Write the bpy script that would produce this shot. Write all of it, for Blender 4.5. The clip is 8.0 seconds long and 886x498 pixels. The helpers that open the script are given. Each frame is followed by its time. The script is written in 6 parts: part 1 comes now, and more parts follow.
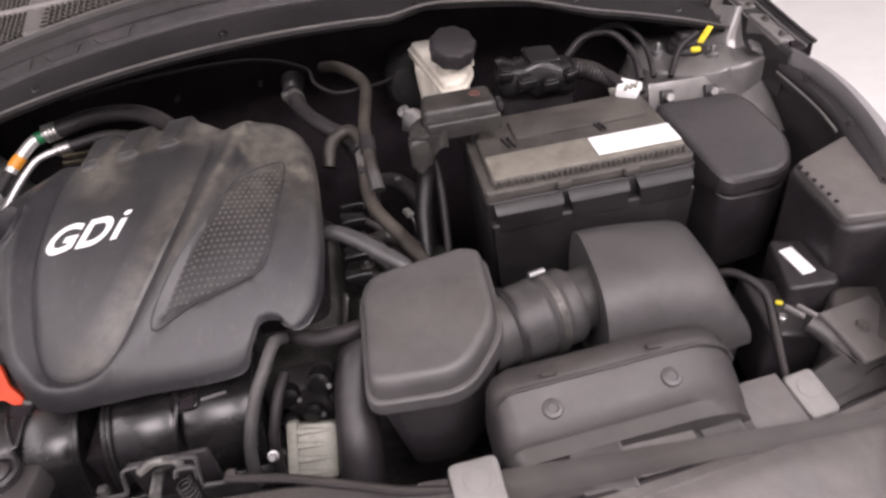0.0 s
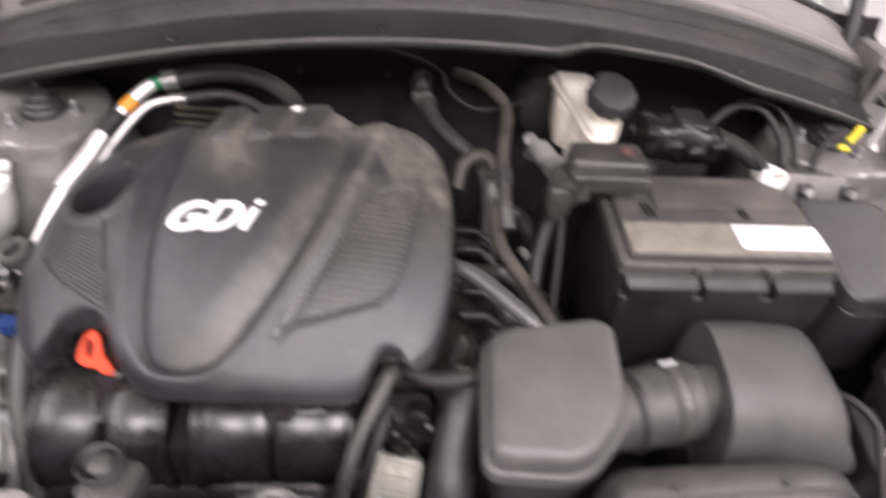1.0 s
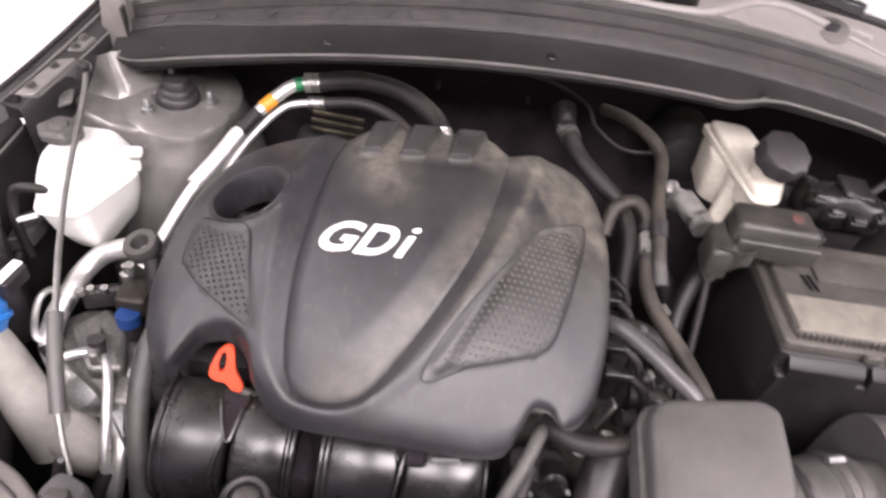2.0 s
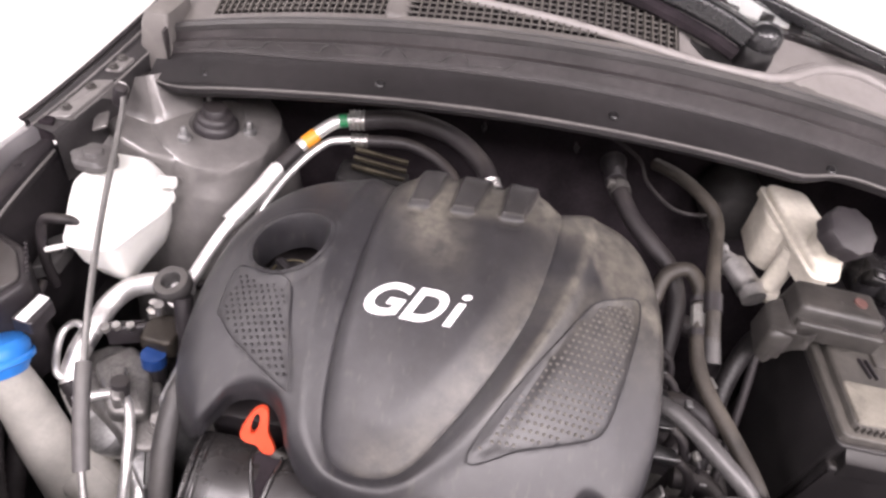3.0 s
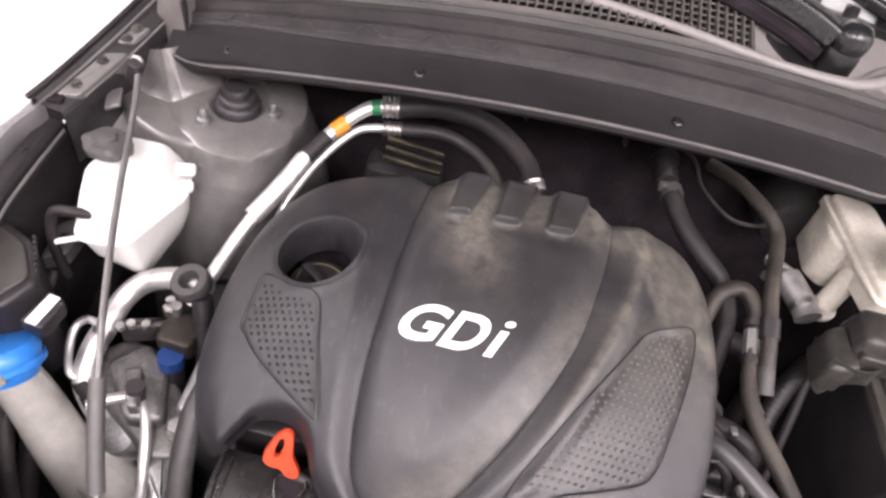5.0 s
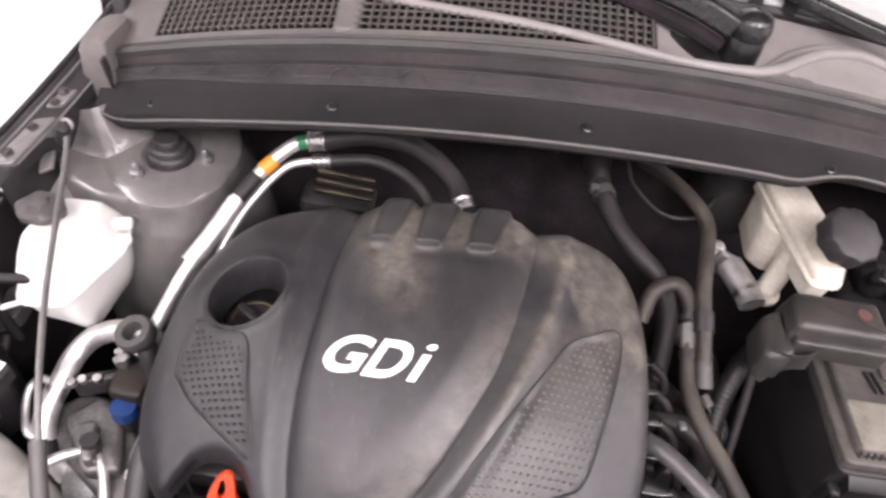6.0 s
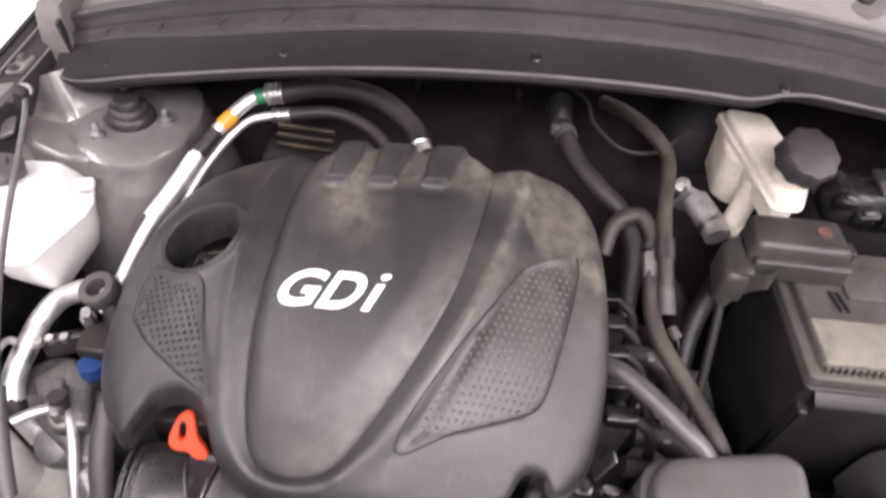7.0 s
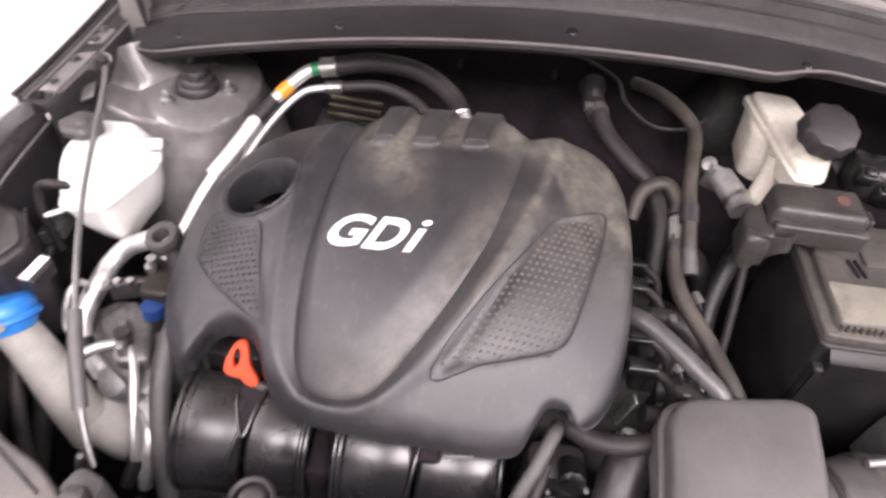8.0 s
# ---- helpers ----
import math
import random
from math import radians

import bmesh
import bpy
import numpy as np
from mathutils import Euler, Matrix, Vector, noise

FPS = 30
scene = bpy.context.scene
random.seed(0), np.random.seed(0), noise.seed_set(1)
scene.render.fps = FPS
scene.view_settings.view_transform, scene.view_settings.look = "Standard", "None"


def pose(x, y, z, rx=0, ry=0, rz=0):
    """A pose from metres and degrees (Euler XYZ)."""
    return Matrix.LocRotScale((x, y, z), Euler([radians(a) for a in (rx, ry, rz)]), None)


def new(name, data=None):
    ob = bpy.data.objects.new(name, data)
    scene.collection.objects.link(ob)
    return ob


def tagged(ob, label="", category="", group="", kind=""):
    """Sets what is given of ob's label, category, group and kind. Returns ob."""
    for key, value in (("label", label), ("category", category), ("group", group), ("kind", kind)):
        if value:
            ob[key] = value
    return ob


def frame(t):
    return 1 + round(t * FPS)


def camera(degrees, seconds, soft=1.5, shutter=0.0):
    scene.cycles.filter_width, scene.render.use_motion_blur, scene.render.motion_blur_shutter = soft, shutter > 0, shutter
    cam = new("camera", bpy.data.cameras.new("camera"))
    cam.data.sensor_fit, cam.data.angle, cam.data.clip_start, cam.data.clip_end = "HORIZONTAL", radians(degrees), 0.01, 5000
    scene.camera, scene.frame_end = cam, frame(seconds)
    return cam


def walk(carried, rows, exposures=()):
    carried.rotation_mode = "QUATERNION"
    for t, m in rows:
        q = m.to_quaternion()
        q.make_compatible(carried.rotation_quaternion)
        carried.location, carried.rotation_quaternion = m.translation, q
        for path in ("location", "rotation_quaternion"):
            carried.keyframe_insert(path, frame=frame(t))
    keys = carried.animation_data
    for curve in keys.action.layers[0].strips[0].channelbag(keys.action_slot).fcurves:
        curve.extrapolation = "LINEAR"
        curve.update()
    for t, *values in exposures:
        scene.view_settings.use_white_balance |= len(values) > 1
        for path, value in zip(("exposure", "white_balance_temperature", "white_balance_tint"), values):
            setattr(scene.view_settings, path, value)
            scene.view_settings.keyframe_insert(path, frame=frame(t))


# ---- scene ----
from mathutils.geometry import delaunay_2d_cdt

cam = camera(68.00, 8.0, soft=2.6, shutter=0.8)
PATH = [
    (0, 0.1406, -0.6104, 1.4197, 50.246, 6.869, -9.467),
    (0.2, 0.1409, -0.5939, 1.4223, 49.795, 5.984, -9.281),
    (0.5, 0.1088, -0.5768, 1.4248, 48.782, 2.356, -6.600),
    (0.8, 0.0501, -0.5440, 1.4298, 48.889, -3.457, -2.112),
    (1, -0.0221, -0.5031, 1.4775, 47.413, -3.633, -1.683),
    (1.2, -0.0739, -0.4883, 1.4876, 48.351, -4.052, -0.346),
    (1.5, -0.1451, -0.4844, 1.4726, 47.970, -6.055, 1.017),
    (1.7, -0.1583, -0.4686, 1.4628, 47.322, -6.418, 2.704),
    (2.8, -0.2385, -0.3824, 1.4722, 46.823, -10.293, 6.654),
    (3, -0.2420, -0.3705, 1.4846, 46.329, -10.229, 7.143),
    (3.5, -0.2513, -0.3612, 1.4800, 46.027, -11.356, 9.110),
    (4, -0.2936, -0.3437, 1.4736, 44.932, -13.421, 11.410),
    (5.3, -0.2873, -0.2670, 1.5037, 40.364, -10.109, 8.320),
    (5.5, -0.2678, -0.2629, 1.5144, 41.159, -9.184, 7.600),
    (6, -0.1988, -0.2579, 1.5287, 41.592, -6.300, 5.760),
    (6.5, -0.1580, -0.2639, 1.5207, 41.860, -4.915, 4.493),
    (7, -0.1368, -0.3072, 1.4833, 42.170, -4.145, 4.122),
    (7.5, -0.1358, -0.3468, 1.4707, 42.689, -3.563, 4.273),
    (8, -0.1340, -0.3994, 1.4727, 43.761, -3.546, 7.437),
]

EXPOSURES = [(0.0, -0.48), (0.5, -0.30), (1.0, -0.02), (1.5, 0.13), (3.0, 0.18), (4.0, 0.16), (5.5, -0.03), (6.5, 0.03), (7.5, 0.15), (8.0, 0.20)]
walk(cam, [(t, pose(x, y, z, rx, ry, rz)) for t, x, y, z, rx, ry, rz in PATH], EXPOSURES)

# ---- light: unseen area lamps added over a bright white workshop ----
XC = 0.03            # the car's middle line
world = bpy.data.worlds.new("world")
scene.world = world
world.use_nodes = True
world.node_tree.nodes["Background"].inputs[0].default_value = (1.0, 0.93, 0.95, 1)
world.node_tree.nodes["Background"].inputs[1].default_value = 0.1


def unseen_lamp(x, y, sx, sy, watts):
    data = bpy.data.lights.new("unseen_lamp", "AREA")
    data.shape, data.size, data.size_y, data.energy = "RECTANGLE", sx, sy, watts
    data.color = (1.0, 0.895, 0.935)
    ob = new("unseen_lamp", data)
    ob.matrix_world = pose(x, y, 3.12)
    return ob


# The pair at x = -2.9 and 2.9 is added fill that whitens the floor.
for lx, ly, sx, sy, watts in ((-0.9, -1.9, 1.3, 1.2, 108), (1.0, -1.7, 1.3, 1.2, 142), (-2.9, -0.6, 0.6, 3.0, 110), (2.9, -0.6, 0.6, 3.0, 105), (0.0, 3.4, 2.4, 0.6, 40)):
    unseen_lamp(lx, ly, sx, sy, watts)


# ---- materials ----
def mat(name, color, rough=0.5, metal=0.0, vary=0.15, scale=14.0, bump=0.15, grain=900.0, dust=0.0,
        dust_color=(0.33, 0.29, 0.23), spec=0.5, coat=0.0, sss=0.0, patches=False):
    """A worn surface: base colour with large stains and fine grain, dust on what faces up."""
    m = bpy.data.materials.new(name)
    m.use_nodes = True
    nt = m.node_tree
    b = nt.nodes["Principled BSDF"]
    n, l = nt.nodes.new, nt.links.new
    co = n("ShaderNodeTexCoord")
    big, fine = n("ShaderNodeTexNoise"), n("ShaderNodeTexNoise")
    big.inputs["Scale"].default_value, big.inputs["Detail"].default_value = scale, 6
    fine.inputs["Scale"].default_value, fine.inputs["Detail"].default_value = grain, 2
    l(co.outputs["Object"], big.inputs["Vector"]), l(co.outputs["Object"], fine.inputs["Vector"])
    ramp = n("ShaderNodeMapRange")
    ramp.inputs[1].default_value, ramp.inputs[2].default_value = 0.3, 0.7
    ramp.inputs[3].default_value, ramp.inputs[4].default_value = 1 - vary, 1 + vary
    l(big.outputs["Fac"], ramp.inputs[0])
    mid, soil = n("ShaderNodeTexNoise"), n("ShaderNodeMapRange")
    mid.inputs["Scale"].default_value, mid.inputs["Detail"].default_value, mid.inputs["Roughness"].default_value = scale * 7, 8, 0.65
    l(co.outputs["Object"], mid.inputs["Vector"]), l(mid.outputs["Fac"], soil.inputs[0])
    soil.inputs[1].default_value, soil.inputs[2].default_value = 0.3, 0.7
    soil.inputs[3].default_value, soil.inputs[4].default_value = 1 - vary * 0.8, 1 + vary * 0.8
    both = n("ShaderNodeMath")
    both.operation = "MULTIPLY"
    l(ramp.outputs[0], both.inputs[0]), l(soil.outputs[0], both.inputs[1])
    mix = n("ShaderNodeMix")
    mix.data_type, mix.blend_type = "RGBA", "MULTIPLY"
    mix.inputs[0].default_value, mix.inputs[6].default_value = 1.0, (*color, 1)
    l(both.outputs[0], mix.inputs[7])
    out = mix.outputs[2]
    if dust:
        geo, sep = n("ShaderNodeNewGeometry"), n("ShaderNodeSeparateXYZ")
        l(geo.outputs["Normal"], sep.inputs[0])
        up = n("ShaderNodeMapRange")
        up.inputs[1].default_value, up.inputs[2].default_value = 0.5, 1.0
        l(sep.outputs["Z"], up.inputs[0])
        patch = n("ShaderNodeTexNoise")
        patch.inputs["Scale"].default_value, patch.inputs["Detail"].default_value = scale * 0.6, 8
        l(co.outputs["Object"], patch.inputs["Vector"])
        sel = n("ShaderNodeMapRange")
        sel.inputs[1].default_value, sel.inputs[2].default_value = 0.40, 0.75
        sel.inputs[4].default_value = dust
        l(patch.outputs["Fac"], sel.inputs[0])
        mul = n("ShaderNodeMath")
        mul.operation = "MULTIPLY"
        l(sel.outputs[0], mul.inputs[0]), l(up.outputs[0], mul.inputs[1])
        dm = n("ShaderNodeMix")
        dm.data_type = "RGBA"
        l(mul.outputs[0], dm.inputs[0]), l(out, dm.inputs[6])
        dm.inputs[7].default_value = (*dust_color, 1)
        out = dm.outputs[2]
    if patches:
        at = n("ShaderNodeAttribute")
        at.attribute_name = "grime"
        br = n("ShaderNodeMath")
        br.operation = "MULTIPLY"
        speck = n("ShaderNodeMapRange")
        speck.inputs[1].default_value, speck.inputs[2].default_value, speck.inputs[3].default_value = 0.35, 0.62, 0.25
        blot = n("ShaderNodeTexNoise")
        blot.inputs["Scale"].default_value, blot.inputs["Detail"].default_value, blot.inputs["Roughness"].default_value = 55, 9, 0.7
        l(co.outputs["Object"], blot.inputs["Vector"]), l(blot.outputs["Fac"], speck.inputs[0])
        l(at.outputs["Fac"], br.inputs[0]), l(speck.outputs[0], br.inputs[1])
        stretch, scratch, thin = n("ShaderNodeVectorMath"), n("ShaderNodeTexNoise"), n("ShaderNodeMapRange")
        stretch.operation = "MULTIPLY"
        stretch.inputs[1].default_value = (4.0, 1.6, 1.0)
        l(co.outputs["Object"], stretch.inputs[0]), l(stretch.outputs[0], scratch.inputs["Vector"])
        scratch.inputs["Scale"].default_value, scratch.inputs["Detail"].default_value = 38, 5
        thin.inputs[1].default_value, thin.inputs[2].default_value, thin.inputs[4].default_value = 0.58, 0.85, 0.22
        l(scratch.outputs["Fac"], thin.inputs[0])
        most = n("ShaderNodeMath")
        most.operation = "MAXIMUM"
        l(br.outputs[0], most.inputs[0]), l(thin.outputs[0], most.inputs[1])
        br = most
        gm = n("ShaderNodeMix")
        gm.data_type = "RGBA"
        l(br.outputs[0], gm.inputs[0]), l(out, gm.inputs[6])
        gm.inputs[7].default_value = (*dust_color, 1)
        out = gm.outputs[2]
    l(out, b.inputs["Base Color"])
    rr = n("ShaderNodeMapRange")
    rr.inputs[1].default_value, rr.inputs[2].default_value = 0.3, 0.7
    rr.inputs[3].default_value, rr.inputs[4].default_value = max(0.03, rough - 0.08), min(1, rough + 0.08)
    l(big.outputs["Fac"], rr.inputs[0]), l(rr.outputs[0], b.inputs["Roughness"])
    b.inputs["Metallic"].default_value = metal
    b.inputs["Specular IOR Level"].default_value = spec
    if coat:
        b.inputs["Coat Weight"].default_value, b.inputs["Coat Roughness"].default_value = coat, 0.08
    if sss:
        b.inputs["Subsurface Weight"].default_value = sss
        b.inputs["Subsurface Radius"].default_value = (0.02, 0.02, 0.017)
        b.inputs["Subsurface Scale"].default_value = 1.0
    if bump:
        bp = n("ShaderNodeBump")
        bp.inputs["Strength"].default_value, bp.inputs["Distance"].default_value = bump, 0.0004
        l(fine.outputs["Fac"], bp.inputs["Height"]), l(bp.outputs[0], b.inputs["Normal"])
    return m


M_COVER = mat("cover_plastic", (0.0215, 0.0208, 0.0232), 0.41, vary=0.25, scale=9, bump=0.5, grain=1600, dust=0.05, dust_color=(0.170, 0.157, 0.130), spec=0.55, patches=True)
M_BOX = mat("box_plastic", (0.065, 0.062, 0.062), 0.42, vary=0.14, scale=11, bump=0.5, grain=1500, dust=0.08)
M_DUCT = mat("duct_plastic", (0.036, 0.033, 0.033), 0.48, vary=0.18, scale=12, bump=0.4, grain=1300, dust=0.08)
M_BLACK = mat("black_plastic", (0.0205, 0.0180, 0.0200), 0.45, vary=0.3, scale=16, bump=0.3, dust=0.05)
M_GLOSS = mat("gloss_black_plastic", (0.0115, 0.0108, 0.0118), 0.285, vary=0.3, scale=18, bump=0.25, dust=0.04, spec=0.5)
M_FELT_SHADE = mat("felt_and_shade_black", (0.0185, 0.0147, 0.0172), 0.95, vary=0.35, scale=25, bump=0.8, grain=500, spec=0.15)
M_RUBBER = mat("rubber_hose", (0.0165, 0.0140, 0.0152), 0.56, vary=0.28, scale=22, bump=0.3, dust=0.10, spec=0.35)
M_HOSE_BROWN = mat("dusty_hose", (0.0245, 0.0205, 0.0165), 0.58, vary=0.35, scale=30, bump=0.3, dust=0.13)
M_ALU = mat("aluminium_pipe", (0.70, 0.69, 0.68), 0.46, 0.85, vary=0.14, scale=40, bump=0.25)
M_STEEL = mat("zinc_steel", (0.52, 0.51, 0.50), 0.38, 1.0, vary=0.3, scale=60, bump=0.3)
M_CAST = mat("cast_aluminium", (0.30, 0.30, 0.30), 0.5, 0.9, vary=0.3, scale=35, bump=0.7, grain=600)
M_DARKCAST = mat("dark_cast_metal", (0.10, 0.095, 0.09), 0.55, 0.6, vary=0.4, scale=30, bump=0.7, grain=500)
M_BAY = mat("grey_bay_paint", (0.158, 0.151, 0.147), 0.33, 0.3, vary=0.16, scale=9, bump=0.16, dust=0.07, coat=0.45)
M_PAINT = mat("grey_body_paint", (0.27, 0.26, 0.27), 0.3, 0.45, vary=0.06, scale=3, bump=0.05, coat=0.8)
M_COWL = mat("cowl_plastic", (0.022, 0.0190, 0.0195), 0.5, vary=0.45, scale=14, bump=0.5, grain=1100, dust=0.26, dust_color=(0.058, 0.052, 0.047))
M_FLANGE = mat("flange_plastic", (0.0125, 0.0112, 0.0118), 0.66, vary=0.3, scale=10, bump=0.4, grain=1100, dust=0.14, dust_color=(0.042, 0.039, 0.036), spec=0.25)
M_COWLTOP = mat("cowl_top_plastic", (0.225, 0.211, 0.204), 0.46, vary=0.12, scale=7, bump=0.4, grain=1200, dust=0.08)
M_GRILLE = mat("grille_plastic", (0.122, 0.114, 0.108), 0.5, vary=0.14, scale=8, bump=0.4, dust=0.10)
M_TANK = mat("tank_plastic", (0.74, 0.74, 0.71), 0.4, vary=0.05, scale=9, bump=0.1, sss=0.25)
M_NECK = mat("washer_plastic", (0.44, 0.428, 0.395), 0.4, vary=0.14, scale=12, bump=0.15, sss=0.15)
M_RESERVOIR = mat("reservoir_plastic", (0.52, 0.490, 0.425), 0.36, vary=0.16, scale=18, bump=0.15, sss=0.15)
M_BLUE = mat("blue_plastic", (0.03, 0.20, 0.62), 0.38, vary=0.08, bump=0.1)
M_RED = mat("red_plastic", (0.56, 0.062, 0.024), 0.4, vary=0.12, bump=0.1)
M_WHITE = mat("white_print", (0.85, 0.85, 0.85), 0.5, vary=0.04, bump=0.0)
M_YELLOW = mat("yellow_tape", (0.60, 0.50, 0.03), 0.5, vary=0.2, bump=0.2)
M_ORANGE = mat("orange_tape", (0.62, 0.25, 0.025), 0.45, vary=0.2, bump=0.1)
M_GREEN = mat("green_tape", (0.012, 0.13, 0.05), 0.45, vary=0.1, bump=0.1)
M_BATT = mat("dusty_lid_plastic", (0.055, 0.051, 0.046), 0.6, vary=0.3, scale=16, bump=0.6, grain=700, dust=0.35, dust_color=(0.16, 0.145, 0.12))
M_CHANNEL = mat("pale_insulator", (0.27, 0.265, 0.23), 0.6, vary=0.2, scale=40, bump=0.3)
M_FLOOR = mat("white_floor", (0.80, 0.79, 0.78), 0.45, vary=0.04, scale=1.2, bump=0.1, grain=120)
M_WALL = mat("white_wall", (0.84, 0.84, 0.83), 0.8, vary=0.03, scale=1.5, bump=0.1, grain=150)
M_RAIL = mat("rail_paint", (0.030, 0.028, 0.029), 0.36, 0.2, vary=0.25, scale=18, bump=0.2, dust=0.25, dust_color=(0.10, 0.095, 0.09))
M_GLASS = bpy.data.materials.new("windscreen_glass")
M_GLASS.use_nodes = True
_g = M_GLASS.node_tree.nodes["Principled BSDF"]
_g.inputs["Base Color"].default_value = (0.95, 0.97, 0.96, 1)
_g.inputs["Transmission Weight"].default_value, _g.inputs["Roughness"].default_value = 0.9, 0.02


M_DUSTY = mat("pale_dust_plastic", (0.135, 0.125, 0.105), 0.7, vary=0.25, scale=45, bump=0.7, grain=600, dust=0.5, dust_color=(0.25, 0.235, 0.195))
M_NOSE = mat("nose_plastic", (0.096, 0.089, 0.087), 0.45, vary=0.16, scale=10, bump=0.4, grain=1300, dust=0.15)
M_DRUM = mat("booster_paint", (0.020, 0.019, 0.019), 0.55, vary=0.4, scale=14, bump=0.3, spec=0.25)
M_HOSE_GREY = mat("grey_hose", (0.042, 0.040, 0.040), 0.55, vary=0.2, scale=20, bump=0.3, dust=0.1)
M_BATTBOX = mat("battery_box_plastic", (0.0125, 0.0113, 0.0118), 0.48, vary=0.25, scale=16, bump=0.3, dust=0.03, spec=0.4)
M_UNIT = mat("dark_unit_metal", (0.020, 0.019, 0.019), 0.5, 0.4, vary=0.4, scale=30, bump=0.6, grain=500)
M_ROD = mat("grey_rod", (0.20, 0.195, 0.19), 0.4, 0.6, vary=0.15, scale=40, bump=0.2)
M_NAVY = mat("navy_plastic", (0.008, 0.035, 0.14), 0.35, vary=0.1, bump=0.1)
M_PIPE = mat("grey_pipe", (0.062, 0.060, 0.060), 0.36, 0.2, vary=0.2, bump=0.2)
M_DULL_YELLOW = mat("dull_yellow_print", (0.10, 0.085, 0.045), 0.6, vary=0.3, bump=0.0)
M_CLIP = mat("grey_clip", (0.15, 0.147, 0.138), 0.4, 0.3, vary=0.3, scale=60, bump=0.3)
M_DIMPLE = mat("dimple_plastic", (0.085, 0.080, 0.073), 0.5, vary=0.3, scale=25, bump=0.2, dust=0.7, dust_color=(0.20, 0.185, 0.155))
M_BEAD = mat("lip_highlight_plastic", (0.085, 0.079, 0.076), 0.5, vary=0.2, scale=12, bump=0.3)
M_LATTICE = mat("lattice_plastic", (0.085, 0.079, 0.073), 0.55, vary=0.2, bump=0.3, dust=0.15)
M_MOUNT = mat("mount_casting", (0.16, 0.155, 0.15), 0.45, 0.7, vary=0.35, scale=30, bump=0.6, grain=500)
M_PLUG_SHADE = mat("plug_and_shade_black", (0.0085, 0.0080, 0.0085), 0.38, vary=0.3, scale=30, bump=0.2)
M_TAN = mat("heat_shield", (0.065, 0.056, 0.040), 0.45, 0.7, vary=0.3, scale=40, bump=0.4)


# ---- building helpers ----
def thing(name, at=(0, 0, 0), label="", category="", group="", kind=""):
    ob = new(name)
    ob.empty_display_size = 0.05
    ob.location = at
    return tagged(ob, label, category, group, kind)


def part(name, bm, material, parent=None, label="", angle=38, **tags):
    """One mesh object out of bm, in world coordinates, under a thing or a part."""
    me = bpy.data.meshes.new(name)
    bmesh.ops.recalc_face_normals(bm, faces=bm.faces)
    bm.to_mesh(me)
    bm.free()
    me.materials.append(material)
    me.polygons.foreach_set("use_smooth", [True] * len(me.polygons))
    me.set_sharp_from_angle(angle=radians(angle))
    ob = new(name, me)
    if parent is not None:
        ob.parent = parent
        if parent.type == "EMPTY":
            ob.matrix_parent_inverse = Matrix.Translation(-parent.location)
    return tagged(ob, label, **tags)


def smooth_path(points, per=8, closed=False):
    p = [Vector(q) for q in points]
    n = len(p)
    out = []
    for i in range(n if closed else n - 1):
        a, b, c, d = (p[(i + k) % n] if closed else p[min(max(i + k, 0), n - 1)] for k in (-1, 0, 1, 2))
        for s in range(per):
            t = s / per
            out.append(0.5 * (2 * b + (c - a) * t + (2 * a - 5 * b + 4 * c - d) * t * t + (3 * b - a - 3 * c + d) * t ** 3))
    if not closed:
        out.append(p[-1])
    return out


def rings(bm, loops, caps=(True, True), closed=True):
    """Skin between loops of equal length."""
    rows = [[bm.verts.new(v) for v in loop] for loop in loops]
    n = len(rows[0])
    for a, b in zip(rows, rows[1:]):
        for i in range(n if closed else n - 1):
            j = (i + 1) % n
            bm.faces.new((a[i], a[j], b[j], b[i]))
    if caps[0]:
        bm.faces.new(rows[0][::-1])
    if caps[1]:
        bm.faces.new(rows[-1])
    return bm


def tube(points, r, n=14, per=8, bm=None, caps=(True, True)):
    """A hose or pipe along points; r: one radius, or a function of 0..1 along it."""
    bm = bm or bmesh.new()
    path = smooth_path(points, per) if len(points) > 2 else [Vector(q) for q in points]
    side = Vector((0.31, 0.2, 0.93))
    loops = []
    for i, c in enumerate(path):
        d = (path[min(i + 1, len(path) - 1)] - path[max(i - 1, 0)]).normalized()
        side = (side - d * side.dot(d)).normalized()
        up = d.cross(side)
        rad = r(i / (len(path) - 1)) if callable(r) else r
        loops.append([c + rad * (math.cos(a) * side + math.sin(a) * up) for a in (math.tau * k / n for k in range(n))])
    return rings(bm, loops, caps)


def lathe(profile, axis, n=28, bm=None, caps=(True, True)):
    """A turned shape: rows of radius and height along the z of the pose axis."""
    bm = bm or bmesh.new()
    return rings(bm, [[axis @ Vector((r * math.cos(a), r * math.sin(a), z)) for a in (math.tau * k / n for k in range(n))] for r, z in profile], caps)


def rounded(poly, r, n=5):
    """A polygon with its corners rounded; r: one radius or one a corner."""
    out = []
    m = len(poly)
    for i in range(m):
        a, b, c = Vector(poly[i - 1]), Vector(poly[i]), Vector(poly[(i + 1) % m])
        rad = r[i] if isinstance(r, (list, tuple)) else r
        u, v = a - b, c - b
        k = min(rad, u.length * 0.48, v.length * 0.48)
        s, e = b + u.normalized() * k, b + v.normalized() * k
        for j in range(n + 1):
            t = j / n
            out.append((1 - t) ** 2 * s + 2 * t * (1 - t) * b + t * t * e)
    return out


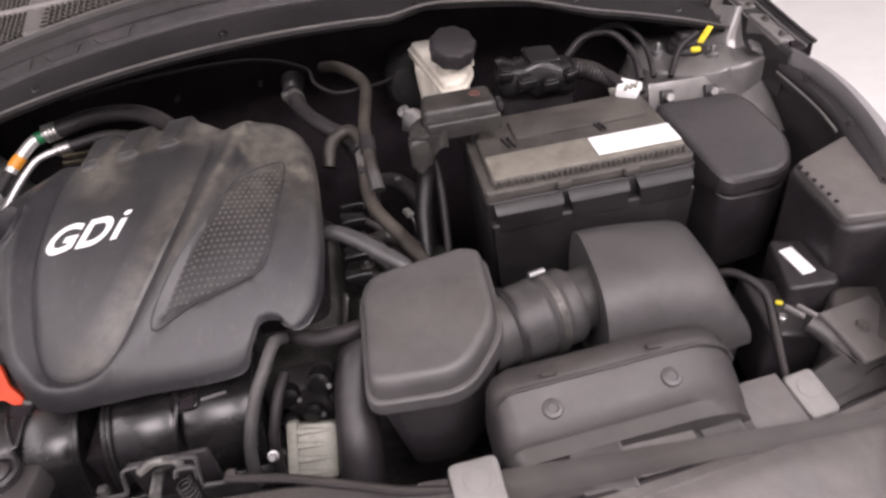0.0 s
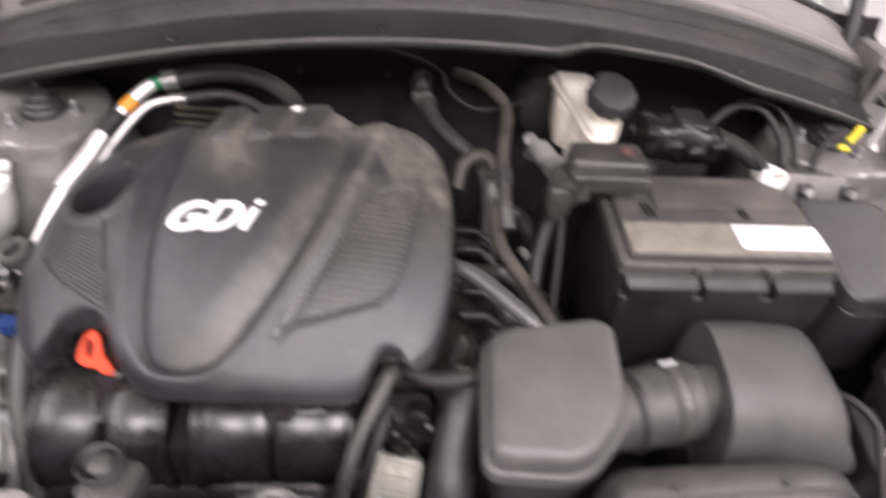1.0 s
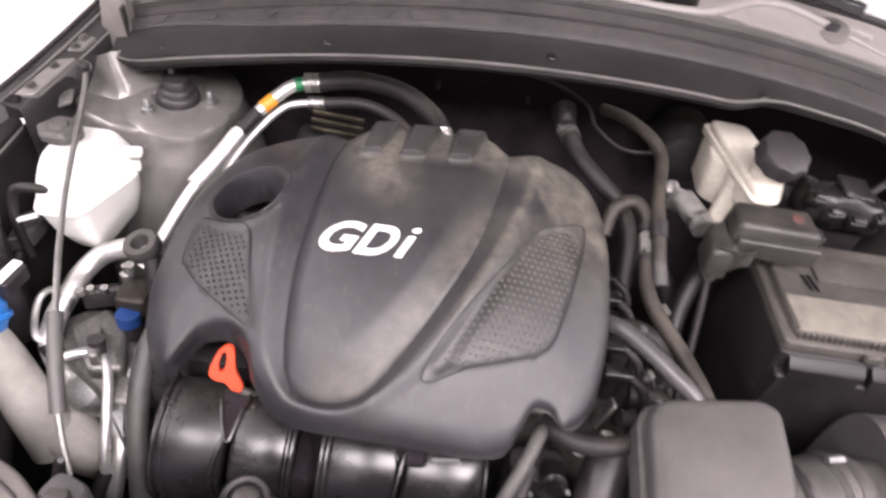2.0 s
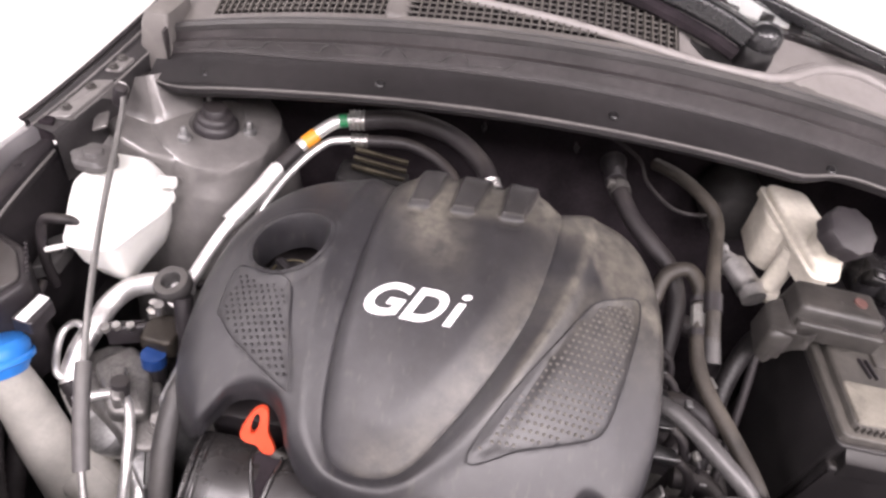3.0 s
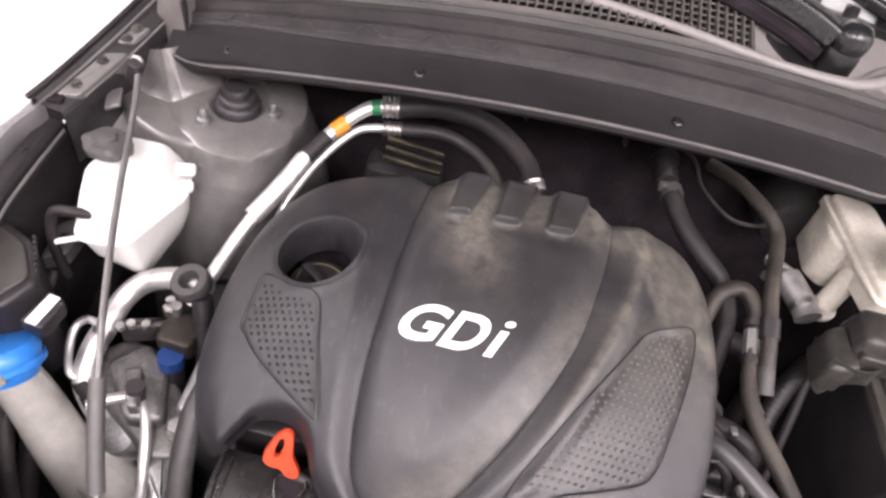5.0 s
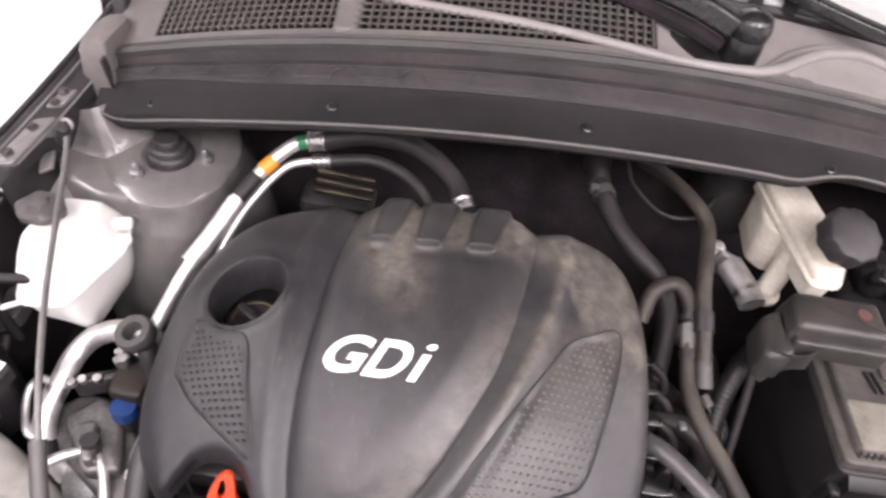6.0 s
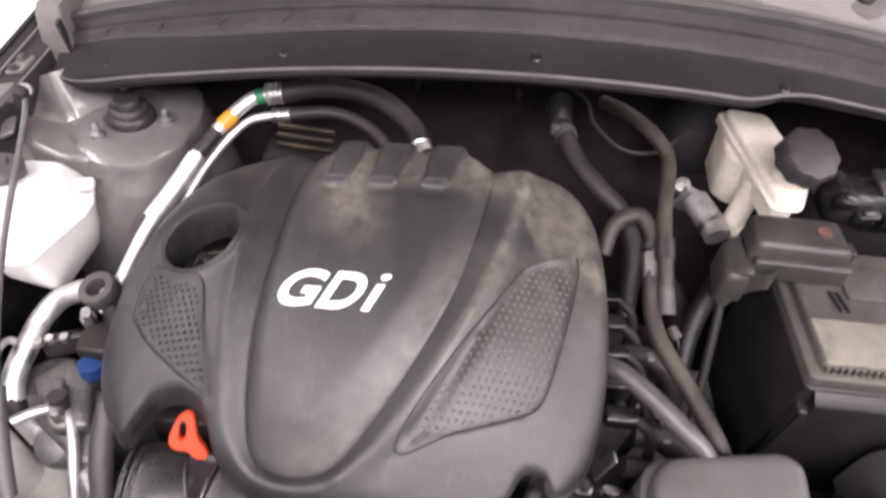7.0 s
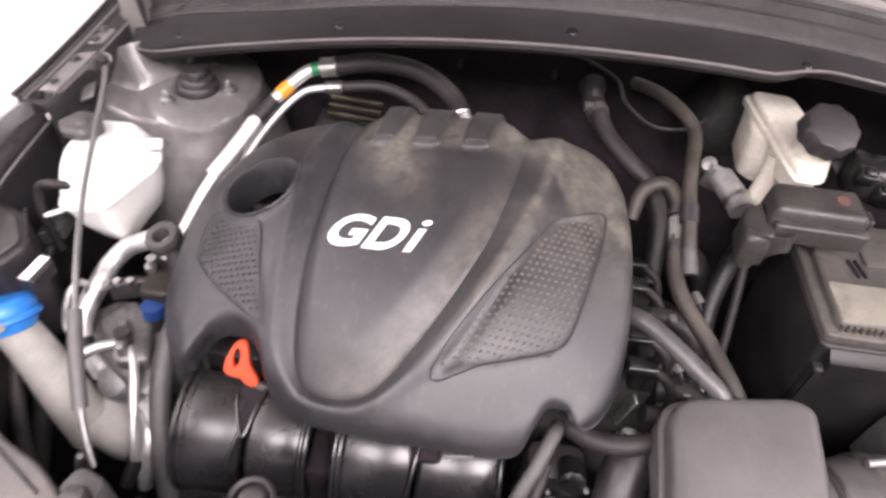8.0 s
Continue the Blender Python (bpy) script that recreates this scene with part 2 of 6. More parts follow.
def inset(loop, d):
    """The plane loop moved inwards by d."""
    n = len(loop)
    area = sum(loop[i - 1][0] * loop[i][1] - loop[i][0] * loop[i - 1][1] for i in range(n))
    sgn = 1 if area > 0 else -1
    out = []
    for i in range(n):
        e1, e2 = loop[i] - loop[i - 1], loop[(i + 1) % n] - loop[i]
        t = (e1.normalized() if e1.length > 1e-9 else Vector((0, 0))) + (e2.normalized() if e2.length > 1e-9 else Vector((0, 0)))
        t = t.normalized() if t.length > 1e-6 else Vector((1, 0))
        out.append(loop[i] + sgn * d * Vector((-t.y, t.x)))
    return out


def slab(poly, z0, z1, r=0.01, bev=0.004, taper=0.0, bm=None, n=5, crown=None):
    """A moulded block: plan polygon, bottom z0, top z1 (number or function of x, y), rounded edge, sides drawn in by taper at the bottom."""
    bm = bm or bmesh.new()
    top = rounded(poly, r, n) if r else [Vector(p) for p in poly]
    zf = z1 if callable(z1) else (lambda x, y: z1)
    loops = [[(p.x, p.y, z0) for p in inset(top, taper)]]
    for k in range(4):
        a = math.pi / 2 * k / 3
        lo = inset(top, bev * (1 - math.cos(a)))
        loops.append([(p.x, p.y, zf(p.x, p.y) - bev * (1 - math.sin(a))) for p in lo])
    return rings(bm, loops)


def block(c, s, bev=0.003, m=None, bm=None):
    """A box with rounded edges, centre c and sizes s, turned by m about its centre."""
    bm = bm or bmesh.new()
    x, y, z = (k / 2 for k in s)
    b = min(bev, x * 0.9, y * 0.9, z * 0.9)
    m = Matrix.Translation(c) @ (m or Matrix())
    base = rounded([(-x, -y), (x, -y), (x, y), (-x, y)], b * 1.5, 3)
    loops = []
    for zz, d in ((-z, b), (-z + b * 0.3, b * 0.3), (-z + b, 0), (z - b, 0), (z - b * 0.3, b * 0.3), (z, b)):
        loops.append([m @ Vector((p.x, p.y, zz)) for p in inset(base, d)])
    return rings(bm, loops)


def sheet(f, nu, nv, bm=None, thick=0.0):
    """A surface f(u, v) with u and v from 0 to 1."""
    bm = bm or bmesh.new()
    g = [[bm.verts.new(f(i / nu, j / nv)) for j in range(nv + 1)] for i in range(nu + 1)]
    for i in range(nu):
        for j in range(nv):
            bm.faces.new((g[i][j], g[i + 1][j], g[i + 1][j + 1], g[i][j + 1]))
    if thick:
        bmesh.ops.recalc_face_normals(bm, faces=bm.faces)
        bmesh.ops.solidify(bm, geom=bm.faces[:], thickness=thick)
    return bm


def bolt(at, r, h, material, parent, name="bolt", n=6, up=None, flange=True):
    m = Matrix.Translation(at) @ (up or Matrix())
    bm = bmesh.new()
    if flange:
        lathe([(r * 1.5, 0), (r * 1.5, h * 0.18), (r * 1.1, h * 0.3)], m, 18, bm)
    lathe([(r, h * 0.2), (r, h * 0.9), (r * 0.85, h)], m, n, bm)
    return part(name, bm, material, parent, angle=30)


def lerp(a, b, t):
    return a + (b - a) * t


def sstep(a, b, x):
    t = min(1, max(0, (x - a) / (b - a)))
    return t * t * (3 - 2 * t)


# ---- the room ----
def room():
    def wall(name, c, s):
        tagged(part(name, block(c, s, 0.01), M_WALL), label="plain bright white workshop wall", category="wall", kind="structure")
    tagged(part("floor", block((0, 0, -0.05), (9, 10, 0.1), 0.01), M_FLOOR), label="pale glossy workshop floor under the car", category="floor", kind="structure")
    tagged(part("ceiling", block((0, 0, 3.3), (9, 10, 0.1), 0.01), M_WALL), label="plain white workshop ceiling", category="ceiling", kind="structure")
    wall("wall_north", (0, 5.05, 1.6), (9, 0.1, 3.3))
    wall("wall_south", (0, -5.05, 1.6), (9, 0.1, 3.3))
    wall("wall_east", (4.55, 0, 1.6), (0.1, 10, 3.3))
    wall("wall_west", (-4.55, 0, 1.6), (0.1, 10, 3.3))


room()


# ---- the car's body round the bay ----
body = thing("car_body", (XC, 0.1, 0.0), "dark grey painted car front with the engine bay open", "car")


def side_x(y, s):
    """Half width of the bay at the wing's edge."""
    return (0.784 if s < 0 else 0.757) - 0.45 * max(0.0, 0.18 - y) ** 1.5


def wing_z(y):
    return 0.944 + 0.07 * (y - 0.2) - 0.10 * max(0.0, 0.1 - y) ** 1.6


def rail(y, s):
    """Outer edge of the wing rail behind the fender, up to the windscreen."""
    k = max(0.0, (y - 0.262) / 0.262)
    return Vector((lerp(-0.760, -0.672, k ** 0.9) if s < 0 else lerp(0.812, 0.757, k ** 0.9), y, 0.953 + 0.075 * k + 0.010 * k * k))


def along(prof, v):
    k = v * (len(prof) - 1)
    i = min(int(k), len(prof) - 2)
    return (lerp(prof[i][n], prof[i + 1][n], k - i) for n in (0, 1))


for s in (-1, 1):
    def outer(u, v, s=s):
        y = lerp(-0.42, 0.276, u)
        dx, dz = along(((0.0, -0.075), (0.0, -0.008), (0.002, 0.0), (0.010, -0.003), (0.022, -0.010), (0.034, -0.022), (0.046, -0.05), (0.060, -0.2), (0.065, -0.45)), v)
        return (XC + s * (side_x(y, s) + dx - 0.010 * sstep(0.22, 0.276, y)), y + 0.25 * dx * (u > 0.99), wing_z(y) + dz)
    part("fender", sheet(outer, 44, 32, thick=0.003), M_PAINT, body, "dark grey metallic painted fender")

    def inner(u, v, s=s):
        y = lerp(-0.40, 0.62, u)
        h = side_x(y, s) - 0.006 - 0.10 * max(0.0, y - 0.27)
        z = lerp(wing_z(y) - 0.05, 0.335, v)
        bow = 0.012 * math.sin(u * 9) * math.sin(v * 5)
        return (XC + s * (h - 0.016 * math.sin(math.pi * min(1, v * 2.2)) + 0.3 * bow), y, z)
    part("inner_wing", sheet(inner, 36, 24, thick=0.003), M_BLACK, body, "black inner wing panel")

    def ledge(u, v, s=s):
        y = lerp(-0.40, 0.28, u)
        dx, dz = along(((-0.022, -0.050), (-0.020, -0.030), (-0.016, -0.025), (-0.004, -0.022), (-0.001, -0.055)), v)
        return (XC + s * (side_x(y, s) + dx), y, wing_z(y) + dz)
    lg = part("wing_flange", sheet(ledge, 40, 16, thick=0.002), M_BLACK, body, "black painted wing mounting flange")
    for y in (-0.02, 0.1, 0.22):
        bolt((XC + s * (side_x(y, s) - 0.010), y, wing_z(y) - 0.024), 0.005, 0.005, M_BLACK, lg)
    part("seam_strip", tube([(XC + s * (side_x(y, s) - 0.026), y, wing_z(y) - 0.034) for y in (0.10, 0.15, 0.20, 0.24, 0.27)], 0.0020, 8), M_BAY, lg, "pale sealed seam")

    # rail behind the fender: outer lip, folded plate with its bolts, inner wall
    ys = [0.266 + 0.0155 * k for k in range(18)]
    def rail_top(u, v, s=s):
        dx, dz = along(((0.0, -0.02), (0.0, 0.0), (0.007, 0.003), (0.012, -0.005), (0.016, -0.007), (0.034, -0.010), (0.037, -0.016), (0.040, -0.085)), v)
        return rail(lerp(0.268, 0.535, u), s) + Vector((-s * dx, 0, dz))
    rl = part("wing_rail", sheet(rail_top, 30, 28, thick=0.002), M_RAIL, body, "dark folded wing rail")
    part("edge_seal", tube([rail(y, s) + Vector((s * 0.001, 0, 0.002)) for y in ys], 0.0035, 8, 3), M_RUBBER, rl, "black rubber wing edge seal")
    part("rail_bead", tube([rail(y, s) + Vector((-s * 0.0365, 0, -0.012)) for y in ys[2:]], 0.0016, 8, 3), M_BAY, rl, "pale folded flange edge")
    for y0, y1, w0, w1 in ((0.284, 0.362, 0.012, 0.038), (0.372, 0.405, 0.014, 0.034)):
        a, b = rail(y0, s), rail(y1, s)
        poly = [(a.x - s * w0, a.y), (a.x - s * w1, a.y + 0.006), (b.x - s * w1, b.y), (b.x - s * w0, b.y - 0.008)]
        hb = part("hinge_bracket", slab(poly, a.z - 0.02, lambda x, y, a=a, b=b: lerp(a.z, b.z, (y - a.y) / (b.y - a.y)) - 0.0045, 0.006, 0.002), M_BAY, rl, "grey folded hinge bracket")
        for q in (0.25, 0.75):
            c = lerp(a, b, q)
            bolt((c.x - s * 0.022, c.y, c.z - 0.0045), 0.0050, 0.005, M_DARKCAST, hb)
    # Black block painting the dark notch between fender tip and rail.
    c = rail(0.272, s)
    part("gap_tongue", slab([(c.x + s * 0.004, c.y - 0.002), (c.x - s * 0.030, c.y + 0.004), (c.x - s * 0.026, c.y + 0.022), (c.x - s * 0.002, c.y + 0.018)], c.z - 0.03, c.z - 0.001, 0.004, 0.002), M_FELT_SHADE, rl, "black block standing in for the dark gap behind the fender")
    # Pale bead that puts the highlight on the rail's lip into colour.
    part("lip_highlight", tube([rail(y, s) + Vector((-s * 0.0115, 0, -0.003)) for y in ys], 0.0018, 8, 3), M_BAY, rl, "pale bead painting the lip's highlight")
    c = rail(0.318, s) + Vector((-s * 0.050, 0, -0.030))
    part("tab", block(c, (0.020, 0.030, 0.004), 0.001, pose(0, 0, 0, 8, 24 * s, -16 * s)), M_BAY, rl, "grey welded tab")

    # painted apron between the rail and the tower
    def apron(u, v, s=s):
        y = lerp(0.225, 0.445, u)
        x = lerp(-0.655, -0.722, v)
        z = 0.835 + 0.62 * (y - 0.225) - 0.06 * sstep(0.75, 1.0, v)
        return (x if s < 0 else 0.06 - x, y, min(z, 0.945))
    part("apron", sheet(apron, 24, 14, thick=0.003), M_BAY, body, "satin grey painted inner apron")

    # strut tower
    tx, ty, tz = (-0.556, 0.372, 0.938) if s < 0 else (0.655, 0.372, 0.938)
    loops = []
    for rad, z in ((0.150, 0.42), (0.140, 0.62), (0.124, 0.78), (0.112, 0.84), (0.1015, 0.872), (0.0990, 0.882), (0.0970, 0.887), (0.0905, 0.902), (0.0880, 0.913), (0.0875, 0.919), (0.0855, 0.9245), (0.082, 0.927), (0.066, 0.931), (0.036, 0.934), (0.031, 0.930)):
        loop = []
        for k in range(96):
            a = math.tau * k / 96
            g = (a if s < 0 else math.pi - a) + 0.45
            g = (g + math.pi) % math.tau - math.pi
            flute = 0.022 * math.cos(9 * g) * math.exp(-(g / 0.55) ** 2) * (0.085 < rad < 0.115)
            w = rad * (1 + 0.05 * math.cos(3 * (a + 1.2)) * (rad < 0.13) + flute)
            back = max(0.0, math.sin(a)) * 0.03
            loop.append((tx + w * math.cos(a), ty + (w + back) * math.sin(a), z))
        loops.append(loop)
    tower = part("strut_tower", rings(bmesh.new(), loops), M_BAY, body, "satin grey painted strut tower", angle=24)
    bm = lathe([(0.030, 0.930), (0.030, 0.938), (0.027, 0.942), (0.025, 0.943), (0.0245, 0.949), (0.022, 0.952), (0.018, 0.953), (0.0175, 0.960), (0.0155, 0.963), (0.008, 0.964)], Matrix.Translation((tx, ty, 0)), 28)
    part("strut_cap", bm, M_BLACK, tower, "black rubber strut mount cap")
    for dx, dy in ((-0.026, -0.044), (0.047, -0.001), (-0.026, 0.045)):
        lathe_bm = lathe([(0.0088, 0.926), (0.0088, 0.938), (0.0045, 0.940), (0.0045, 0.949), (0.003, 0.952)], Matrix.Translation((tx + (dx if s < 0 else -dx), ty + dy, 0)), 12)
        part("stud", lathe_bm, M_CAST, tower, "zinc plated stud and nut")

    for a in (-1.75, -1.45):
        c = Vector((tx + 0.0915 * math.cos(a), ty + 0.0915 * math.sin(a), 0.900))
        m = Matrix.Translation(c) @ Vector((math.cos(a), math.sin(a), 0.12)).to_track_quat("Z", "Y").to_matrix().to_4x4()
        part("dimple", lathe([(0.0060, -0.004), (0.0050, 0.0005), (0.0025, 0.0012)], m, 14), M_BAY, tower)

    # folded gusset from the tower up to the cowl's corner
    mx = (lambda x: x) if s < 0 else (lambda x: 0.10 - x)
    ridge_top, ridge_low = Vector((-.648, .376, .985)), Vector((-.622, .352, .922))

    def gusset(u, v):
        top = (Vector((-.694, .405, .955)), ridge_top, Vector((-.600, .455, .975)))
        low = (Vector((-.692, .352, .916)), ridge_low, Vector((-.584, .388, .920)))
        k = u * 2
        i = min(int(k), 1)
        a, b = lerp(top[i], top[i + 1], k - i), lerp(low[i], low[i + 1], k - i)
        p = lerp(a, b, v)
        p += Vector((0.0, 0.004, -0.001)) * math.exp(-((u - 0.5) / 0.03) ** 2) + Vector((0, -0.006, -0.002)) * max(0, v - 0.75) / 0.25
        return (mx(p.x), p.y, p.z)
    part("gusset", sheet(gusset, 40, 12, thick=0.003), M_BAY, body, "grey painted folded gusset", angle=30)
    shelf = [(-.702, .350), (-.668, .310), (-.622, .290), (-.572, .2885), (-.560, .44), (-.702, .44)]
    plan = [(mx(x), y) for x, y in shelf]
    part("tower_shelf", slab(plan if s < 0 else plan[::-1], 0.62, 0.9262, 0.016, 0.008, -0.010), M_BAY, body, "satin grey shelf beside the strut tower")
    part("gusset_hole", lathe([(0.0042, -0.002), (0.0042, 0.0015), (0.002, 0.001)], Matrix.Translation((mx(-.676), .374, .934)) @ pose(0, 0, 0, 40, 0, 0), 12), M_BLACK, body)


for s in (-1, 1):
    hub = Matrix.Translation((XC + s * 0.81, 0.36, 0.31)) @ pose(0, 0, 0, 0, 90, 0)
    wheel = part("wheel", lathe([(0.19, -0.045), (0.19, 0.045), (0.06, 0.03), (0.0, 0.03)], hub, 40), M_CAST, body, "grey alloy wheel")
    part("tyre", lathe([(0.195, -0.045), (0.29, -0.05), (0.31, -0.035), (0.31, 0.035), (0.29, 0.05), (0.195, 0.045)], hub, 48), M_RUBBER, wheel, "black tyre standing on the floor")


def firewall(u, v):
    x = lerp(-0.70, 0.78, u)
    z = lerp(1.06, 0.38, v)
    return (x, 0.50 + 0.012 * math.sin(7 * u * math.pi) + 0.06 * (1 - v) ** 2 - 0.05 * v, z)


part("firewall", sheet(firewall, 40, 24, thick=0.006), M_FELT_SHADE, body, "black felt covered firewall")
part("floor_pan", block((XC, 0.08, 0.33), (1.70, 1.06, 0.02), 0.005), M_BLACK, body, "black undertray")


def bonnet(u, v):
    x = lerp(-0.70, 0.76, u)
    d = (x - XC) ** 2
    return (x, lerp(0.555, -0.10, v) + 0.10 * d + 0.03 * math.sin(math.pi * v), lerp(1.315, 2.08, v) - 0.10 * d)


part("bonnet", sheet(bonnet, 30, 24, thick=0.03), M_BLACK, body, "dark bonnet standing open, lined in black")
for s in (-1, 1):
    part("hinge", tube([(XC + s * 0.69, 0.52, 1.02), (XC + s * 0.69, 0.58, 1.16), (XC + s * 0.66, 0.60, 1.29)], 0.012, 10), M_BLACK, body, "black bonnet hinge")


def nose(u, v):
    x = lerp(-0.74, 0.82, u)
    d = (x - XC) ** 2
    prof = ((-0.317, 0.0), (-0.35, 0.002), (-0.43, -0.02), (-0.50, -0.08), (-0.545, -0.2), (-0.55, -0.42), (-0.52, -0.55))
    k = v * (len(prof) - 1)
    i = min(int(k), len(prof) - 2)
    dy, dz = (lerp(prof[i][n], prof[i + 1][n], k - i) for n in (0, 1))
    return (x, dy - 0.013 + 0.28 * d, 0.872 + dz - 0.22 * d)


part("bumper", sheet(nose, 44, 24, thick=0.003), M_NOSE, body, "grey plastic grille cover and bumper")

# core support: channel across the front
CORE_REAR = ((-.66, -.14), (-.30, -.225), (-.10, -.230), (0.0, -.240), (.08, -.264), (.20, -.268), (.30, -.268), (.40, -.258), (.49, -.232), (.56, -.19), (.62, -.165), (.74, -.10))


def core(u, v):
    x = lerp(-0.66, 0.74, u)
    d = (x - XC) ** 2
    prof = ((-0.235, -0.09), (-0.235, -0.012), (-0.242, -0.004), (-0.290, -0.004), (-0.302, -0.010), (-0.316, -0.012), (-0.316, -0.06))
    k = v * (len(prof) - 1)
    i = min(int(k), len(prof) - 2)
    dy, dz = (lerp(prof[i][n], prof[i + 1][n], k - i) for n in (0, 1))
    rear = CORE_REAR[0][1]
    for (xa, ya), (xb, yb) in zip(CORE_REAR, CORE_REAR[1:]):
        if xa <= x:
            rear = lerp(ya, yb, min(1, (x - xa) / (xb - xa)))
    return (x, rear + dy + 0.235 if dy > -0.28 else dy - 0.013 + 0.28 * d, 0.872 + dz - 0.22 * d)


part("core_support", sheet(core, 44, 24, thick=0.003), M_DUCT, body, "grey plastic radiator support beam")
part("radiator", block((XC, -0.20, 0.54), (1.0, 0.04, 0.36), 0.008), M_PLUG_SHADE, body, "black radiator and fan shroud")


# ---- cowl under the windscreen ----
def cowl_z(x):
    return 1.118 - 0.30 * (x - XC) ** 2


def cowl_y(x):
    return 0.322 + 0.15 * (x - XC) ** 2


cowl = thing("cowl_panel", (XC, 0.40, 1.05), "weathered dark grey plastic cowl panel under the windscreen", "cowl")


def profile_sheet(prof, x0, x1, nx, per=4, thick=0.003, shift=None):
    def f(u, v):
        x = lerp(x0, x1, u)
        k = v * (len(prof) - 1)
        i = min(int(k), len(prof) - 2)
        dy, dz = (lerp(prof[i][n], prof[i + 1][n], k - i) for n in (0, 1))
        ex = shift(x, v) if shift else (0, 0)
        return (x, cowl_y(x) + dy + ex[0], cowl_z(x) + dz + ex[1])
    return sheet(f, nx, (len(prof) - 1) * per, thick=thick)


def left_rise(x):
    """The fold between flange and upstand climbs towards the end post."""
    return 0.012 * (1 - sstep(-0.60, -0.40, x))


def lip(x, v):
    b = sstep(0.17, 0.24, x) * (1 - sstep(0.36, 0.5, x))
    e = 1 - sstep(-0.66, -0.595, x)
    return (0.022 * b * (1 - v) + 0.030 * e * (1 - v), 0.012 * b * (1 - v) + 0.010 * e * (1 - v) + left_rise(x) * v)


part("flange", profile_sheet(((-0.010, -0.031), (-0.0195, -0.028), (-0.0240, -0.0215), (-0.0225, -0.0165), (-0.0185, -0.0150), (-0.0140, -0.0175), (0.0, -0.0125), (0.024, -0.002), (0.030, 0.002)), -0.655, 0.722, 90, 3, shift=lip), M_FLANGE, cowl)
part("upstand", profile_sheet(((0.030, 0.001), (0.033, 0.008), (0.037, 0.022), (0.045, 0.024), (0.049, 0.040)), -0.655, 0.735, 90, 3, shift=lambda x, v: (0, left_rise(x) * (1 - v))), M_COWL, cowl)
part("seal", profile_sheet(((0.047, 0.038), (0.046, 0.045), (0.051, 0.049), (0.057, 0.048), (0.062, 0.042), (0.065, 0.046), (0.070, 0.044)), -0.655, 0.735, 90, 2), M_HOSE_GREY, cowl, "black rubber bonnet seal")

RIDGE = ((-.70, .20), (-.60, .19), (-.45, .165), (-.35, .132), (-.26, .110), (-.16, .095), (-.07, .081), (0, .070), (.035, .064), (.07, .062), (.11, .064), (.135, .069), (.16, .083), (.185, .101), (.21, .114), (.25, .122), (.285, .116), (.34, .100), (.42, .088), (.55, .082), (.80, .08))


def ridge(x):
    """How far behind the seal line the curved rib runs."""
    for (xa, da), (xb, db) in zip(RIDGE, RIDGE[1:]):
        if xa <= x <= xb:
            return lerp(da, db, (x - xa) / (xb - xa))
    return 0.08


def top_at(x, dy):
    """The cowl top's surface, dy behind the seal line."""
    z = 0.044 + 0.30 * (dy - 0.068)
    e = ridge(x)
    z += sstep(0.0, 0.05, x) * (0.004 * math.exp(-((dy - e) / 0.012) ** 2) - 0.015 * sstep(e + 0.004, e + 0.030, dy) * (1 - 0.5 * sstep(0.30, 0.45, x)))
    return Vector((x, cowl_y(x) + dy, cowl_z(x) + z))


def strip(name, x0, x1, lo, hi, material, nx=50, nv=6, drop=0.0, label=""):
    return part(name, sheet(lambda u, v: top_at(lerp(x0, x1, u), lerp(lo(lerp(x0, x1, u)), hi(lerp(x0, x1, u)), v)) - Vector((0, 0, drop)), nx, nv, thick=0.002), material, cowl, label)


strip("front_rail", -0.69, 0.77, lambda x: 0.066, lambda x: 0.077, M_GRILLE, 80, 2)
# Black underlay: the shaded depth behind the lattice is put into its colour.
strip("shade_underlay", -0.60, 0.04, lambda x: 0.066, lambda x: 0.26, M_FELT_SHADE, 60, 10, 0.022, "black underlay painting the shaded depth below the grille")
strip("side_panel", 0.012, 0.77, lambda x: 0.075, lambda x: 0.30, M_COWLTOP, 110, 46, 0.0, "plain grey cowl top")
# Black sheet painting the arm's shadow together with the hole round the pivot.
strip("shaded_opening", 0.030, 0.098, lambda x: ridge(x) + 0.052 - 0.032 * sstep(0.02, 0.085, x), lambda x: ridge(x) + 0.056, M_PLUG_SHADE, 16, 4, -0.0025, "dark sheet for the pivot hole and the wiper arm's shadow")
strip("end_panel", -0.69, -0.585, lambda x: 0.075, lambda x: 0.27, M_GRILLE, 14, 8)
strip("rear_rail", -0.59, 0.022, lambda x: 0.235, lambda x: 0.30, M_GRILLE, 40, 5)
bm = tube([top_at(x, ridge(x) + 0.003) + Vector((0, 0, 0.0005 + 0.0015 * (x < 0.02))) for x in (-0.58, -0.45, -0.35, -0.28, -0.22, -0.16, -0.10, -0.05, 0.0, 0.035, 0.07, 0.10, 0.125, 0.15, 0.175, 0.20, 0.23, 0.26, 0.30, 0.35, 0.42)], lambda k: 0.0055 + 0.0015 * sstep(0.4, 0.7, k) - 0.004 * sstep(0.9, 1.0, k), 12, 6)
part("ridge", bm, M_COWLTOP, cowl, "curved grey rib between the grilles")
part("upper_ridge", tube([top_at(x, dy) + Vector((0, 0, 0.001)) for x, dy in ((.128, .080), (.150, .101), (.175, .123), (.21, .141), (.26, .151), (.31, .150), (.40, .143))], lambda k: 0.0035 + 0.003 * sstep(0.0, 0.3, k), 12, 6), M_COWLTOP, cowl, "second curved grey rib")
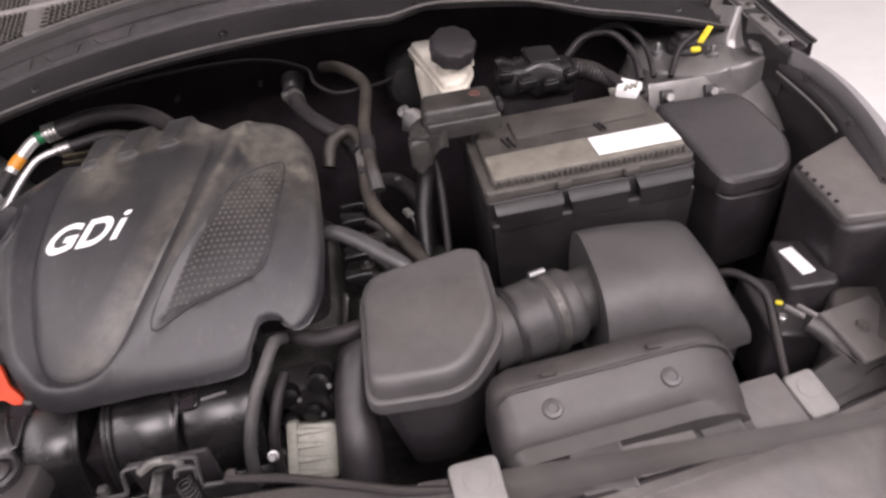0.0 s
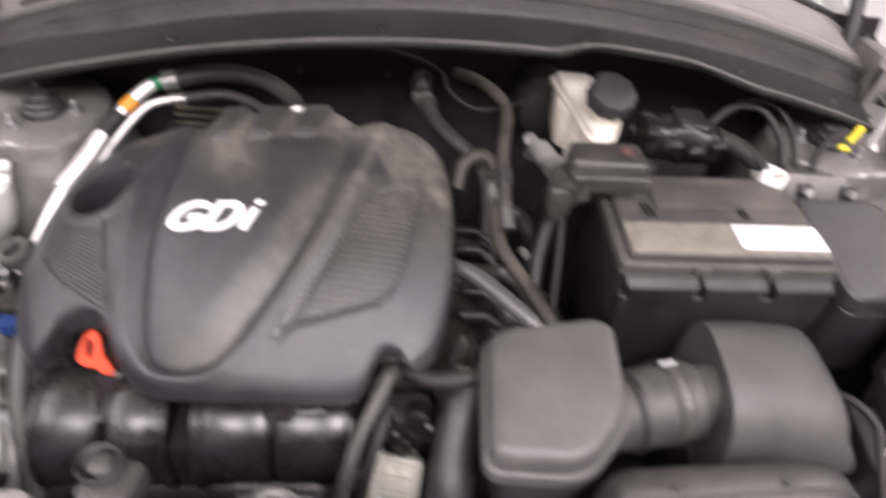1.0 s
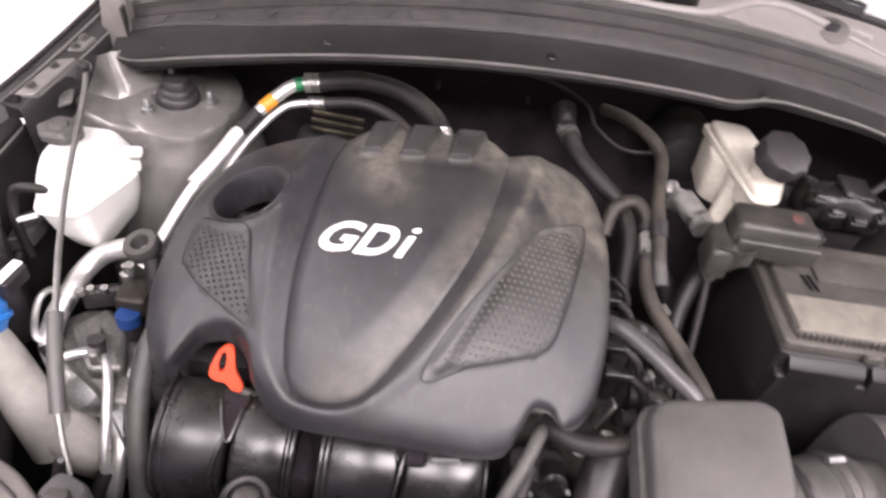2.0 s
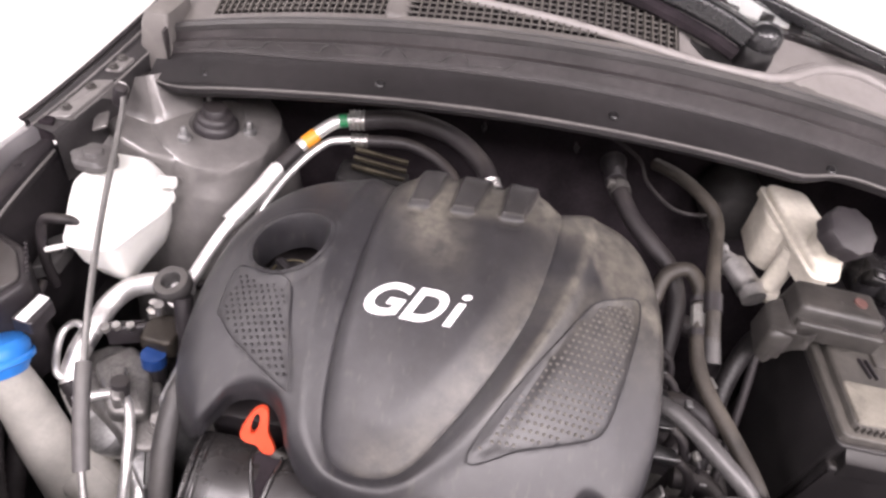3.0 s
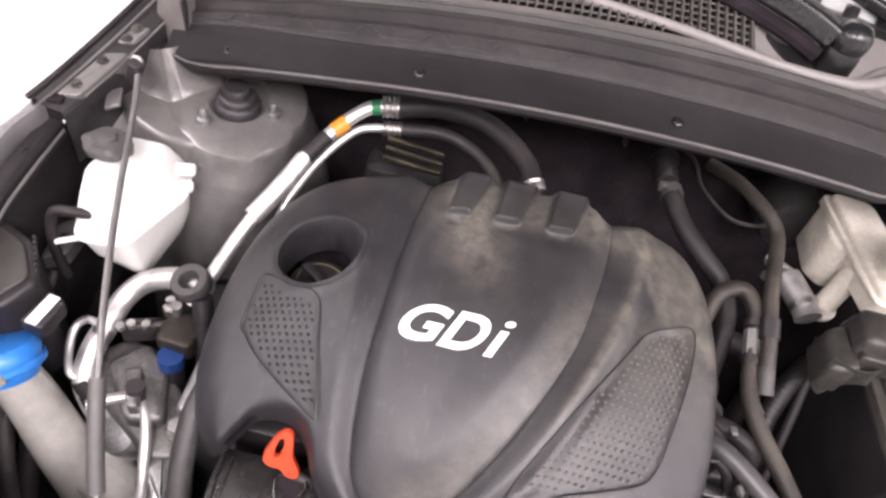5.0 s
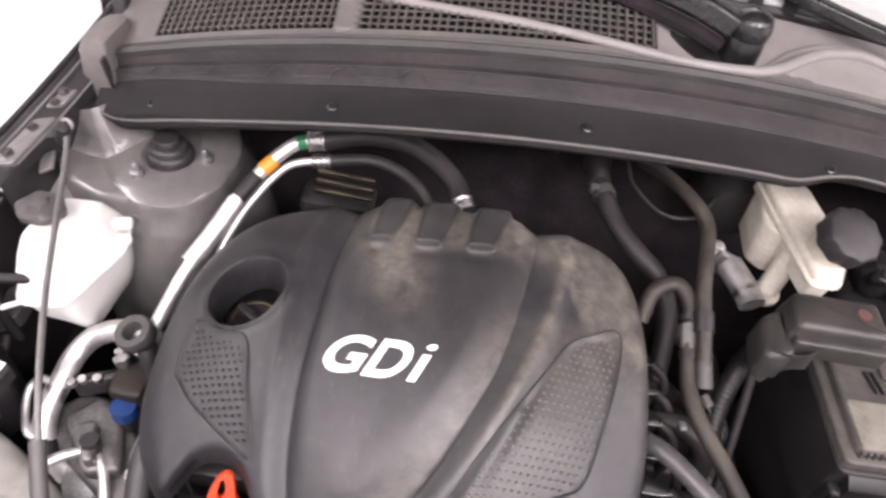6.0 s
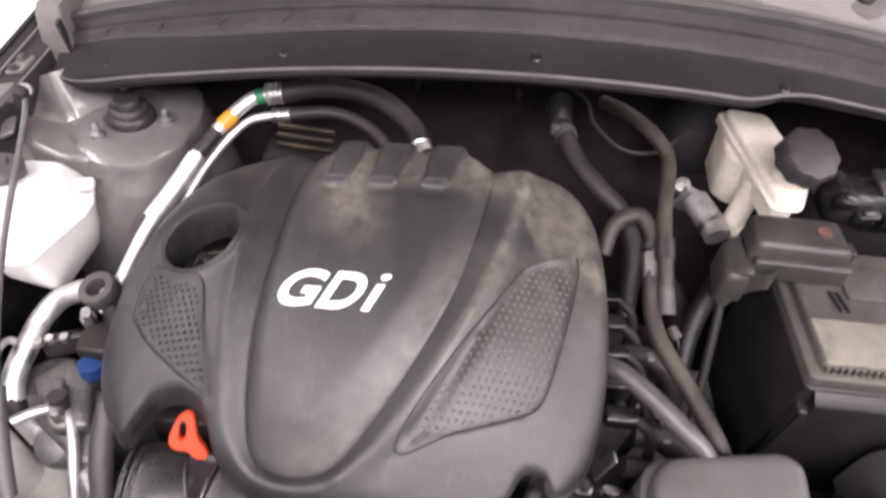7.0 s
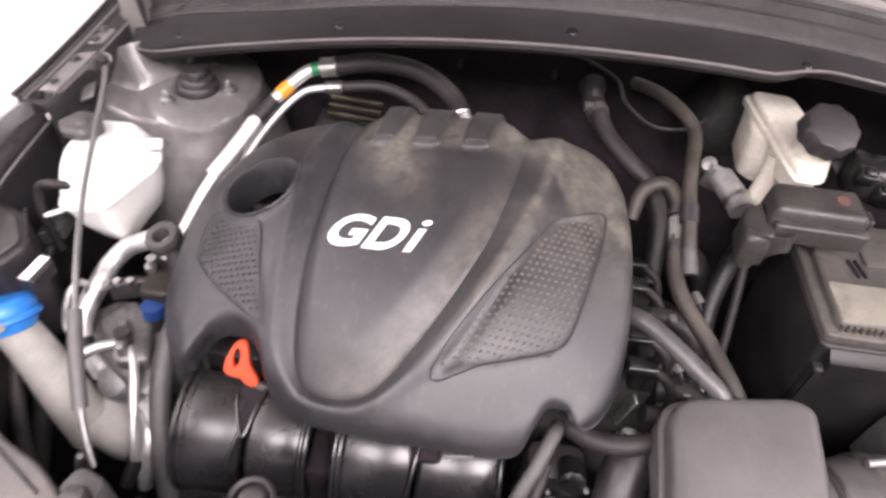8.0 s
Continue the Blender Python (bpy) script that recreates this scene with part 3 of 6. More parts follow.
bm = slab([(-0.35, cowl_y(-0.335) + 0.072), (-0.32, cowl_y(-0.335) + 0.072), (-0.315, cowl_y(-0.335) + 0.24), (-0.355, cowl_y(-0.335) + 0.24)], cowl_z(-0.335) + 0.03, lambda x, y: cowl_z(-0.335) + 0.047 + 0.3 * (y - cowl_y(-0.335) - 0.068), 0.008, 0.006)
part("post", bm, M_GRILLE, cowl, "grey rib with a screw boss")
for lo, hi, x0, x1 in ((lambda x: 0.077, ridge, -0.582, 0.020), (lambda x: ridge(x) + 0.010, lambda x: 0.236 if x < -0.2 else lerp(0.236, 0.165, sstep(-0.2, 0.02, x)), -0.582, 0.015)):
    x = x0
    while x < x1:
        if abs(x + 0.335) > 0.02 and hi(x) - lo(x) > 0.006:
            p, q = top_at(x, lo(x)), top_at(x, hi(x))
            part("slat", block((p + q) / 2, (0.0025, (q - p).length, 0.009), 0.0008, pose(0, 0, 0, math.degrees(math.atan2(q.z - p.z, q.y - p.y)), 0, 0)), M_LATTICE, cowl)
        x += 0.0098
    for k in range(22):
        dy = 0.0845 + 0.0098 * k
        run = [top_at(xx, dy) for xx in (x0 + i * 0.012 for i in range(int((x1 - x0) / 0.012) + 1)) if lo(xx) < dy < hi(xx)]
        if len(run) > 2:
            part("crossbar", tube(run, 0.0014, 6, 1), M_LATTICE, cowl)
p = top_at(0.318, 0.108)
part("screw_pad", lathe([(0.026, -0.004), (0.024, 0.002), (0.020, 0.003), (0.012, 0.003)], Matrix.Translation(p) @ pose(0, 0, 0, 14, -8, 0), 24), M_GRILLE, cowl)
part("screw", lathe([(0.0105, 0.002), (0.0105, 0.0065), (0.007, 0.0085)], Matrix.Translation(p) @ pose(0, 0, 0, 14, -8, 0), 16), M_BLACK, cowl, "black trim screw")
# The front lip bead is paler: the lip's highlight painted into its colour.
for dy, dz, r in ((-0.0205, -0.0158, 0.0022), (0.0305, 0.0025, 0.0014), (0.0375, 0.0228, 0.0009)):
    part("bead", tube([(x, cowl_y(x) + dy + lip(x, 0.3)[0] * (dy < 0), cowl_z(x) + dz + (lip(x, 0.3)[1] if dy < 0 else left_rise(x) * (dy < 0.035))) for x in (-0.65 + 0.0345 * k for k in range(41))], r, 8, 2), M_BEAD if dz < 0 else M_COWL, cowl)
for k in range(6):
    x = -0.60 + 0.078 * k
    pts = [(-.034, .0355, .021), (-.028, .0345, .019), (-.022, .0340, .0105), (.022, .0340, .0105), (.028, .0345, .019), (.034, .0355, .021)]
    part("pocket", tube([(x + a, cowl_y(x + a) + b - 0.0004, cowl_z(x + a) + c + left_rise(x) * (0.9 - 30 * (c - 0.008))) for a, b, c in pts], 0.0008, 6, 1), M_HOSE_GREY, cowl, "pressed pocket edge")
for x in (-0.566, -0.335, -0.054, 0.22, 0.46, 0.64):
    part("clip", lathe([(0.0065, 0.0), (0.0062, 0.0014), (0.004, 0.0026), (0.002, 0.0020)], Matrix.Translation((x, cowl_y(x) + 0.004, cowl_z(x) - 0.0105 + 0.5 * left_rise(x))) @ pose(0, 0, 0, 19, 0, 0), 14), M_PLUG_SHADE, cowl, "black push clip")
for s in (-1, 1):
    mirror = (lambda x: x) if s < 0 else (lambda x: 0.08 - x)
    loops = []
    for z, y0, x0, x1 in ((0.945, 0.424, -.684, -.634), (0.985, 0.424, -.682, -.630), (1.030, 0.428, -.678, -.632), (1.043, 0.433, -.674, -.634), (1.0475, 0.440, -.668, -.640)):
        ring = rounded([(mirror(x0), y0 + 0.004), (mirror(x1), y0 - 0.012), (mirror(x1 + 0.004), 0.490), (mirror(x0 + 0.006), 0.490)], 0.008, 4)
        loops.append([(p.x, p.y, z + 0.25 * (abs(p.x - mirror(x0)))) for p in ring])
    post = part("end_post", rings(bmesh.new(), loops), M_GRILLE, cowl, "grey plastic end post")
    part("post_slot", block((mirror(-.6335), 0.416, 1.005), (0.004, 0.012, 0.070), 0.001, pose(0, 0, 0, 10, 0, 0)), M_COWL, post)
    part("foot", slab([(mirror(-.690), .404), (mirror(-.636), .392), (mirror(-.626), .43), (mirror(-.690), .44)], 0.940, lambda x, y: 0.963 + 0.10 * (abs(x - mirror(-.690))), 0.006, 0.003), M_COWL, post)

# ---- engine cover ----
OUTLINE = [(-.432, -.030), (-.462, .0), (-.477, .045), (-.479, .10), (-.474, .16), (-.458, .225), (-.425, .274), (-.38, .296), (-.325, .298),
           (-.275, .284), (-.22, .280), (-.16, .279), (-.105, .276), (-.062, .280), (-.022, .274), (.012, .254), (.031, .215), (.039, .15),
           (.040, .08), (.036, .02), (.026, -.025), (.010, -.051), (-.008, -.060), (-.021, -.048), (-.040, -.048), (-.053, -.068), (-.066, -.087), (-.10, -.093),
           (-.155, -.092), (-.22, -.087), (-.275, -.080), (-.308, -.066), (-.330, -.044), (-.341, -.022), (-.358, -.004), (-.38, .002),
           (-.402, -.002), (-.415, -.016)]
U_IN_KEYS = [(-.285, .30), (-.300, .20), (-.307, .10), (-.308, .04), (-.303, -.015), (-.292, -.048), (-.270, -.062), (-.240, -.065), (-.214, -.057), (-.189, -.032), (-.155, .017),
        (-.121, .085), (-.103, .149), (-.088, .227), (-.080, .30)]
U_OUT_KEYS = [(-.318, .31), (-.336, .20), (-.340, .125), (-.333, .03), (-.322, -.033), (-.297, -.066), (-.268, -.077), (-.229, -.080), (-.203, -.068), (-.167, -.038), (-.133, .011),
         (-.090, .095), (-.066, .165), (-.050, .235), (-.042, .30)]
MESH_R = [(-.158, -.042), (-.062, .105), (-.046, .124), (-.030, .134), (.002, .147), (.002, .110), (-.016, .036), (-.027, .004), (-.045, -.011), (-.105, -.031)]
MESH_L = [(-.436, .122), (-.441, .073), (-.431, .057), (-.408, .034), (-.348, -.008), (-.343, -.001), (-.358, .05), (-.372, .098), (-.404, .108)]
OIL = (-.386, .153, .043)


def inside(poly, x, y):
    c = False
    for i in range(len(poly)):
        (ax, ay), (bx, by) = poly[i - 1], poly[i]
        if (ay > y) != (by > y) and x < (bx - ax) * (y - ay) / (by - ay) + ax:
            c = not c
    return c


def far(poly, x, y, closed=True):
    best = 9.0
    for i in range(0 if closed else 1, len(poly)):
        (ax, ay), (bx, by) = poly[i - 1], poly[i]
        ex, ey = bx - ax, by - ay
        t = min(1, max(0, ((x - ax) * ex + (y - ay) * ey) / (ex * ex + ey * ey + 1e-12)))
        best = min(best, math.hypot(x - ax - t * ex, y - ay - t * ey))
    return best


U_IN = [(p.x, p.y) for p in smooth_path([(x, y, 0) for x, y in U_IN_KEYS], 5)]
U_OUT = [(p.x, p.y) for p in smooth_path([(x, y, 0) for x, y in U_OUT_KEYS], 5)]


FINGERS = ((-.2435, .021), (-.193, .023), (-.136, .023))


def finger(y, fx, w):
    """Centre and half width of a finger, which widens towards the back."""
    k = min(1.0, max(0.0, (y - 0.2125) / 0.06))
    return fx - 0.013 * (1 - k), w * lerp(0.70, 1.0, k)


def cover_z(x, y):
    X, Y = x + 0.2, y - 0.1
    z = 0.9962 + 0.0885 * X + 0.2729 * Y - 0.8145 * X * X - 1.4719 * Y * Y
    # raised tongue with broad chamfers, set in a groove that is shallower on the battery side
    soft = lerp(1.0, 0.68, sstep(-.20, -.10, x))
    if inside(U_IN, x, y):
        a = far(U_IN, x, y, False)
        w = 0.013 + 0.024 * sstep(-.300, -.262, x)
        z -= 0.0150 * soft - 0.0018 * soft * sstep(0.0004, 0.0026, a) - 0.0095 * soft * (0.75 * min(1, a / w) + 0.25 * sstep(0.0, w, a)) + 0.0030 * sstep(w, w + 0.05, a)
    elif inside(U_OUT, x, y):
        a, b = far(U_OUT, x, y, False), far(U_IN, x, y, False)
        z += 0.0022 - (0.0154 * soft + 0.0022 * (1 - soft)) * (0.25 * (a / (a + b + 1e-9)) ** 2 + 0.75 * sstep(0, 1, a / (a + b + 1e-9))) - 0.0018 * soft * (1 - sstep(0.0, 0.0022, b))
    else:
        d = far(U_OUT, x, y, False)
        z += 0.0022 * (1 - sstep(0.0, 0.012, d))
        z -= 0.0030 * sstep(-.20, -.12, x) * (1 - sstep(0.0, 0.011, abs(d - 0.016))) * (1 - sstep(0.13, 0.2, y))
    for poly in (MESH_R, MESH_L):
        if inside(poly, x, y):
            z -= 0.0020 * sstep(0.0, 0.0025, far(poly, x, y))
    z += 0.008 * sstep(0.15, 0.26, y) * sstep(-.33, -.28, x) * sstep(.04, -.02, x)
    # three raised fingers at the back edge
    for fx, w in FINGERS:
        c, h = finger(y, fx, w)
        k = (1 - sstep(h * 0.66, h, abs(x - c))) * sstep(0.2130, 0.2160, y)
        z += 0.0085 * k * (1 + 0.25 * sstep(0.225, 0.27, y))
        z -= 0.003 * (1 - sstep(h * 0.5, h * 0.9, abs(x - c))) * (1 - sstep(0.0, 0.010, abs(y - 0.206)))
    z += 0.007 * sstep(.222, .27, y) * sstep(-.30, -.262, x) * (1 - sstep(-.115, -.08, x))
    # rim round the oil filler well
    d = math.hypot(x - OIL[0], y - OIL[1])
    z += 0.003 * (1 - sstep(0.0, 0.008, abs(d - OIL[2] - 0.004)))
    return z


def engine_cover():
    t = thing("engine_cover", (-0.21, 0.10, 0.86), "dusty dark grey plastic engine cover with white lettering", "engine cover")
    edge = [p.to_2d() for p in smooth_path([(x, y, 0) for x, y in OUTLINE], 5, True)]
    ring_pts = [(p.x, p.y) for p in edge]
    n = len(edge)
    ox, oy, orad = OIL
    pts, segs = [p.copy() for p in edge], [(i, (i + 1) % n) for i in range(n)]
    for d in (0.0015, 0.0035, 0.006, 0.009, 0.013, 0.018, 0.024):
        pts += [q for q in inset(edge, d) if far(ring_pts, q.x, q.y) > d * 0.9 and inside(ring_pts, q.x, q.y) and math.hypot(q.x - ox, q.y - oy) > orad + 0.006]
    for r in (orad, orad + 0.003, orad + 0.006):
        first = len(pts)
        pts += [Vector((ox + r * math.cos(a), oy + r * math.sin(a))) for a in (math.tau * k / 48 for k in range(48))]
        if r == orad:
            segs += [(first + k, first + (k + 1) % 48) for k in range(48)]
    for poly in (MESH_R, MESH_L):
        loop = [p.to_2d() for p in smooth_path([(x, y, 0) for x, y in poly], 6, True)]
        pts += loop + inset(loop, 0.0015 if sum(loop[k - 1].x * loop[k].y - loop[k].x * loop[k - 1].y for k in range(len(loop))) > 0 else 0.0015)
    for line in (U_IN, U_OUT):
        fine = [p.to_2d() for p in smooth_path([(x, y, 0) for x, y in line], 12)]
        for k, p in enumerate(fine):
            way = (fine[min(k + 1, len(fine) - 1)] - fine[max(k - 1, 0)]).normalized()
            for d in (-0.0055, -0.003, -0.0016, 0.0, 0.0016, 0.003, 0.0055):
                q = p + Vector((-way.y, way.x)) * d
                if inside(ring_pts, q.x, q.y) and far(ring_pts, q.x, q.y) > 0.003 and math.hypot(q.x - ox, q.y - oy) > orad + 0.007:
                    pts.append(q)
    step = 0.0046
    for j in range(90):
        for i in range(120):
            x, y = -0.485 + (i + 0.5 * (j % 2)) * step, -0.098 + j * step * 0.9
            if inside(ring_pts, x, y) and far(ring_pts, x, y) > 0.027 and math.hypot(x - ox, y - oy) > orad + 0.009:
                pts.append(Vector((x, y)))
    for fx, w in FINGERS:
        for y in (0.2095, 0.2125, 0.2135, 0.2145, 0.2155, 0.2165, 0.219):
            c, h = finger(y, fx, w)
            for e in range(13):
                pts.append(Vector((c + h * 0.72 * (e / 6 - 1), y)))
        for k in range(28):
            y = 0.20 + k * 0.0027
            c, h = finger(y, fx, w)
            for e in (-1.02, -0.94, -0.86, -0.76, -0.66, 0.66, 0.76, 0.86, 0.94, 1.02):
                x = c + e * h
                if far(ring_pts, x, y) > 0.003 and inside(ring_pts, x, y):
                    pts.append(Vector((x, y)))
    co2, _, tris, *_ = delaunay_2d_cdt(pts, segs, [], 0, 1e-5)
    bm = bmesh.new()
    top = []
    for p in co2:
        away = far(ring_pts, p.x, p.y)
        sharp = max(1 - sstep(0.042, 0.075, math.hypot(p.x + .378, p.y + .030)), 1 - sstep(0.022, 0.045, math.hypot(p.x + .032, p.y + .062)))
        width = lerp(0.027, 0.007, sharp) * lerp(1.0, 0.6, sstep(-.03, .03, p.x)) * lerp(1.0, 0.4, sstep(.25, .27, p.y) * sstep(-.29, -.26, p.x) * (1 - sstep(-.11, -.08, p.x)))
        width *= lerp(1.0, 0.62, sstep(-.32, -.16, p.x) * sstep(-.01, -.05, p.y))
        roll = max(0.0, 1 - away / width)
        top.append(bm.verts.new((p.x, p.y, cover_z(p.x, p.y) - 0.74 * width * (1 - math.sqrt(max(0, 1 - roll * roll))) - 0.004 * (1 - sstep(0.0, 0.10, away)))))
    for f in tris:
        cx, cy = sum(co2[k].x for k in f) / 3, sum(co2[k].y for k in f) / 3
        if inside(ring_pts, cx, cy) and math.hypot(cx - ox, cy - oy) > orad * 0.995:
            bm.faces.new([top[k] for k in f])
    bmesh.ops.delete(bm, geom=[v for v in bm.verts if not v.link_faces], context="VERTS")
    rim = [e for e in bm.edges if e.is_boundary and all(far(ring_pts, v.co.x, v.co.y) < 1e-3 for v in e.verts)]
    for dz, k in ((0.012, 0.0006), (0.030, 0.0012), (0.030, -0.004), (0.006, -0.005)):
        made = bmesh.ops.extrude_edge_only(bm, edges=rim)["geom"]
        base = {}
        for v in made:
            if isinstance(v, bmesh.types.BMVert):
                away = Vector((v.co.x + 0.215, v.co.y - 0.10)).normalized()
                v.co.x, v.co.y = v.co.x + away.x * k, v.co.y + away.y * k
                deep = lerp(1.0, 0.36, sstep(-.02, -.06, v.co.y)) * lerp(1.0, 0.16, sstep(-.03, .03, v.co.x)) * lerp(1.0, 0.30, sstep(-.30, -.08, v.co.x) * sstep(-.02, -.06, v.co.y))
                v.co.z += deep * {0.012: -0.012, 0.030: -0.018 if k > 0 else 0.0, 0.006: 0.022}[dz]
        rim = [e for e in made if isinstance(e, bmesh.types.BMEdge)]
    shell = part("shell", bm, M_COVER, t)
    grime = shell.data.attributes.new("grime", "FLOAT", "POINT")

    def dirt(x, y):
        k = 0.85 * math.exp(-((x + .243 + .35 * (y - .2)) / .032) ** 2 - ((y - .205) / .060) ** 2)
        k += 0.62 * sstep(-.060, -.052, x + .32 * (y - .2)) * sstep(.128, .165, y + 0.4 * (x + .03)) * (1 - 0.45 * sstep(0.015, 0.045, x))
        k += 0.62 * math.exp(-((x + .085 + .5 * (y - .24)) / .020) ** 2 - ((y - .24) / .045) ** 2)
        k += 0.30 * sstep(-.16, -.06, x) * sstep(.0, .12, y) * (1 - sstep(.13, .16, y))
        k += 0.42 * (1 - sstep(0.002, 0.008, far(U_OUT, x, y, False))) * sstep(-.17, -.10, x)
        if inside(U_IN, x, y):
            k += 0.34 * (1 - sstep(0.010, 0.042, far(U_IN, x, y, False))) * sstep(-.285, -.24, x) * (1 - 0.6 * sstep(.08, .16, y))
        k += 0.45 * sstep(.200, .225, y) * sstep(-.275, -.255, x) * (1 - sstep(-.11, -.09, x))
        for fx, w in FINGERS:
            c, h = finger(y, fx, w)
            if abs(x - c) < h:
                k = k * (1 - 0.9 * sstep(.211, .2135, y) * (1 - sstep(h * 0.7, h, abs(x - c)))) + 0.02 + 0.20 * (1 - sstep(0.0, 0.0014, abs(y - 0.2162)))
        return min(1.0, k)
    grime.data.foreach_set("value", [dirt(v.co.x, v.co.y) if v.co.z > 0.84 else 0.0 for v in shell.data.vertices])
    bm = bmesh.new()
    loops = []
    for r, dz in ((orad + 0.004, 0.0008), (orad - 0.0005, 0.0012), (orad - 0.003, -0.004), (orad - 0.006, -0.05)):
        loops.append([(ox + r * math.cos(a), oy + r * math.sin(a), cover_z(ox + (orad + .003) * math.cos(a), oy + (orad + .003) * math.sin(a)) + dz) for a in (math.tau * k / 48 for k in range(48))])
    part("filler_well", rings(bm, loops, (False, False)), M_COVER, t, "round well for the oil filler")
    # dimpled inserts
    seed_bm = lathe([(0.0021, -0.0003), (0.0019, 0.0003), (0.0010, 0.0007)], Matrix(), 7, None, (False, True))
    seed = bpy.data.meshes.new("dimple")
    bmesh.ops.recalc_face_normals(seed_bm, faces=seed_bm.faces)
    seed_bm.to_mesh(seed)
    seed_bm.free()
    seed.materials.append(M_DIMPLE)
    clean = seed.copy()
    clean.materials[0] = M_COVER
    for poly in (MESH_R, MESH_L):
        xs, ys = [p[0] for p in poly], [p[1] for p in poly]
        step = 0.0070
        for j in range(int((max(ys) - min(ys)) / step) + 1):
            for i in range(int((max(xs) - min(xs)) / step) + 1):
                x, y = min(xs) + (i + 0.5 * (j % 2)) * step, min(ys) + j * step
                if inside(poly, x, y) and far(poly, x, y) > 0.0045:
                    d = new("dimple", seed if poly is MESH_R else clean)
                    d.parent = shell
                    d.location = (x, y, cover_z(x, y))
        bm = bmesh.new()
        loop = smooth_path([(x, y, 0) for x, y in poly], 6, True)
        tube([(p.x, p.y, cover_z(p.x, p.y) + 0.001) for p in loop] + [(loop[0].x, loop[0].y, cover_z(loop[0].x, loop[0].y) + 0.001)], 0.0009, 6, 1, bm)
        part("insert_edge", bm, M_COVER, t)
    # lettering
    def glyphs(text, size, offset):
        cu = bpy.data.curves.new("lettering", "FONT")
        cu.body, cu.size, cu.offset, cu.extrude, cu.resolution_u = text, size, offset, 0.0004, 6
        tmp = new("tmp", cu)
        me = bpy.data.meshes.new_from_object(tmp)
        bpy.data.objects.remove(tmp)
        out = bmesh.new()
        out.from_mesh(me)
        bmesh.ops.subdivide_edges(out, edges=[e for e in out.edges if e.calc_length() > 0.004], cuts=2)
        xs, ys = [v.co.x for v in out.verts], [v.co.y for v in out.verts]
        for v in out.verts:
            v.co.x, v.co.y = (v.co.x - min(xs)) / (max(xs) - min(xs)), (v.co.y - min(ys)) / (max(ys) - min(ys))
        return out
    for text, offset, u0, u1 in (("G", 0.0013, 0.0, 0.345), ("D", 0.0013, 0.395, 0.710), ("i", 0.0, 0.775, 0.860)):
        bm = glyphs(text, 0.05, offset)
        for v in bm.verts:
            q = v.co.y
            u = lerp(u0, u1, v.co.x) + 0.155 * q
            x, y = -0.2950 + 0.1145 * u, 0.0668 + 0.0368 * q - 0.005 * u
            v.co = (x, y, cover_z(x, y) + 0.0010 + (0.0008 if v.co.z > 0 else 0))
        part("letter", bm, M_WHITE, t, "white raised letter " + text, angle=20)
    return t


engine_cover()


def oil_cap():
    t = thing("oil_filler_cap", (OIL[0], OIL[1], 0.87), "black plastic oil filler cap down in the cover's well", "oil cap")
    m = Matrix.Translation((OIL[0] + 0.004, OIL[1] - 0.002, 0))
    part("body", lathe([(0.030, 0.80), (0.030, 0.885), (0.034, 0.89), (0.034, 0.903), (0.031, 0.907)], m, 30), M_BLACK, t)
    part("grip", block((OIL[0] + 0.004, OIL[1] - 0.002, 0.911), (0.056, 0.011, 0.012), 0.003, pose(0, 0, 0, 0, 0, -35)), M_BLACK, t)
    ring = [(OIL[0] + 0.004 + 0.026 * math.cos(a), OIL[1] - 0.002 + 0.026 * math.sin(a), 0.9085) for a in (math.tau * k / 20 for k in range(21))]
    part("marking", tube(ring, 0.0010, 6, 1), M_DULL_YELLOW, t, "faded yellow ring marking")


oil_cap()


def dipstick():
    t = thing("oil_dipstick", (-0.36, -0.025, 0.80), "orange red dipstick with a loop handle", "dipstick")
    c = Vector((-0.370, -0.020, 0.868))
    u, v = Vector((0.97, 0.08, -0.20)).normalized(), Vector((0.10, 0.52, 0.85)).normalized()
    n = u.cross(v).normalized()
    shape = rounded([(-13, -17), (-13, -6), (-6, 12), (2, 18), (9, 17), (12.5, 8), (16, -6), (29, -20), (28, -27), (17, -28), (7, -20), (-3, -21)], 5, 4)
    hole = []
    for p in shape:
        a = math.atan2(p.y, p.x)
        hole.append(Vector((3.8 * math.cos(a), 9.5 * math.sin(a))))
    def lay(loop, grow, off):
        return [c + (u * p.x * grow + v * p.y * grow * 1.22) * 0.00095 + n * off for p in loop]
    loops = [lay(shape, 0.93, -0.0045), lay(shape, 1.0, -0.002), lay(shape, 1.0, 0.002), lay(shape, 0.93, 0.0045), lay(hole, 1.12, 0.0045), lay(hole, 1.0, 0.003), lay(hole, 1.0, -0.003), lay(hole, 1.12, -0.0045), lay(shape, 0.93, -0.0045)]
    bm = rings(bmesh.new(), loops, (False, False))
    bmesh.ops.remove_doubles(bm, verts=bm.verts, dist=1e-6)
    part("loop_handle", bm, M_RED, t)
    ax, up = Vector((0.72, -0.05, -0.45)).normalized(), Vector((0.25, 0.62, 0.75)).normalized()
    part("tube", tube([c + ax * 0.03 - up * 0.018, (-0.322, -0.03, 0.81), (-0.315, -0.02, 0.72)], 0.005, 10), M_DARKCAST, t, "steel dipstick tube")


dipstick()


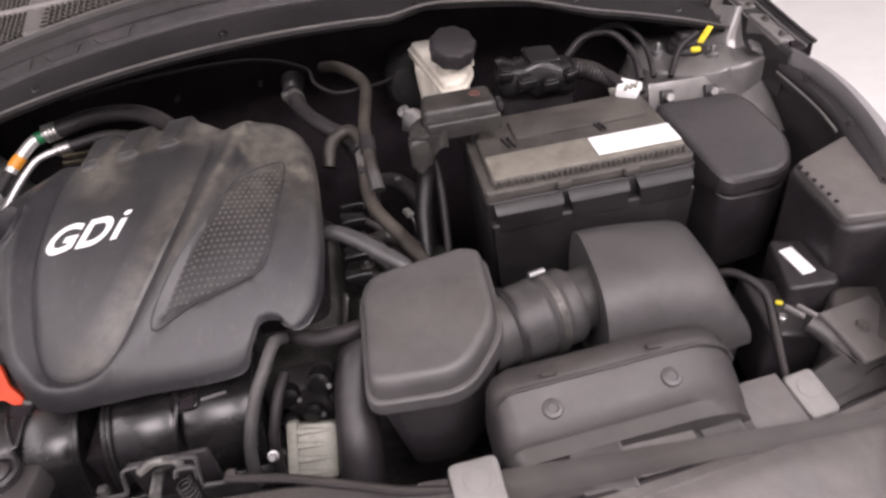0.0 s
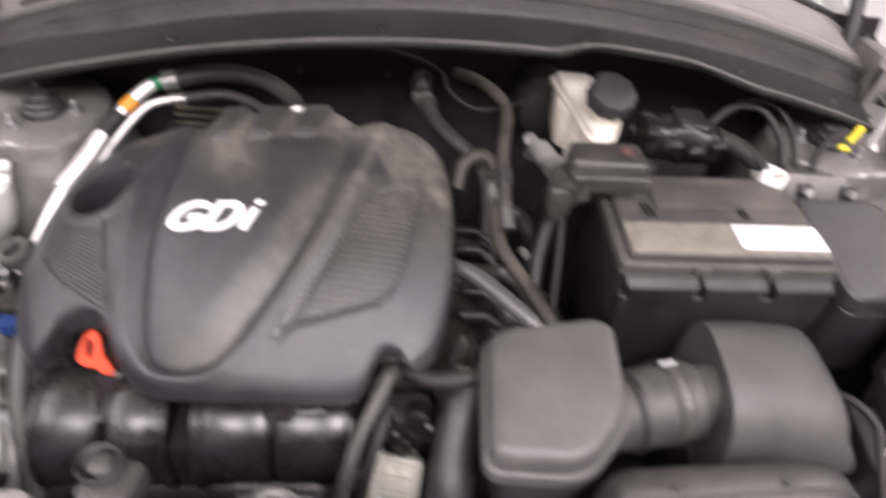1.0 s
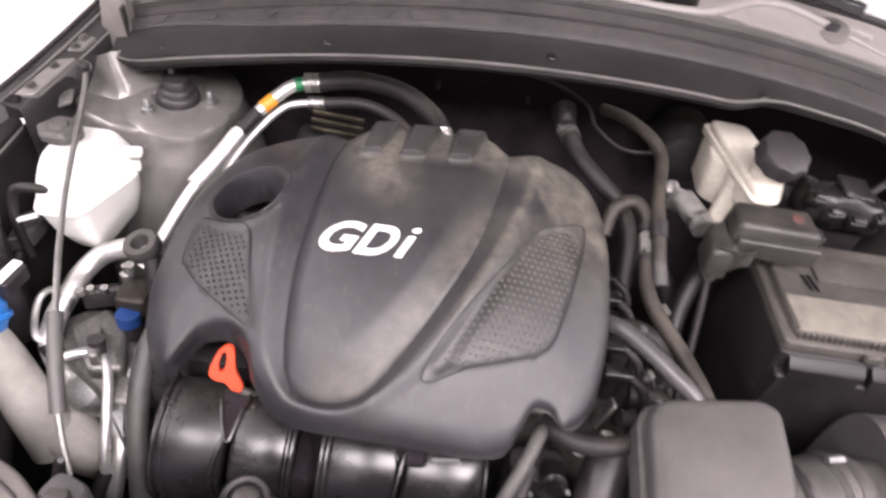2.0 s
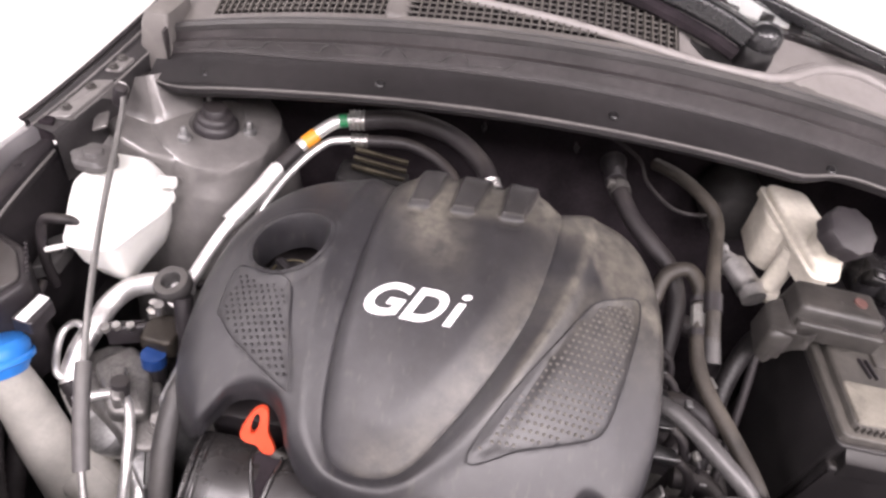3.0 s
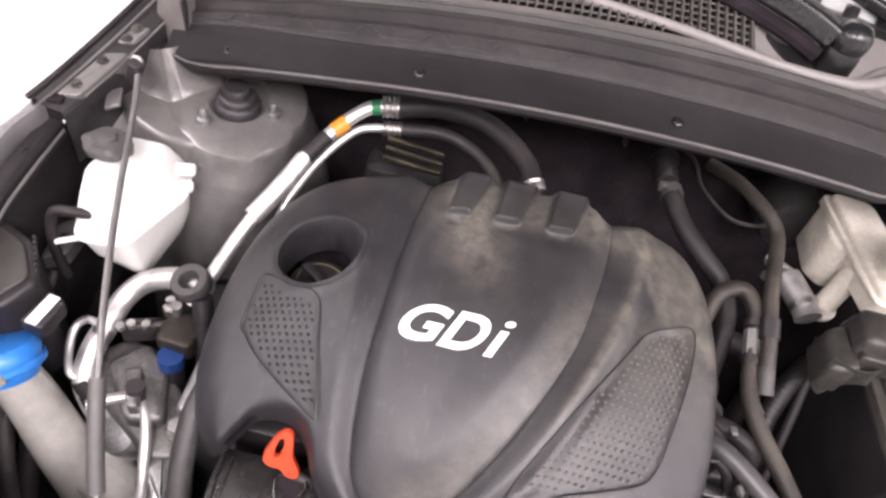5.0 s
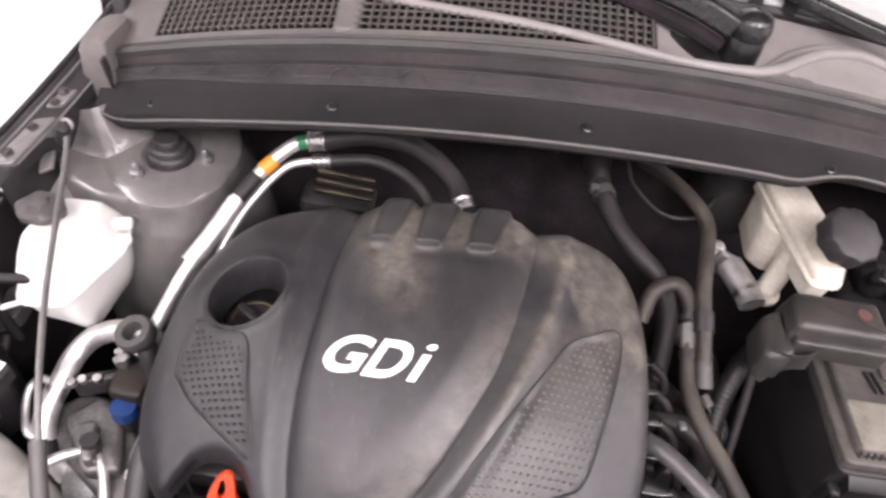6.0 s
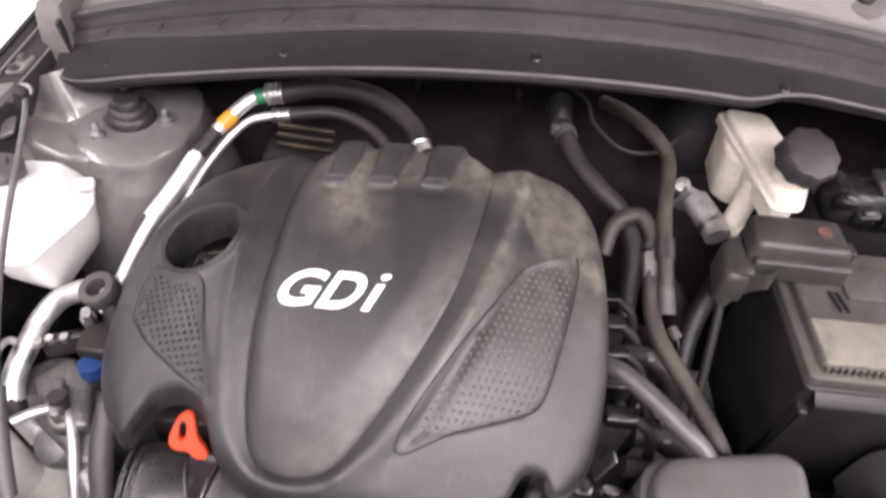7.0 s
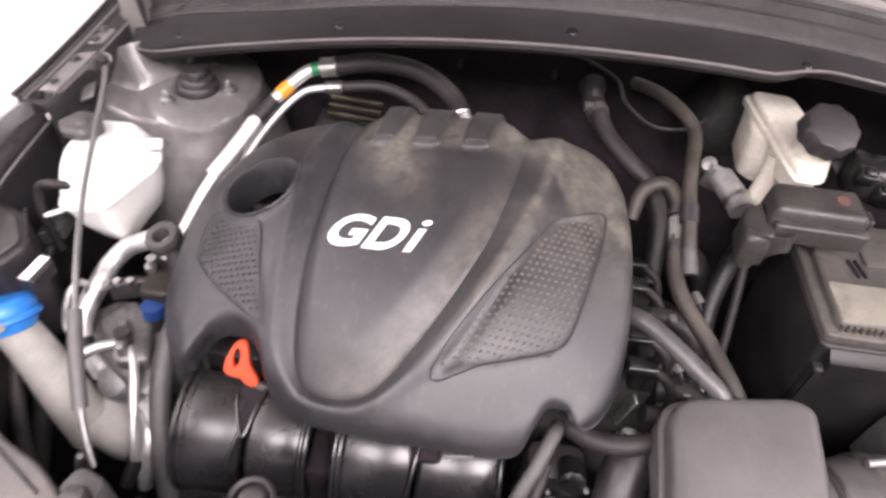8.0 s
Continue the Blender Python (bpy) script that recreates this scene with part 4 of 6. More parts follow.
def intake_manifold():
    t = thing("intake_manifold", (-0.2, -0.13, 0.66), "glossy black plastic intake manifold with four runners", "intake manifold")
    cy, cz = -0.046, 0.760

    def barrel(x, deg, r):
        a = radians(deg)
        return Vector((x, cy - r * math.cos(a), cz + r * math.sin(a)))
    for x0, x1 in ((-.428, -.3515), (-.3455, -.2840), (-.2440, -.1650), (-.1610, -.0700)):
        loops = []
        for k in range(25):
            deg = lerp(112, -75, k / 24)
            sec = ((x0 + .004, .020), (x0, .026), (x0, .068), (x0 + .0015, .0715), (x0 + .006, .0740), (lerp(x0, x1, .5), .0742), (x1 - .006, .0740), (x1 - .0015, .0715), (x1, .068), (x1, .026), (x1 - .004, .020))
            loops.append([barrel(x, deg, r) for x, r in sec])
        part("runner", rings(bmesh.new(), loops), M_GLOSS, t)
    for x, r in ((-.2800, .0775), (-.2850, .0765), (-.2485, .0775), (-.2430, .0765), (-.0740, .0765), (-.4240, .0765), (-.4145, .0745)):
        part("rim", tube([barrel(x, d, r - .0015) for d in range(105, -70, -12)], 0.0030, 8, 2), M_GLOSS, t)
    part("slant_rib", tube([barrel(lerp(-.158, -.172, k / 7), lerp(84, 12, k / 7), .0752) for k in range(8)], 0.0028, 8, 3), M_GLOSS, t)
    part("groove_rib", tube([barrel(lerp(-.352, -.346, k / 7) - .012 * math.sin(math.pi * k / 7), lerp(60, -20, k / 7), .0750) for k in range(8)], 0.0030, 8, 3), M_GLOSS, t)
    for rim_pts in ([(-.366, 98), (-.338, 98), (-.342, 78), (-.347, 58), (-.352, 60), (-.362, 80)], [(-.169, 88), (-.139, 88), (-.139, 64), (-.144, 59), (-.164, 59), (-.169, 64)]):
        loop = smooth_path([barrel(x, d, .0752) for x, d in rim_pts], 4, True)
        part("slot_rim", tube(loop + loop[:1], 0.0022, 8, 1), M_GLOSS, t)
        mid = sum(loop, Vector()) / len(loop)
        hub = Vector((mid.x, cy, cz))
        # Black patch just proud of the barrel, painting the shade inside the recess.
        bm = bmesh.new()
        rings(bm, [[lerp(p, hub, .25) for p in loop], [lerp(p, hub, -.006) for p in loop]])
        part("slot", bm, M_FELT_SHADE, t, "dark patch painting the slot's shade")
    part("bridge", slab([(-.282, -.100), (-.247, -.100), (-.247, -.02), (-.282, -.02)], 0.62, 0.79, 0.004, 0.004), M_FELT_SHADE, t)
    part("marker", block(barrel(-.118, 66, .0765), (.030, .004, .002), 0.0006, pose(0, 0, 0, 30, 0, 8)), M_BOX, t)
    part("plenum", tube([(-0.44, -0.06, 0.66), (-0.2, -0.062, 0.655), (-0.06, -0.06, 0.66)], 0.06, 24), M_GLOSS, t)
    part("flange", block((-0.25, 0.02, 0.79), (0.36, 0.03, 0.07), 0.006), M_BLACK, t)


intake_manifold()


def engine_block():
    t = thing("engine", (-0.2, 0.15, 0.36), "dark cast metal engine beneath its cover", "engine")
    part("block", slab([(-.45, .02), (.03, .02), (.03, .28), (-.45, .28)], 0.36, 0.80, 0.02, 0.01), M_DARKCAST, t)
    part("valve_cover", slab([(-.44, .04), (.02, .04), (.02, .27), (-.44, .27)], 0.80, 0.872, 0.03, 0.015), M_BLACK, t)
    part("timing_cover", slab([(-.50, .02), (-.45, .02), (-.45, .26), (-.50, .26)], 0.40, 0.80, 0.01, 0.008), M_CAST, t)


engine_block()


# ---- air intake: resonator, hose, filter box, front duct ----
def resonator():
    t = thing("intake_resonator", (0.14, -0.1, 0.74), "dark grey plastic intake resonator box with a chamfered lid", "resonator box")
    plan = [(.072, -.172), (.172, -.178), (.222, -.118), (.223, -.018), (.203, -.008), (.078, -.026)]
    zt = lambda x, y: 0.913 + 0.16 * (y + 0.10)
    part("lid", slab([(x, y) for x, y in plan], 0.873, zt, [.02, .03, .03, .03, .03, .03], 0.012, -0.002), M_BOX, t)
    grow = [(.066, -.178), (.174, -.185), (.229, -.121), (.229, -.014), (.206, -.002), (.072, -.020)]
    part("rim", slab(grow, 0.860, lambda x, y: zt(x, y) - 0.024, [.02, .03, .03, .03, .03, .03], 0.003), M_BOX, t)
    part("base", slab(grow, 0.72, lambda x, y: zt(x, y) - 0.034, [.05, .05, .05, .03, .03, .03], 0.003, 0.028), M_BLACK, t)


def intake_hose():
    t = thing("intake_hose", (0.28, -0.08, 0.80), "ribbed black intake hose with clamps", "hose")
    a, b = Vector((0.205, -0.092, 0.850)), Vector((0.325, -0.062, 0.846))
    d = (b - a).normalized()
    m = Matrix.Translation(a) @ d.to_track_quat("Z", "Y").to_matrix().to_4x4()
    prof = [(0.0425, 0), (0.0425, 0.030), (0.0475, 0.032), (0.0480, 0.037), (0.0455, 0.039), (0.0455, 0.046), (0.0462, 0.048), (0.0462, 0.066), (0.0475, 0.069), (0.0475, 0.073), (0.0455, 0.076), (0.0485, 0.079), (0.0490, 0.092), (0.0455, 0.097), (0.0470, 0.101), (0.0470, 0.112), (0.0440, 0.117), (0.0380, 0.119), (0.0380, 0.160)]
    part("hose", lathe(prof, m, 40), M_HOSE_GREY, t)
    part("band", lathe([(0.0470, 0.0325), (0.0490, 0.0335), (0.0490, 0.0375), (0.0465, 0.0385)], m, 40, caps=(False, False)), M_BLACK, t, "black retaining band")
    part("clamp", lathe([(0.0488, 0.080), (0.0502, 0.081), (0.0502, 0.090), (0.0488, 0.091)], m, 40, caps=(False, False)), M_DARKCAST, t, "dark steel hose clamp")
    part("clip_light", block(m @ Vector((0.020, -0.038, 0.012)), (.006, .006, .005), 0.001), M_CLIP, t, "pale moulded lug")
    for k in (-0.016, 0.030):
        part("flat_rib", tube([m @ Vector((k, -math.sqrt(0.0432 ** 2 - k * k), 0.0)), m @ Vector((k, -math.sqrt(0.0432 ** 2 - k * k), 0.03))], 0.0020, 8), M_BOX, t)
    part("clamp_screw", tube([m @ Vector((0.020, 0.049, 0.072)), m @ Vector((0.020, 0.049, 0.092))], 0.0042, 10), M_CAST, t, "steel clamp screw")


def filter_box():
    t = thing("air_filter_box", (0.44, -0.03, 0.60), "dark grey plastic air filter box with a domed lid", "air filter box")
    loops = []
    for i in range(13):
        u = i / 12
        x = lerp(0.332, 0.537, u)
        y0, y1 = lerp(-0.140, -0.110, u), lerp(0.048, 0.080, u)
        zt = 0.900 - 0.055 * u ** 1.4 - 0.055 * sstep(0.8, 1.0, u)
        loop = []
        for k in range(25):
            a = math.pi * k / 24
            yy = (y0 + y1) / 2 - (y1 - y0) / 2 * math.copysign(abs(math.cos(a)) ** 0.62, math.cos(a))
            zz = lerp(0.76, zt, abs(math.sin(a)) ** 0.55)
            loop.append((x + (1 - u) * (0.018 + 0.06 * yy), yy, zz))
        loops.append(loop)
    bm = rings(bmesh.new(), loops, (True, True))
    part("lid", bm, M_BOX, t)
    part("base", slab([(.335, -.135), (.525, -.112), (.552, -.06), (.552, .05), (.53, .074), (.335, .025)], 0.60, 0.772, 0.02, 0.004, 0.01), M_BLACK, t)


def front_duct():
    t = thing("intake_duct", (0.30, -0.25, 0.80), "grey plastic intake duct on the radiator support", "intake duct")
    prof = [(-.166, .80), (-.167, .866), (-.171, .886), (-.180, .899), (-.192, .904), (-.207, .9045), (-.212, .901), (-.216, .898), (-.236, .887), (-.2520, .8765), (-.2545, .8705), (-.270, .8660), (-.2715, .80)]
    loops = []
    for x, fall, pinch in ((.186, .060, .8), (.190, .022, .94), (.197, .008, .98), (.212, .0, 1), (.26, .0, 1), (.32, .0, 1), (.38, .0, 1), (.405, .003, 1), (.425, .010, .98), (.442, .028, .95), (.452, .055, .9), (.455, .075, .86)):
        loops.append([(x, -.208 + (y + .208) * pinch + .06 * (x - .30), max(.80, z - fall)) for y, z in prof])
    part("shell", rings(bmesh.new(), loops), M_DUCT, t, angle=50)
    for dy, r in ((-.2125, .0022),):
        part("seam", tube([(x, dy + .06 * (x - .30), (.9035 if dy > -.25 else .868) - f) for x, f in ((.192, .02), (.20, .006), (.215, .0), (.30, .0), (.39, .0), (.415, .005), (.435, .018), (.447, .04))], r, 8, 6), M_DUCT, t)
    for x in (.246, .368):
        y, zz = -.232 + .06 * (x - .30), .8890
        m = Matrix.Translation((x, y, zz)) @ pose(0, 0, 0, 20, 0, 0)
        part("rivet", lathe([(0.0105, -.004), (0.0105, 0.0005), (0.0095, 0.0026), (0.0060, 0.0034), (0.0050, 0.0022), (0.001, 0.0022)], m, 22), M_BOX, t, "round plastic push rivet")
    for x in (.25, .36):
        part("catch", block((x, -.205 + .06 * (x - .30), .908), (.016, .006, .004), 0.001), M_DUCT, t)


resonator()
intake_hose()
filter_box()
front_duct()


# ---- battery and boxes ----
def battery():
    t = thing("battery", (0.39, 0.16, 0.70), "dusty car battery in a black insulating box", "battery")
    part("lid", slab([(.262, .080), (.522, .080), (.522, .246), (.262, .246)], 0.918, 0.943, 0.008, 0.004), M_BATT, t, "dusty grey battery lid")
    part("box", slab([(.248, .064), (.532, .064), (.532, .256), (.248, .256)], 0.70, 0.922, 0.012, 0.004, 0.012), M_BATTBOX, t, "black plastic battery box")
    part("lip", slab([(.250, .070), (.530, .070), (.530, .254), (.250, .254)], 0.919, 0.933, 0.010, 0.003), M_BATT, t)
    part("front_panel", slab([(.252, .053), (.528, .053), (.528, .07), (.252, .07)], 0.70, 0.893, 0.006, 0.005, 0.010), M_BATTBOX, t)
    for x, h in ((0.304, .045), (0.397, .040), (0.486, .037)):
        bm = bmesh.new()
        rings(bm, [[(x - h * a, y, z), (x + h * a, y, z), (x + h * a, .071, z), (x - h * a, .071, z)] for a, y, z in ((.86, .0545, .880), (.90, .0520, .883), (.97, .0520, .908), (1.0, .0545, .912), (1.0, .0655, .9195), (.99, .068, .9205))])
        part("pad", bm, M_BATTBOX, t, "moulded panel under the lip", angle=25)
    for x in (.352, .442):
        part("lip_clip", block((x, .066, .929), (.020, .008, .011), 0.0025), M_BATT, t)
    part("front_band", slab([(.264, .082), (.520, .082), (.520, .140), (.264, .140)], 0.941, 0.9455, 0.005, 0.002), M_DUSTY, t, "beige dusty front band of the lid")
    part("warning_label", block((.463, .113, .9462), (.112, .044, .0012), 0.0003), M_WHITE, t, "blank white warning label")
    part("filler_bar", block((.41, .195, .944), (.19, .05, .006), 0.003), M_BATT, t)
    for x in (.300, .308, .43, .436):
        part("clip", block((x, .165, .9445), (.003, .028, .005), 0.001, pose(0, 0, 0, 0, 0, 12)), M_BLACK, t)
    for i in range(36):
        x = .266 + i * .0072
        part("tooth", block((x, .079, .937), (.0035, .004, .010), 0.0006), M_BATT, t)


def terminal_cover():
    t = thing("terminal_cover", (0.25, 0.22, 0.93), "dusty black plastic battery terminal cover", "terminal cover")
    part("cap", slab([(.194, .180), (.296, .178), (.292, .228), (.196, .228)], 0.972, lambda x, y: 1.006 + 0.06 * (y - .19), 0.010, 0.008, -0.003), M_BATT_DARK, t)
    part("lip", slab([(.196, .170), (.298, .168), (.298, .182), (.196, .184)], 0.966, 0.990, 0.005, 0.004), M_BATT_DARK, t)
    part("flap", slab([(.166, .158), (.198, .158), (.200, .222), (.174, .214)], 0.936, lambda x, y: 0.978 + 0.3 * (x - .18), 0.010, 0.008), M_BATT_DARK, t)

    def skirt(u, v):
        x = lerp(.168, .222, u)
        drop = 0.046 - 0.026 * sstep(0.45, 0.9, u) + 0.006 * math.sin(7 * u)
        return (x, .168 - 0.010 * math.sin(math.pi * u) - 0.006 * math.sin(9 * u) * v, .980 - drop * v)
    part("skirt", sheet(skirt, 20, 8, thick=0.002), M_BATT_DARK, t, "soft wavy rubber skirt")
    part("post", lathe([(0.010, 0.938), (0.010, 0.975)], Matrix.Translation((.262, .205, 0)), 16), M_BLACK, t, "terminal post under the cover")
    part("latch", block((.300, .196, .990), (.010, .020, .016), 0.003), M_BLACK, t)
    part("red_mark", lathe([(0.008, 1.002), (0.0075, 1.0085)], Matrix.Translation((.270, .206, 0)), 18), M_RED_FADED, t, "faded red terminal mark")


M_BATT_DARK = mat("dusty_cap_plastic", (0.030, 0.028, 0.026), 0.42, vary=0.35, scale=20, bump=0.4, dust=0.3, dust_color=(0.12, 0.105, 0.09))
M_RED_FADED = mat("faded_red_mark", (0.095, 0.045, 0.038), 0.6, vary=0.2, bump=0.1)


def fuse_box():
    t = thing("fuse_box", (0.62, 0.16, 0.70), "black plastic fuse box with a sloping lid", "fuse box")
    zt = lambda x, y: 0.864 + 0.34 * (y - 0.09) - 0.10 * (x - 0.62)
    plan = [(.590, .082), (.692, .092), (.724, .15), (.690, .250), (.540, .238)]
    part("lid", slab(plan, 0.842, zt, [.022, .032, .032, .032, .022], 0.010, -0.002), M_BLACK, t, angle=11)
    part("base", slab(plan, 0.70, lambda x, y: zt(x, y) - 0.03, [.022, .032, .032, .032, .022], 0.003, 0.008), M_BLACK, t)


battery()
terminal_cover()
fuse_box()


M_BODY_ALU = mat("dull_cast_aluminium", (0.46, 0.45, 0.44), 0.45, 0.8, vary=0.2, scale=50, bump=0.5, grain=600)


# ---- brake fluid reservoir and master cylinder ----
def brake_reservoir():
    t = thing("brake_reservoir", (0.24, 0.31, 0.86), "yellowed white brake fluid reservoir on its master cylinder", "brake reservoir")
    zt = lambda x, y: 1.006 + 0.05 * (y - 0.30)
    plan = [(.236, .255), (.264, .257), (.286, .304), (.262, .412), (.205, .416)]
    part("upper_tank", slab(plan, 0.962, zt, [.014, .014, .024, .014, .014], 0.006, 0.003), M_RESERVOIR, t)
    part("seam", slab([(.232, .250), (.267, .252), (.291, .304), (.266, .417), (.200, .420)], 0.990, lambda x, y: zt(x, y) - 0.011, [.010, .012, .022, .012, .012], 0.0012), M_RESERVOIR, t, "moulded seam flange")
    part("lower_tank", slab([(.204, .350), (.224, .328), (.252, .334), (.256, .414), (.210, .424)], 0.922, 0.990, 0.012, 0.006, 0.004), M_RESERVOIR, t)
    part("outlet", tube([(.236, .318, .978), (.233, .311, .948), (.228, .303, .918)], 0.0140, 16), M_RESERVOIR, t)
    part("foot", lathe([(.0175, .0), (.0175, .007), (.014, .010)], Matrix.Translation((.227, .301, .912)) @ pose(0, 0, 0, 14, -8, 0), 20), M_RESERVOIR, t)
    part("nub", block((.287, .328, .998), (.012, .014, .012), 0.003), M_RESERVOIR, t)
    part("neck", lathe([(0.024, 0.998), (0.024, 1.034)], Matrix.Translation((0.258, 0.296, 0)), 24), M_RESERVOIR, t)
    bm = bmesh.new()
    loops = []
    tilt = Matrix.Translation((0.258, 0.285, 1.045)) @ pose(0, 0, 0, 22, 8, 0)
    for r, z in ((0.026, -0.016), (0.0320, -0.014), (0.0330, 0.004), (0.0305, 0.009), (0.026, 0.0105), (0.010, 0.0115)):
        w = 0.04 if r > 0.03 else 0.02
        loops.append([tilt @ Vector((r * (1 + w * math.cos(9 * q)) * math.cos(q), r * (1 + w * math.cos(9 * q)) * math.sin(q), z)) for q in (math.tau * k / 72 for k in range(72))])
    part("cap", rings(bm, loops), M_BLACK, t, "black fluted screw cap")
    c = [(0.203, 0.294, 0.916), (0.196, 0.313, 0.917), (0.187, 0.338, 0.918)]
    part("master_cylinder", tube(c, 0.0170, 20), M_BODY_ALU, t, "cast aluminium master cylinder")
    part("end_plug", tube([(0.2065, 0.279, 0.9135), (0.202, 0.296, 0.9165)], 0.0165, 20), M_BODY_ALU, t)
    part("collar", tube([(0.2030, 0.2935, 0.9160), (0.2003, 0.3000, 0.9168)], 0.0180, 20), M_STEEL, t, "steel snap ring")
    part("flange", block((.184, .352, .906), (.026, .012, .040), 0.005, pose(0, 0, 0, 5, 12, -16)), M_BODY_ALU, t)
    for a, b in (((.181, .374, .906), (.176, .367, .918)), ((.196, .330, .912), (.186, .322, .917))):
        d = Vector(b) - Vector(a)
        m = Matrix.Translation(a) @ d.to_track_quat("Z", "Y").to_matrix().to_4x4()
        part("port", lathe([(0.0105, 0), (0.0105, d.length), (0.0088, d.length + .001), (0.0050, d.length + .001), (0.0050, d.length - .008)], m, 18), M_BODY_ALU, t)


brake_reservoir()


# ---- coolant tank ----
def coolant_tank():
    t = thing("coolant_tank", (-0.63, 0.22, 0.76), "white translucent plastic coolant tank with a black cap", "coolant tank")
    levels = ((0.798, 0.004, ((-.658, .212), (-.644, .184), (-.600, .176), (-.592, .262), (-.603, .286), (-.645, .283))),
              (0.806, 0.0, ((-.661, .210), (-.646, .180), (-.599, .171), (-.589, .262), (-.602, .288), (-.646, .285))),
              (0.842, 0.0, ((-.669, .206), (-.652, .160), (-.600, .157), (-.576, .250), (-.592, .295), (-.656, .290))),
              (0.882, 0.0, ((-.675, .205), (-.655, .147), (-.603, .152), (-.573, .245), (-.590, .297), (-.660, .290))))
    part("lower_half", rings(bmesh.new(), [[(p.x, p.y, z) for p in inset(rounded(poly, .014, 5), d)] for z, d, poly in levels]), M_TANK, t)
    levels = ((0.886, 0.0, ((-.675, .205), (-.655, .148), (-.604, .153), (-.574, .245), (-.590, .296), (-.660, .290))),
              (0.908, 0.0, ((-.674, .210), (-.656, .158), (-.609, .165), (-.584, .240), (-.596, .288), (-.658, .284))),
              (0.924, 0.0, ((-.672, .216), (-.656, .172), (-.614, .178), (-.594, .238), (-.602, .281), (-.655, .277))),
              (0.930, 0.003, ((-.670, .218), (-.656, .176), (-.616, .181), (-.597, .237), (-.604, .279), (-.653, .275))),
              (0.932, 0.008, ((-.670, .218), (-.656, .176), (-.616, .181), (-.597, .237), (-.604, .279), (-.653, .275))))
    part("upper_half", rings(bmesh.new(), [[(p.x, p.y, z) for p in inset(rounded(poly, .012, 5), d)] for z, d, poly in levels]), M_TANK, t)
    big = [(-.679, .205), (-.657, .143), (-.601, .148), (-.569, .245), (-.588, .301), (-.662, .294)]
    part("seam", slab(big, 0.882, 0.886, 0.016, 0.0015), M_TANK, t, "welded seam flange")
    part("spout", lathe([(0.018, 0.90), (0.018, 0.938)], Matrix.Translation((-.655, .240, 0)), 24), M_BLACK, t)
    bm = bmesh.new()
    loops = []
    for r, z in ((0.019, 0.936), (0.0225, 0.937), (0.0235, 0.946), (0.020, 0.951), (0.012, 0.9515), (0.010, 0.955), (0.006, 0.956)):
        loops.append([(-.655 + r * (1 + 0.05 * math.cos(6 * q)) * math.cos(q) * (1.18 if z < .95 else 1), .240 + r * (1 + 0.05 * math.cos(6 * q)) * math.sin(q), z) for q in (math.tau * k / 48 for k in range(48))])
    part("cap", rings(bm, loops), M_BOX, t, "dark grey lugged cap")
    part("overflow_hose", tube([(-.640, .166, .905), (-.660, .158, .912), (-.680, .158, .905), (-.688, .156, .880), (-.688, .150, .845), (-.684, .150, .80)], 0.0060, 10), M_RUBBER, t, "black rubber overflow hose")
    part("barb", tube([(-.662, .158, .868), (-.684, .150, .862)], 0.0035, 8), M_TANK, t)
    part("lug", block((-.582, .266, .906), (.026, .014, .012), 0.003, pose(0, 0, 0, 0, 0, 12)), M_TANK, t)
    part("lower_lug", block((-.576, .252, .893), (.018, .012, .012), 0.003, pose(0, 0, 0, 0, 0, 12)), M_TANK, t)


def washer_filler():
    t = thing("washer_filler", (-0.60, -0.05, 0.60), "milky plastic washer filler neck with a blue flip cap", "washer filler")
    part("neck", tube([(-.672, .013, .815), (-.662, .012, .785), (-.650, .007, .740), (-.634, -.003, .690), (-.612, -.014, .625)], lambda k: lerp(0.023, 0.034, k), 24), M_NECK, t)
    part("reservoir", slab([(-.655, -.012), (-.600, -.046), (-.520, -.052), (-.505, -.020), (-.590, .030), (-.640, .040)], 0.590, lambda x, y: 0.668 - 0.25 * (x + .60), 0.03, 0.022, 0.01), M_NECK, t)
    m = Matrix.Translation((-.677, .018, .825)) @ pose(0, 0, 0, -28, -22, 0)
    cap = part("cap", lathe([(0.031, -0.022), (0.034, -0.016), (0.038, -0.004), (0.039, 0.008), (0.034, 0.016), (0.020, 0.019)], m, 32), M_BLUE, t, "bright blue flip cap")
    part("lip", lathe([(0.0385, -0.010), (0.0415, -0.008), (0.0415, -0.003), (0.0395, -0.001)], m, 32, caps=(False, False)), M_BLUE, cap)
    part("hinge", block(m @ Vector((0.026, -0.030, -0.006)), (0.010, 0.008, 0.016), 0.002, pose(0, 0, 0, -28, -22, 40)), M_CHANNEL, cap, "pale hinge gap")
    part("tab", block(m @ Vector((0.020, -0.036, 0.0)), (0.016, 0.014, 0.022), 0.003, pose(0, 0, 0, -28, -22, 20)), M_BLUE, cap)


coolant_tank()
washer_filler()


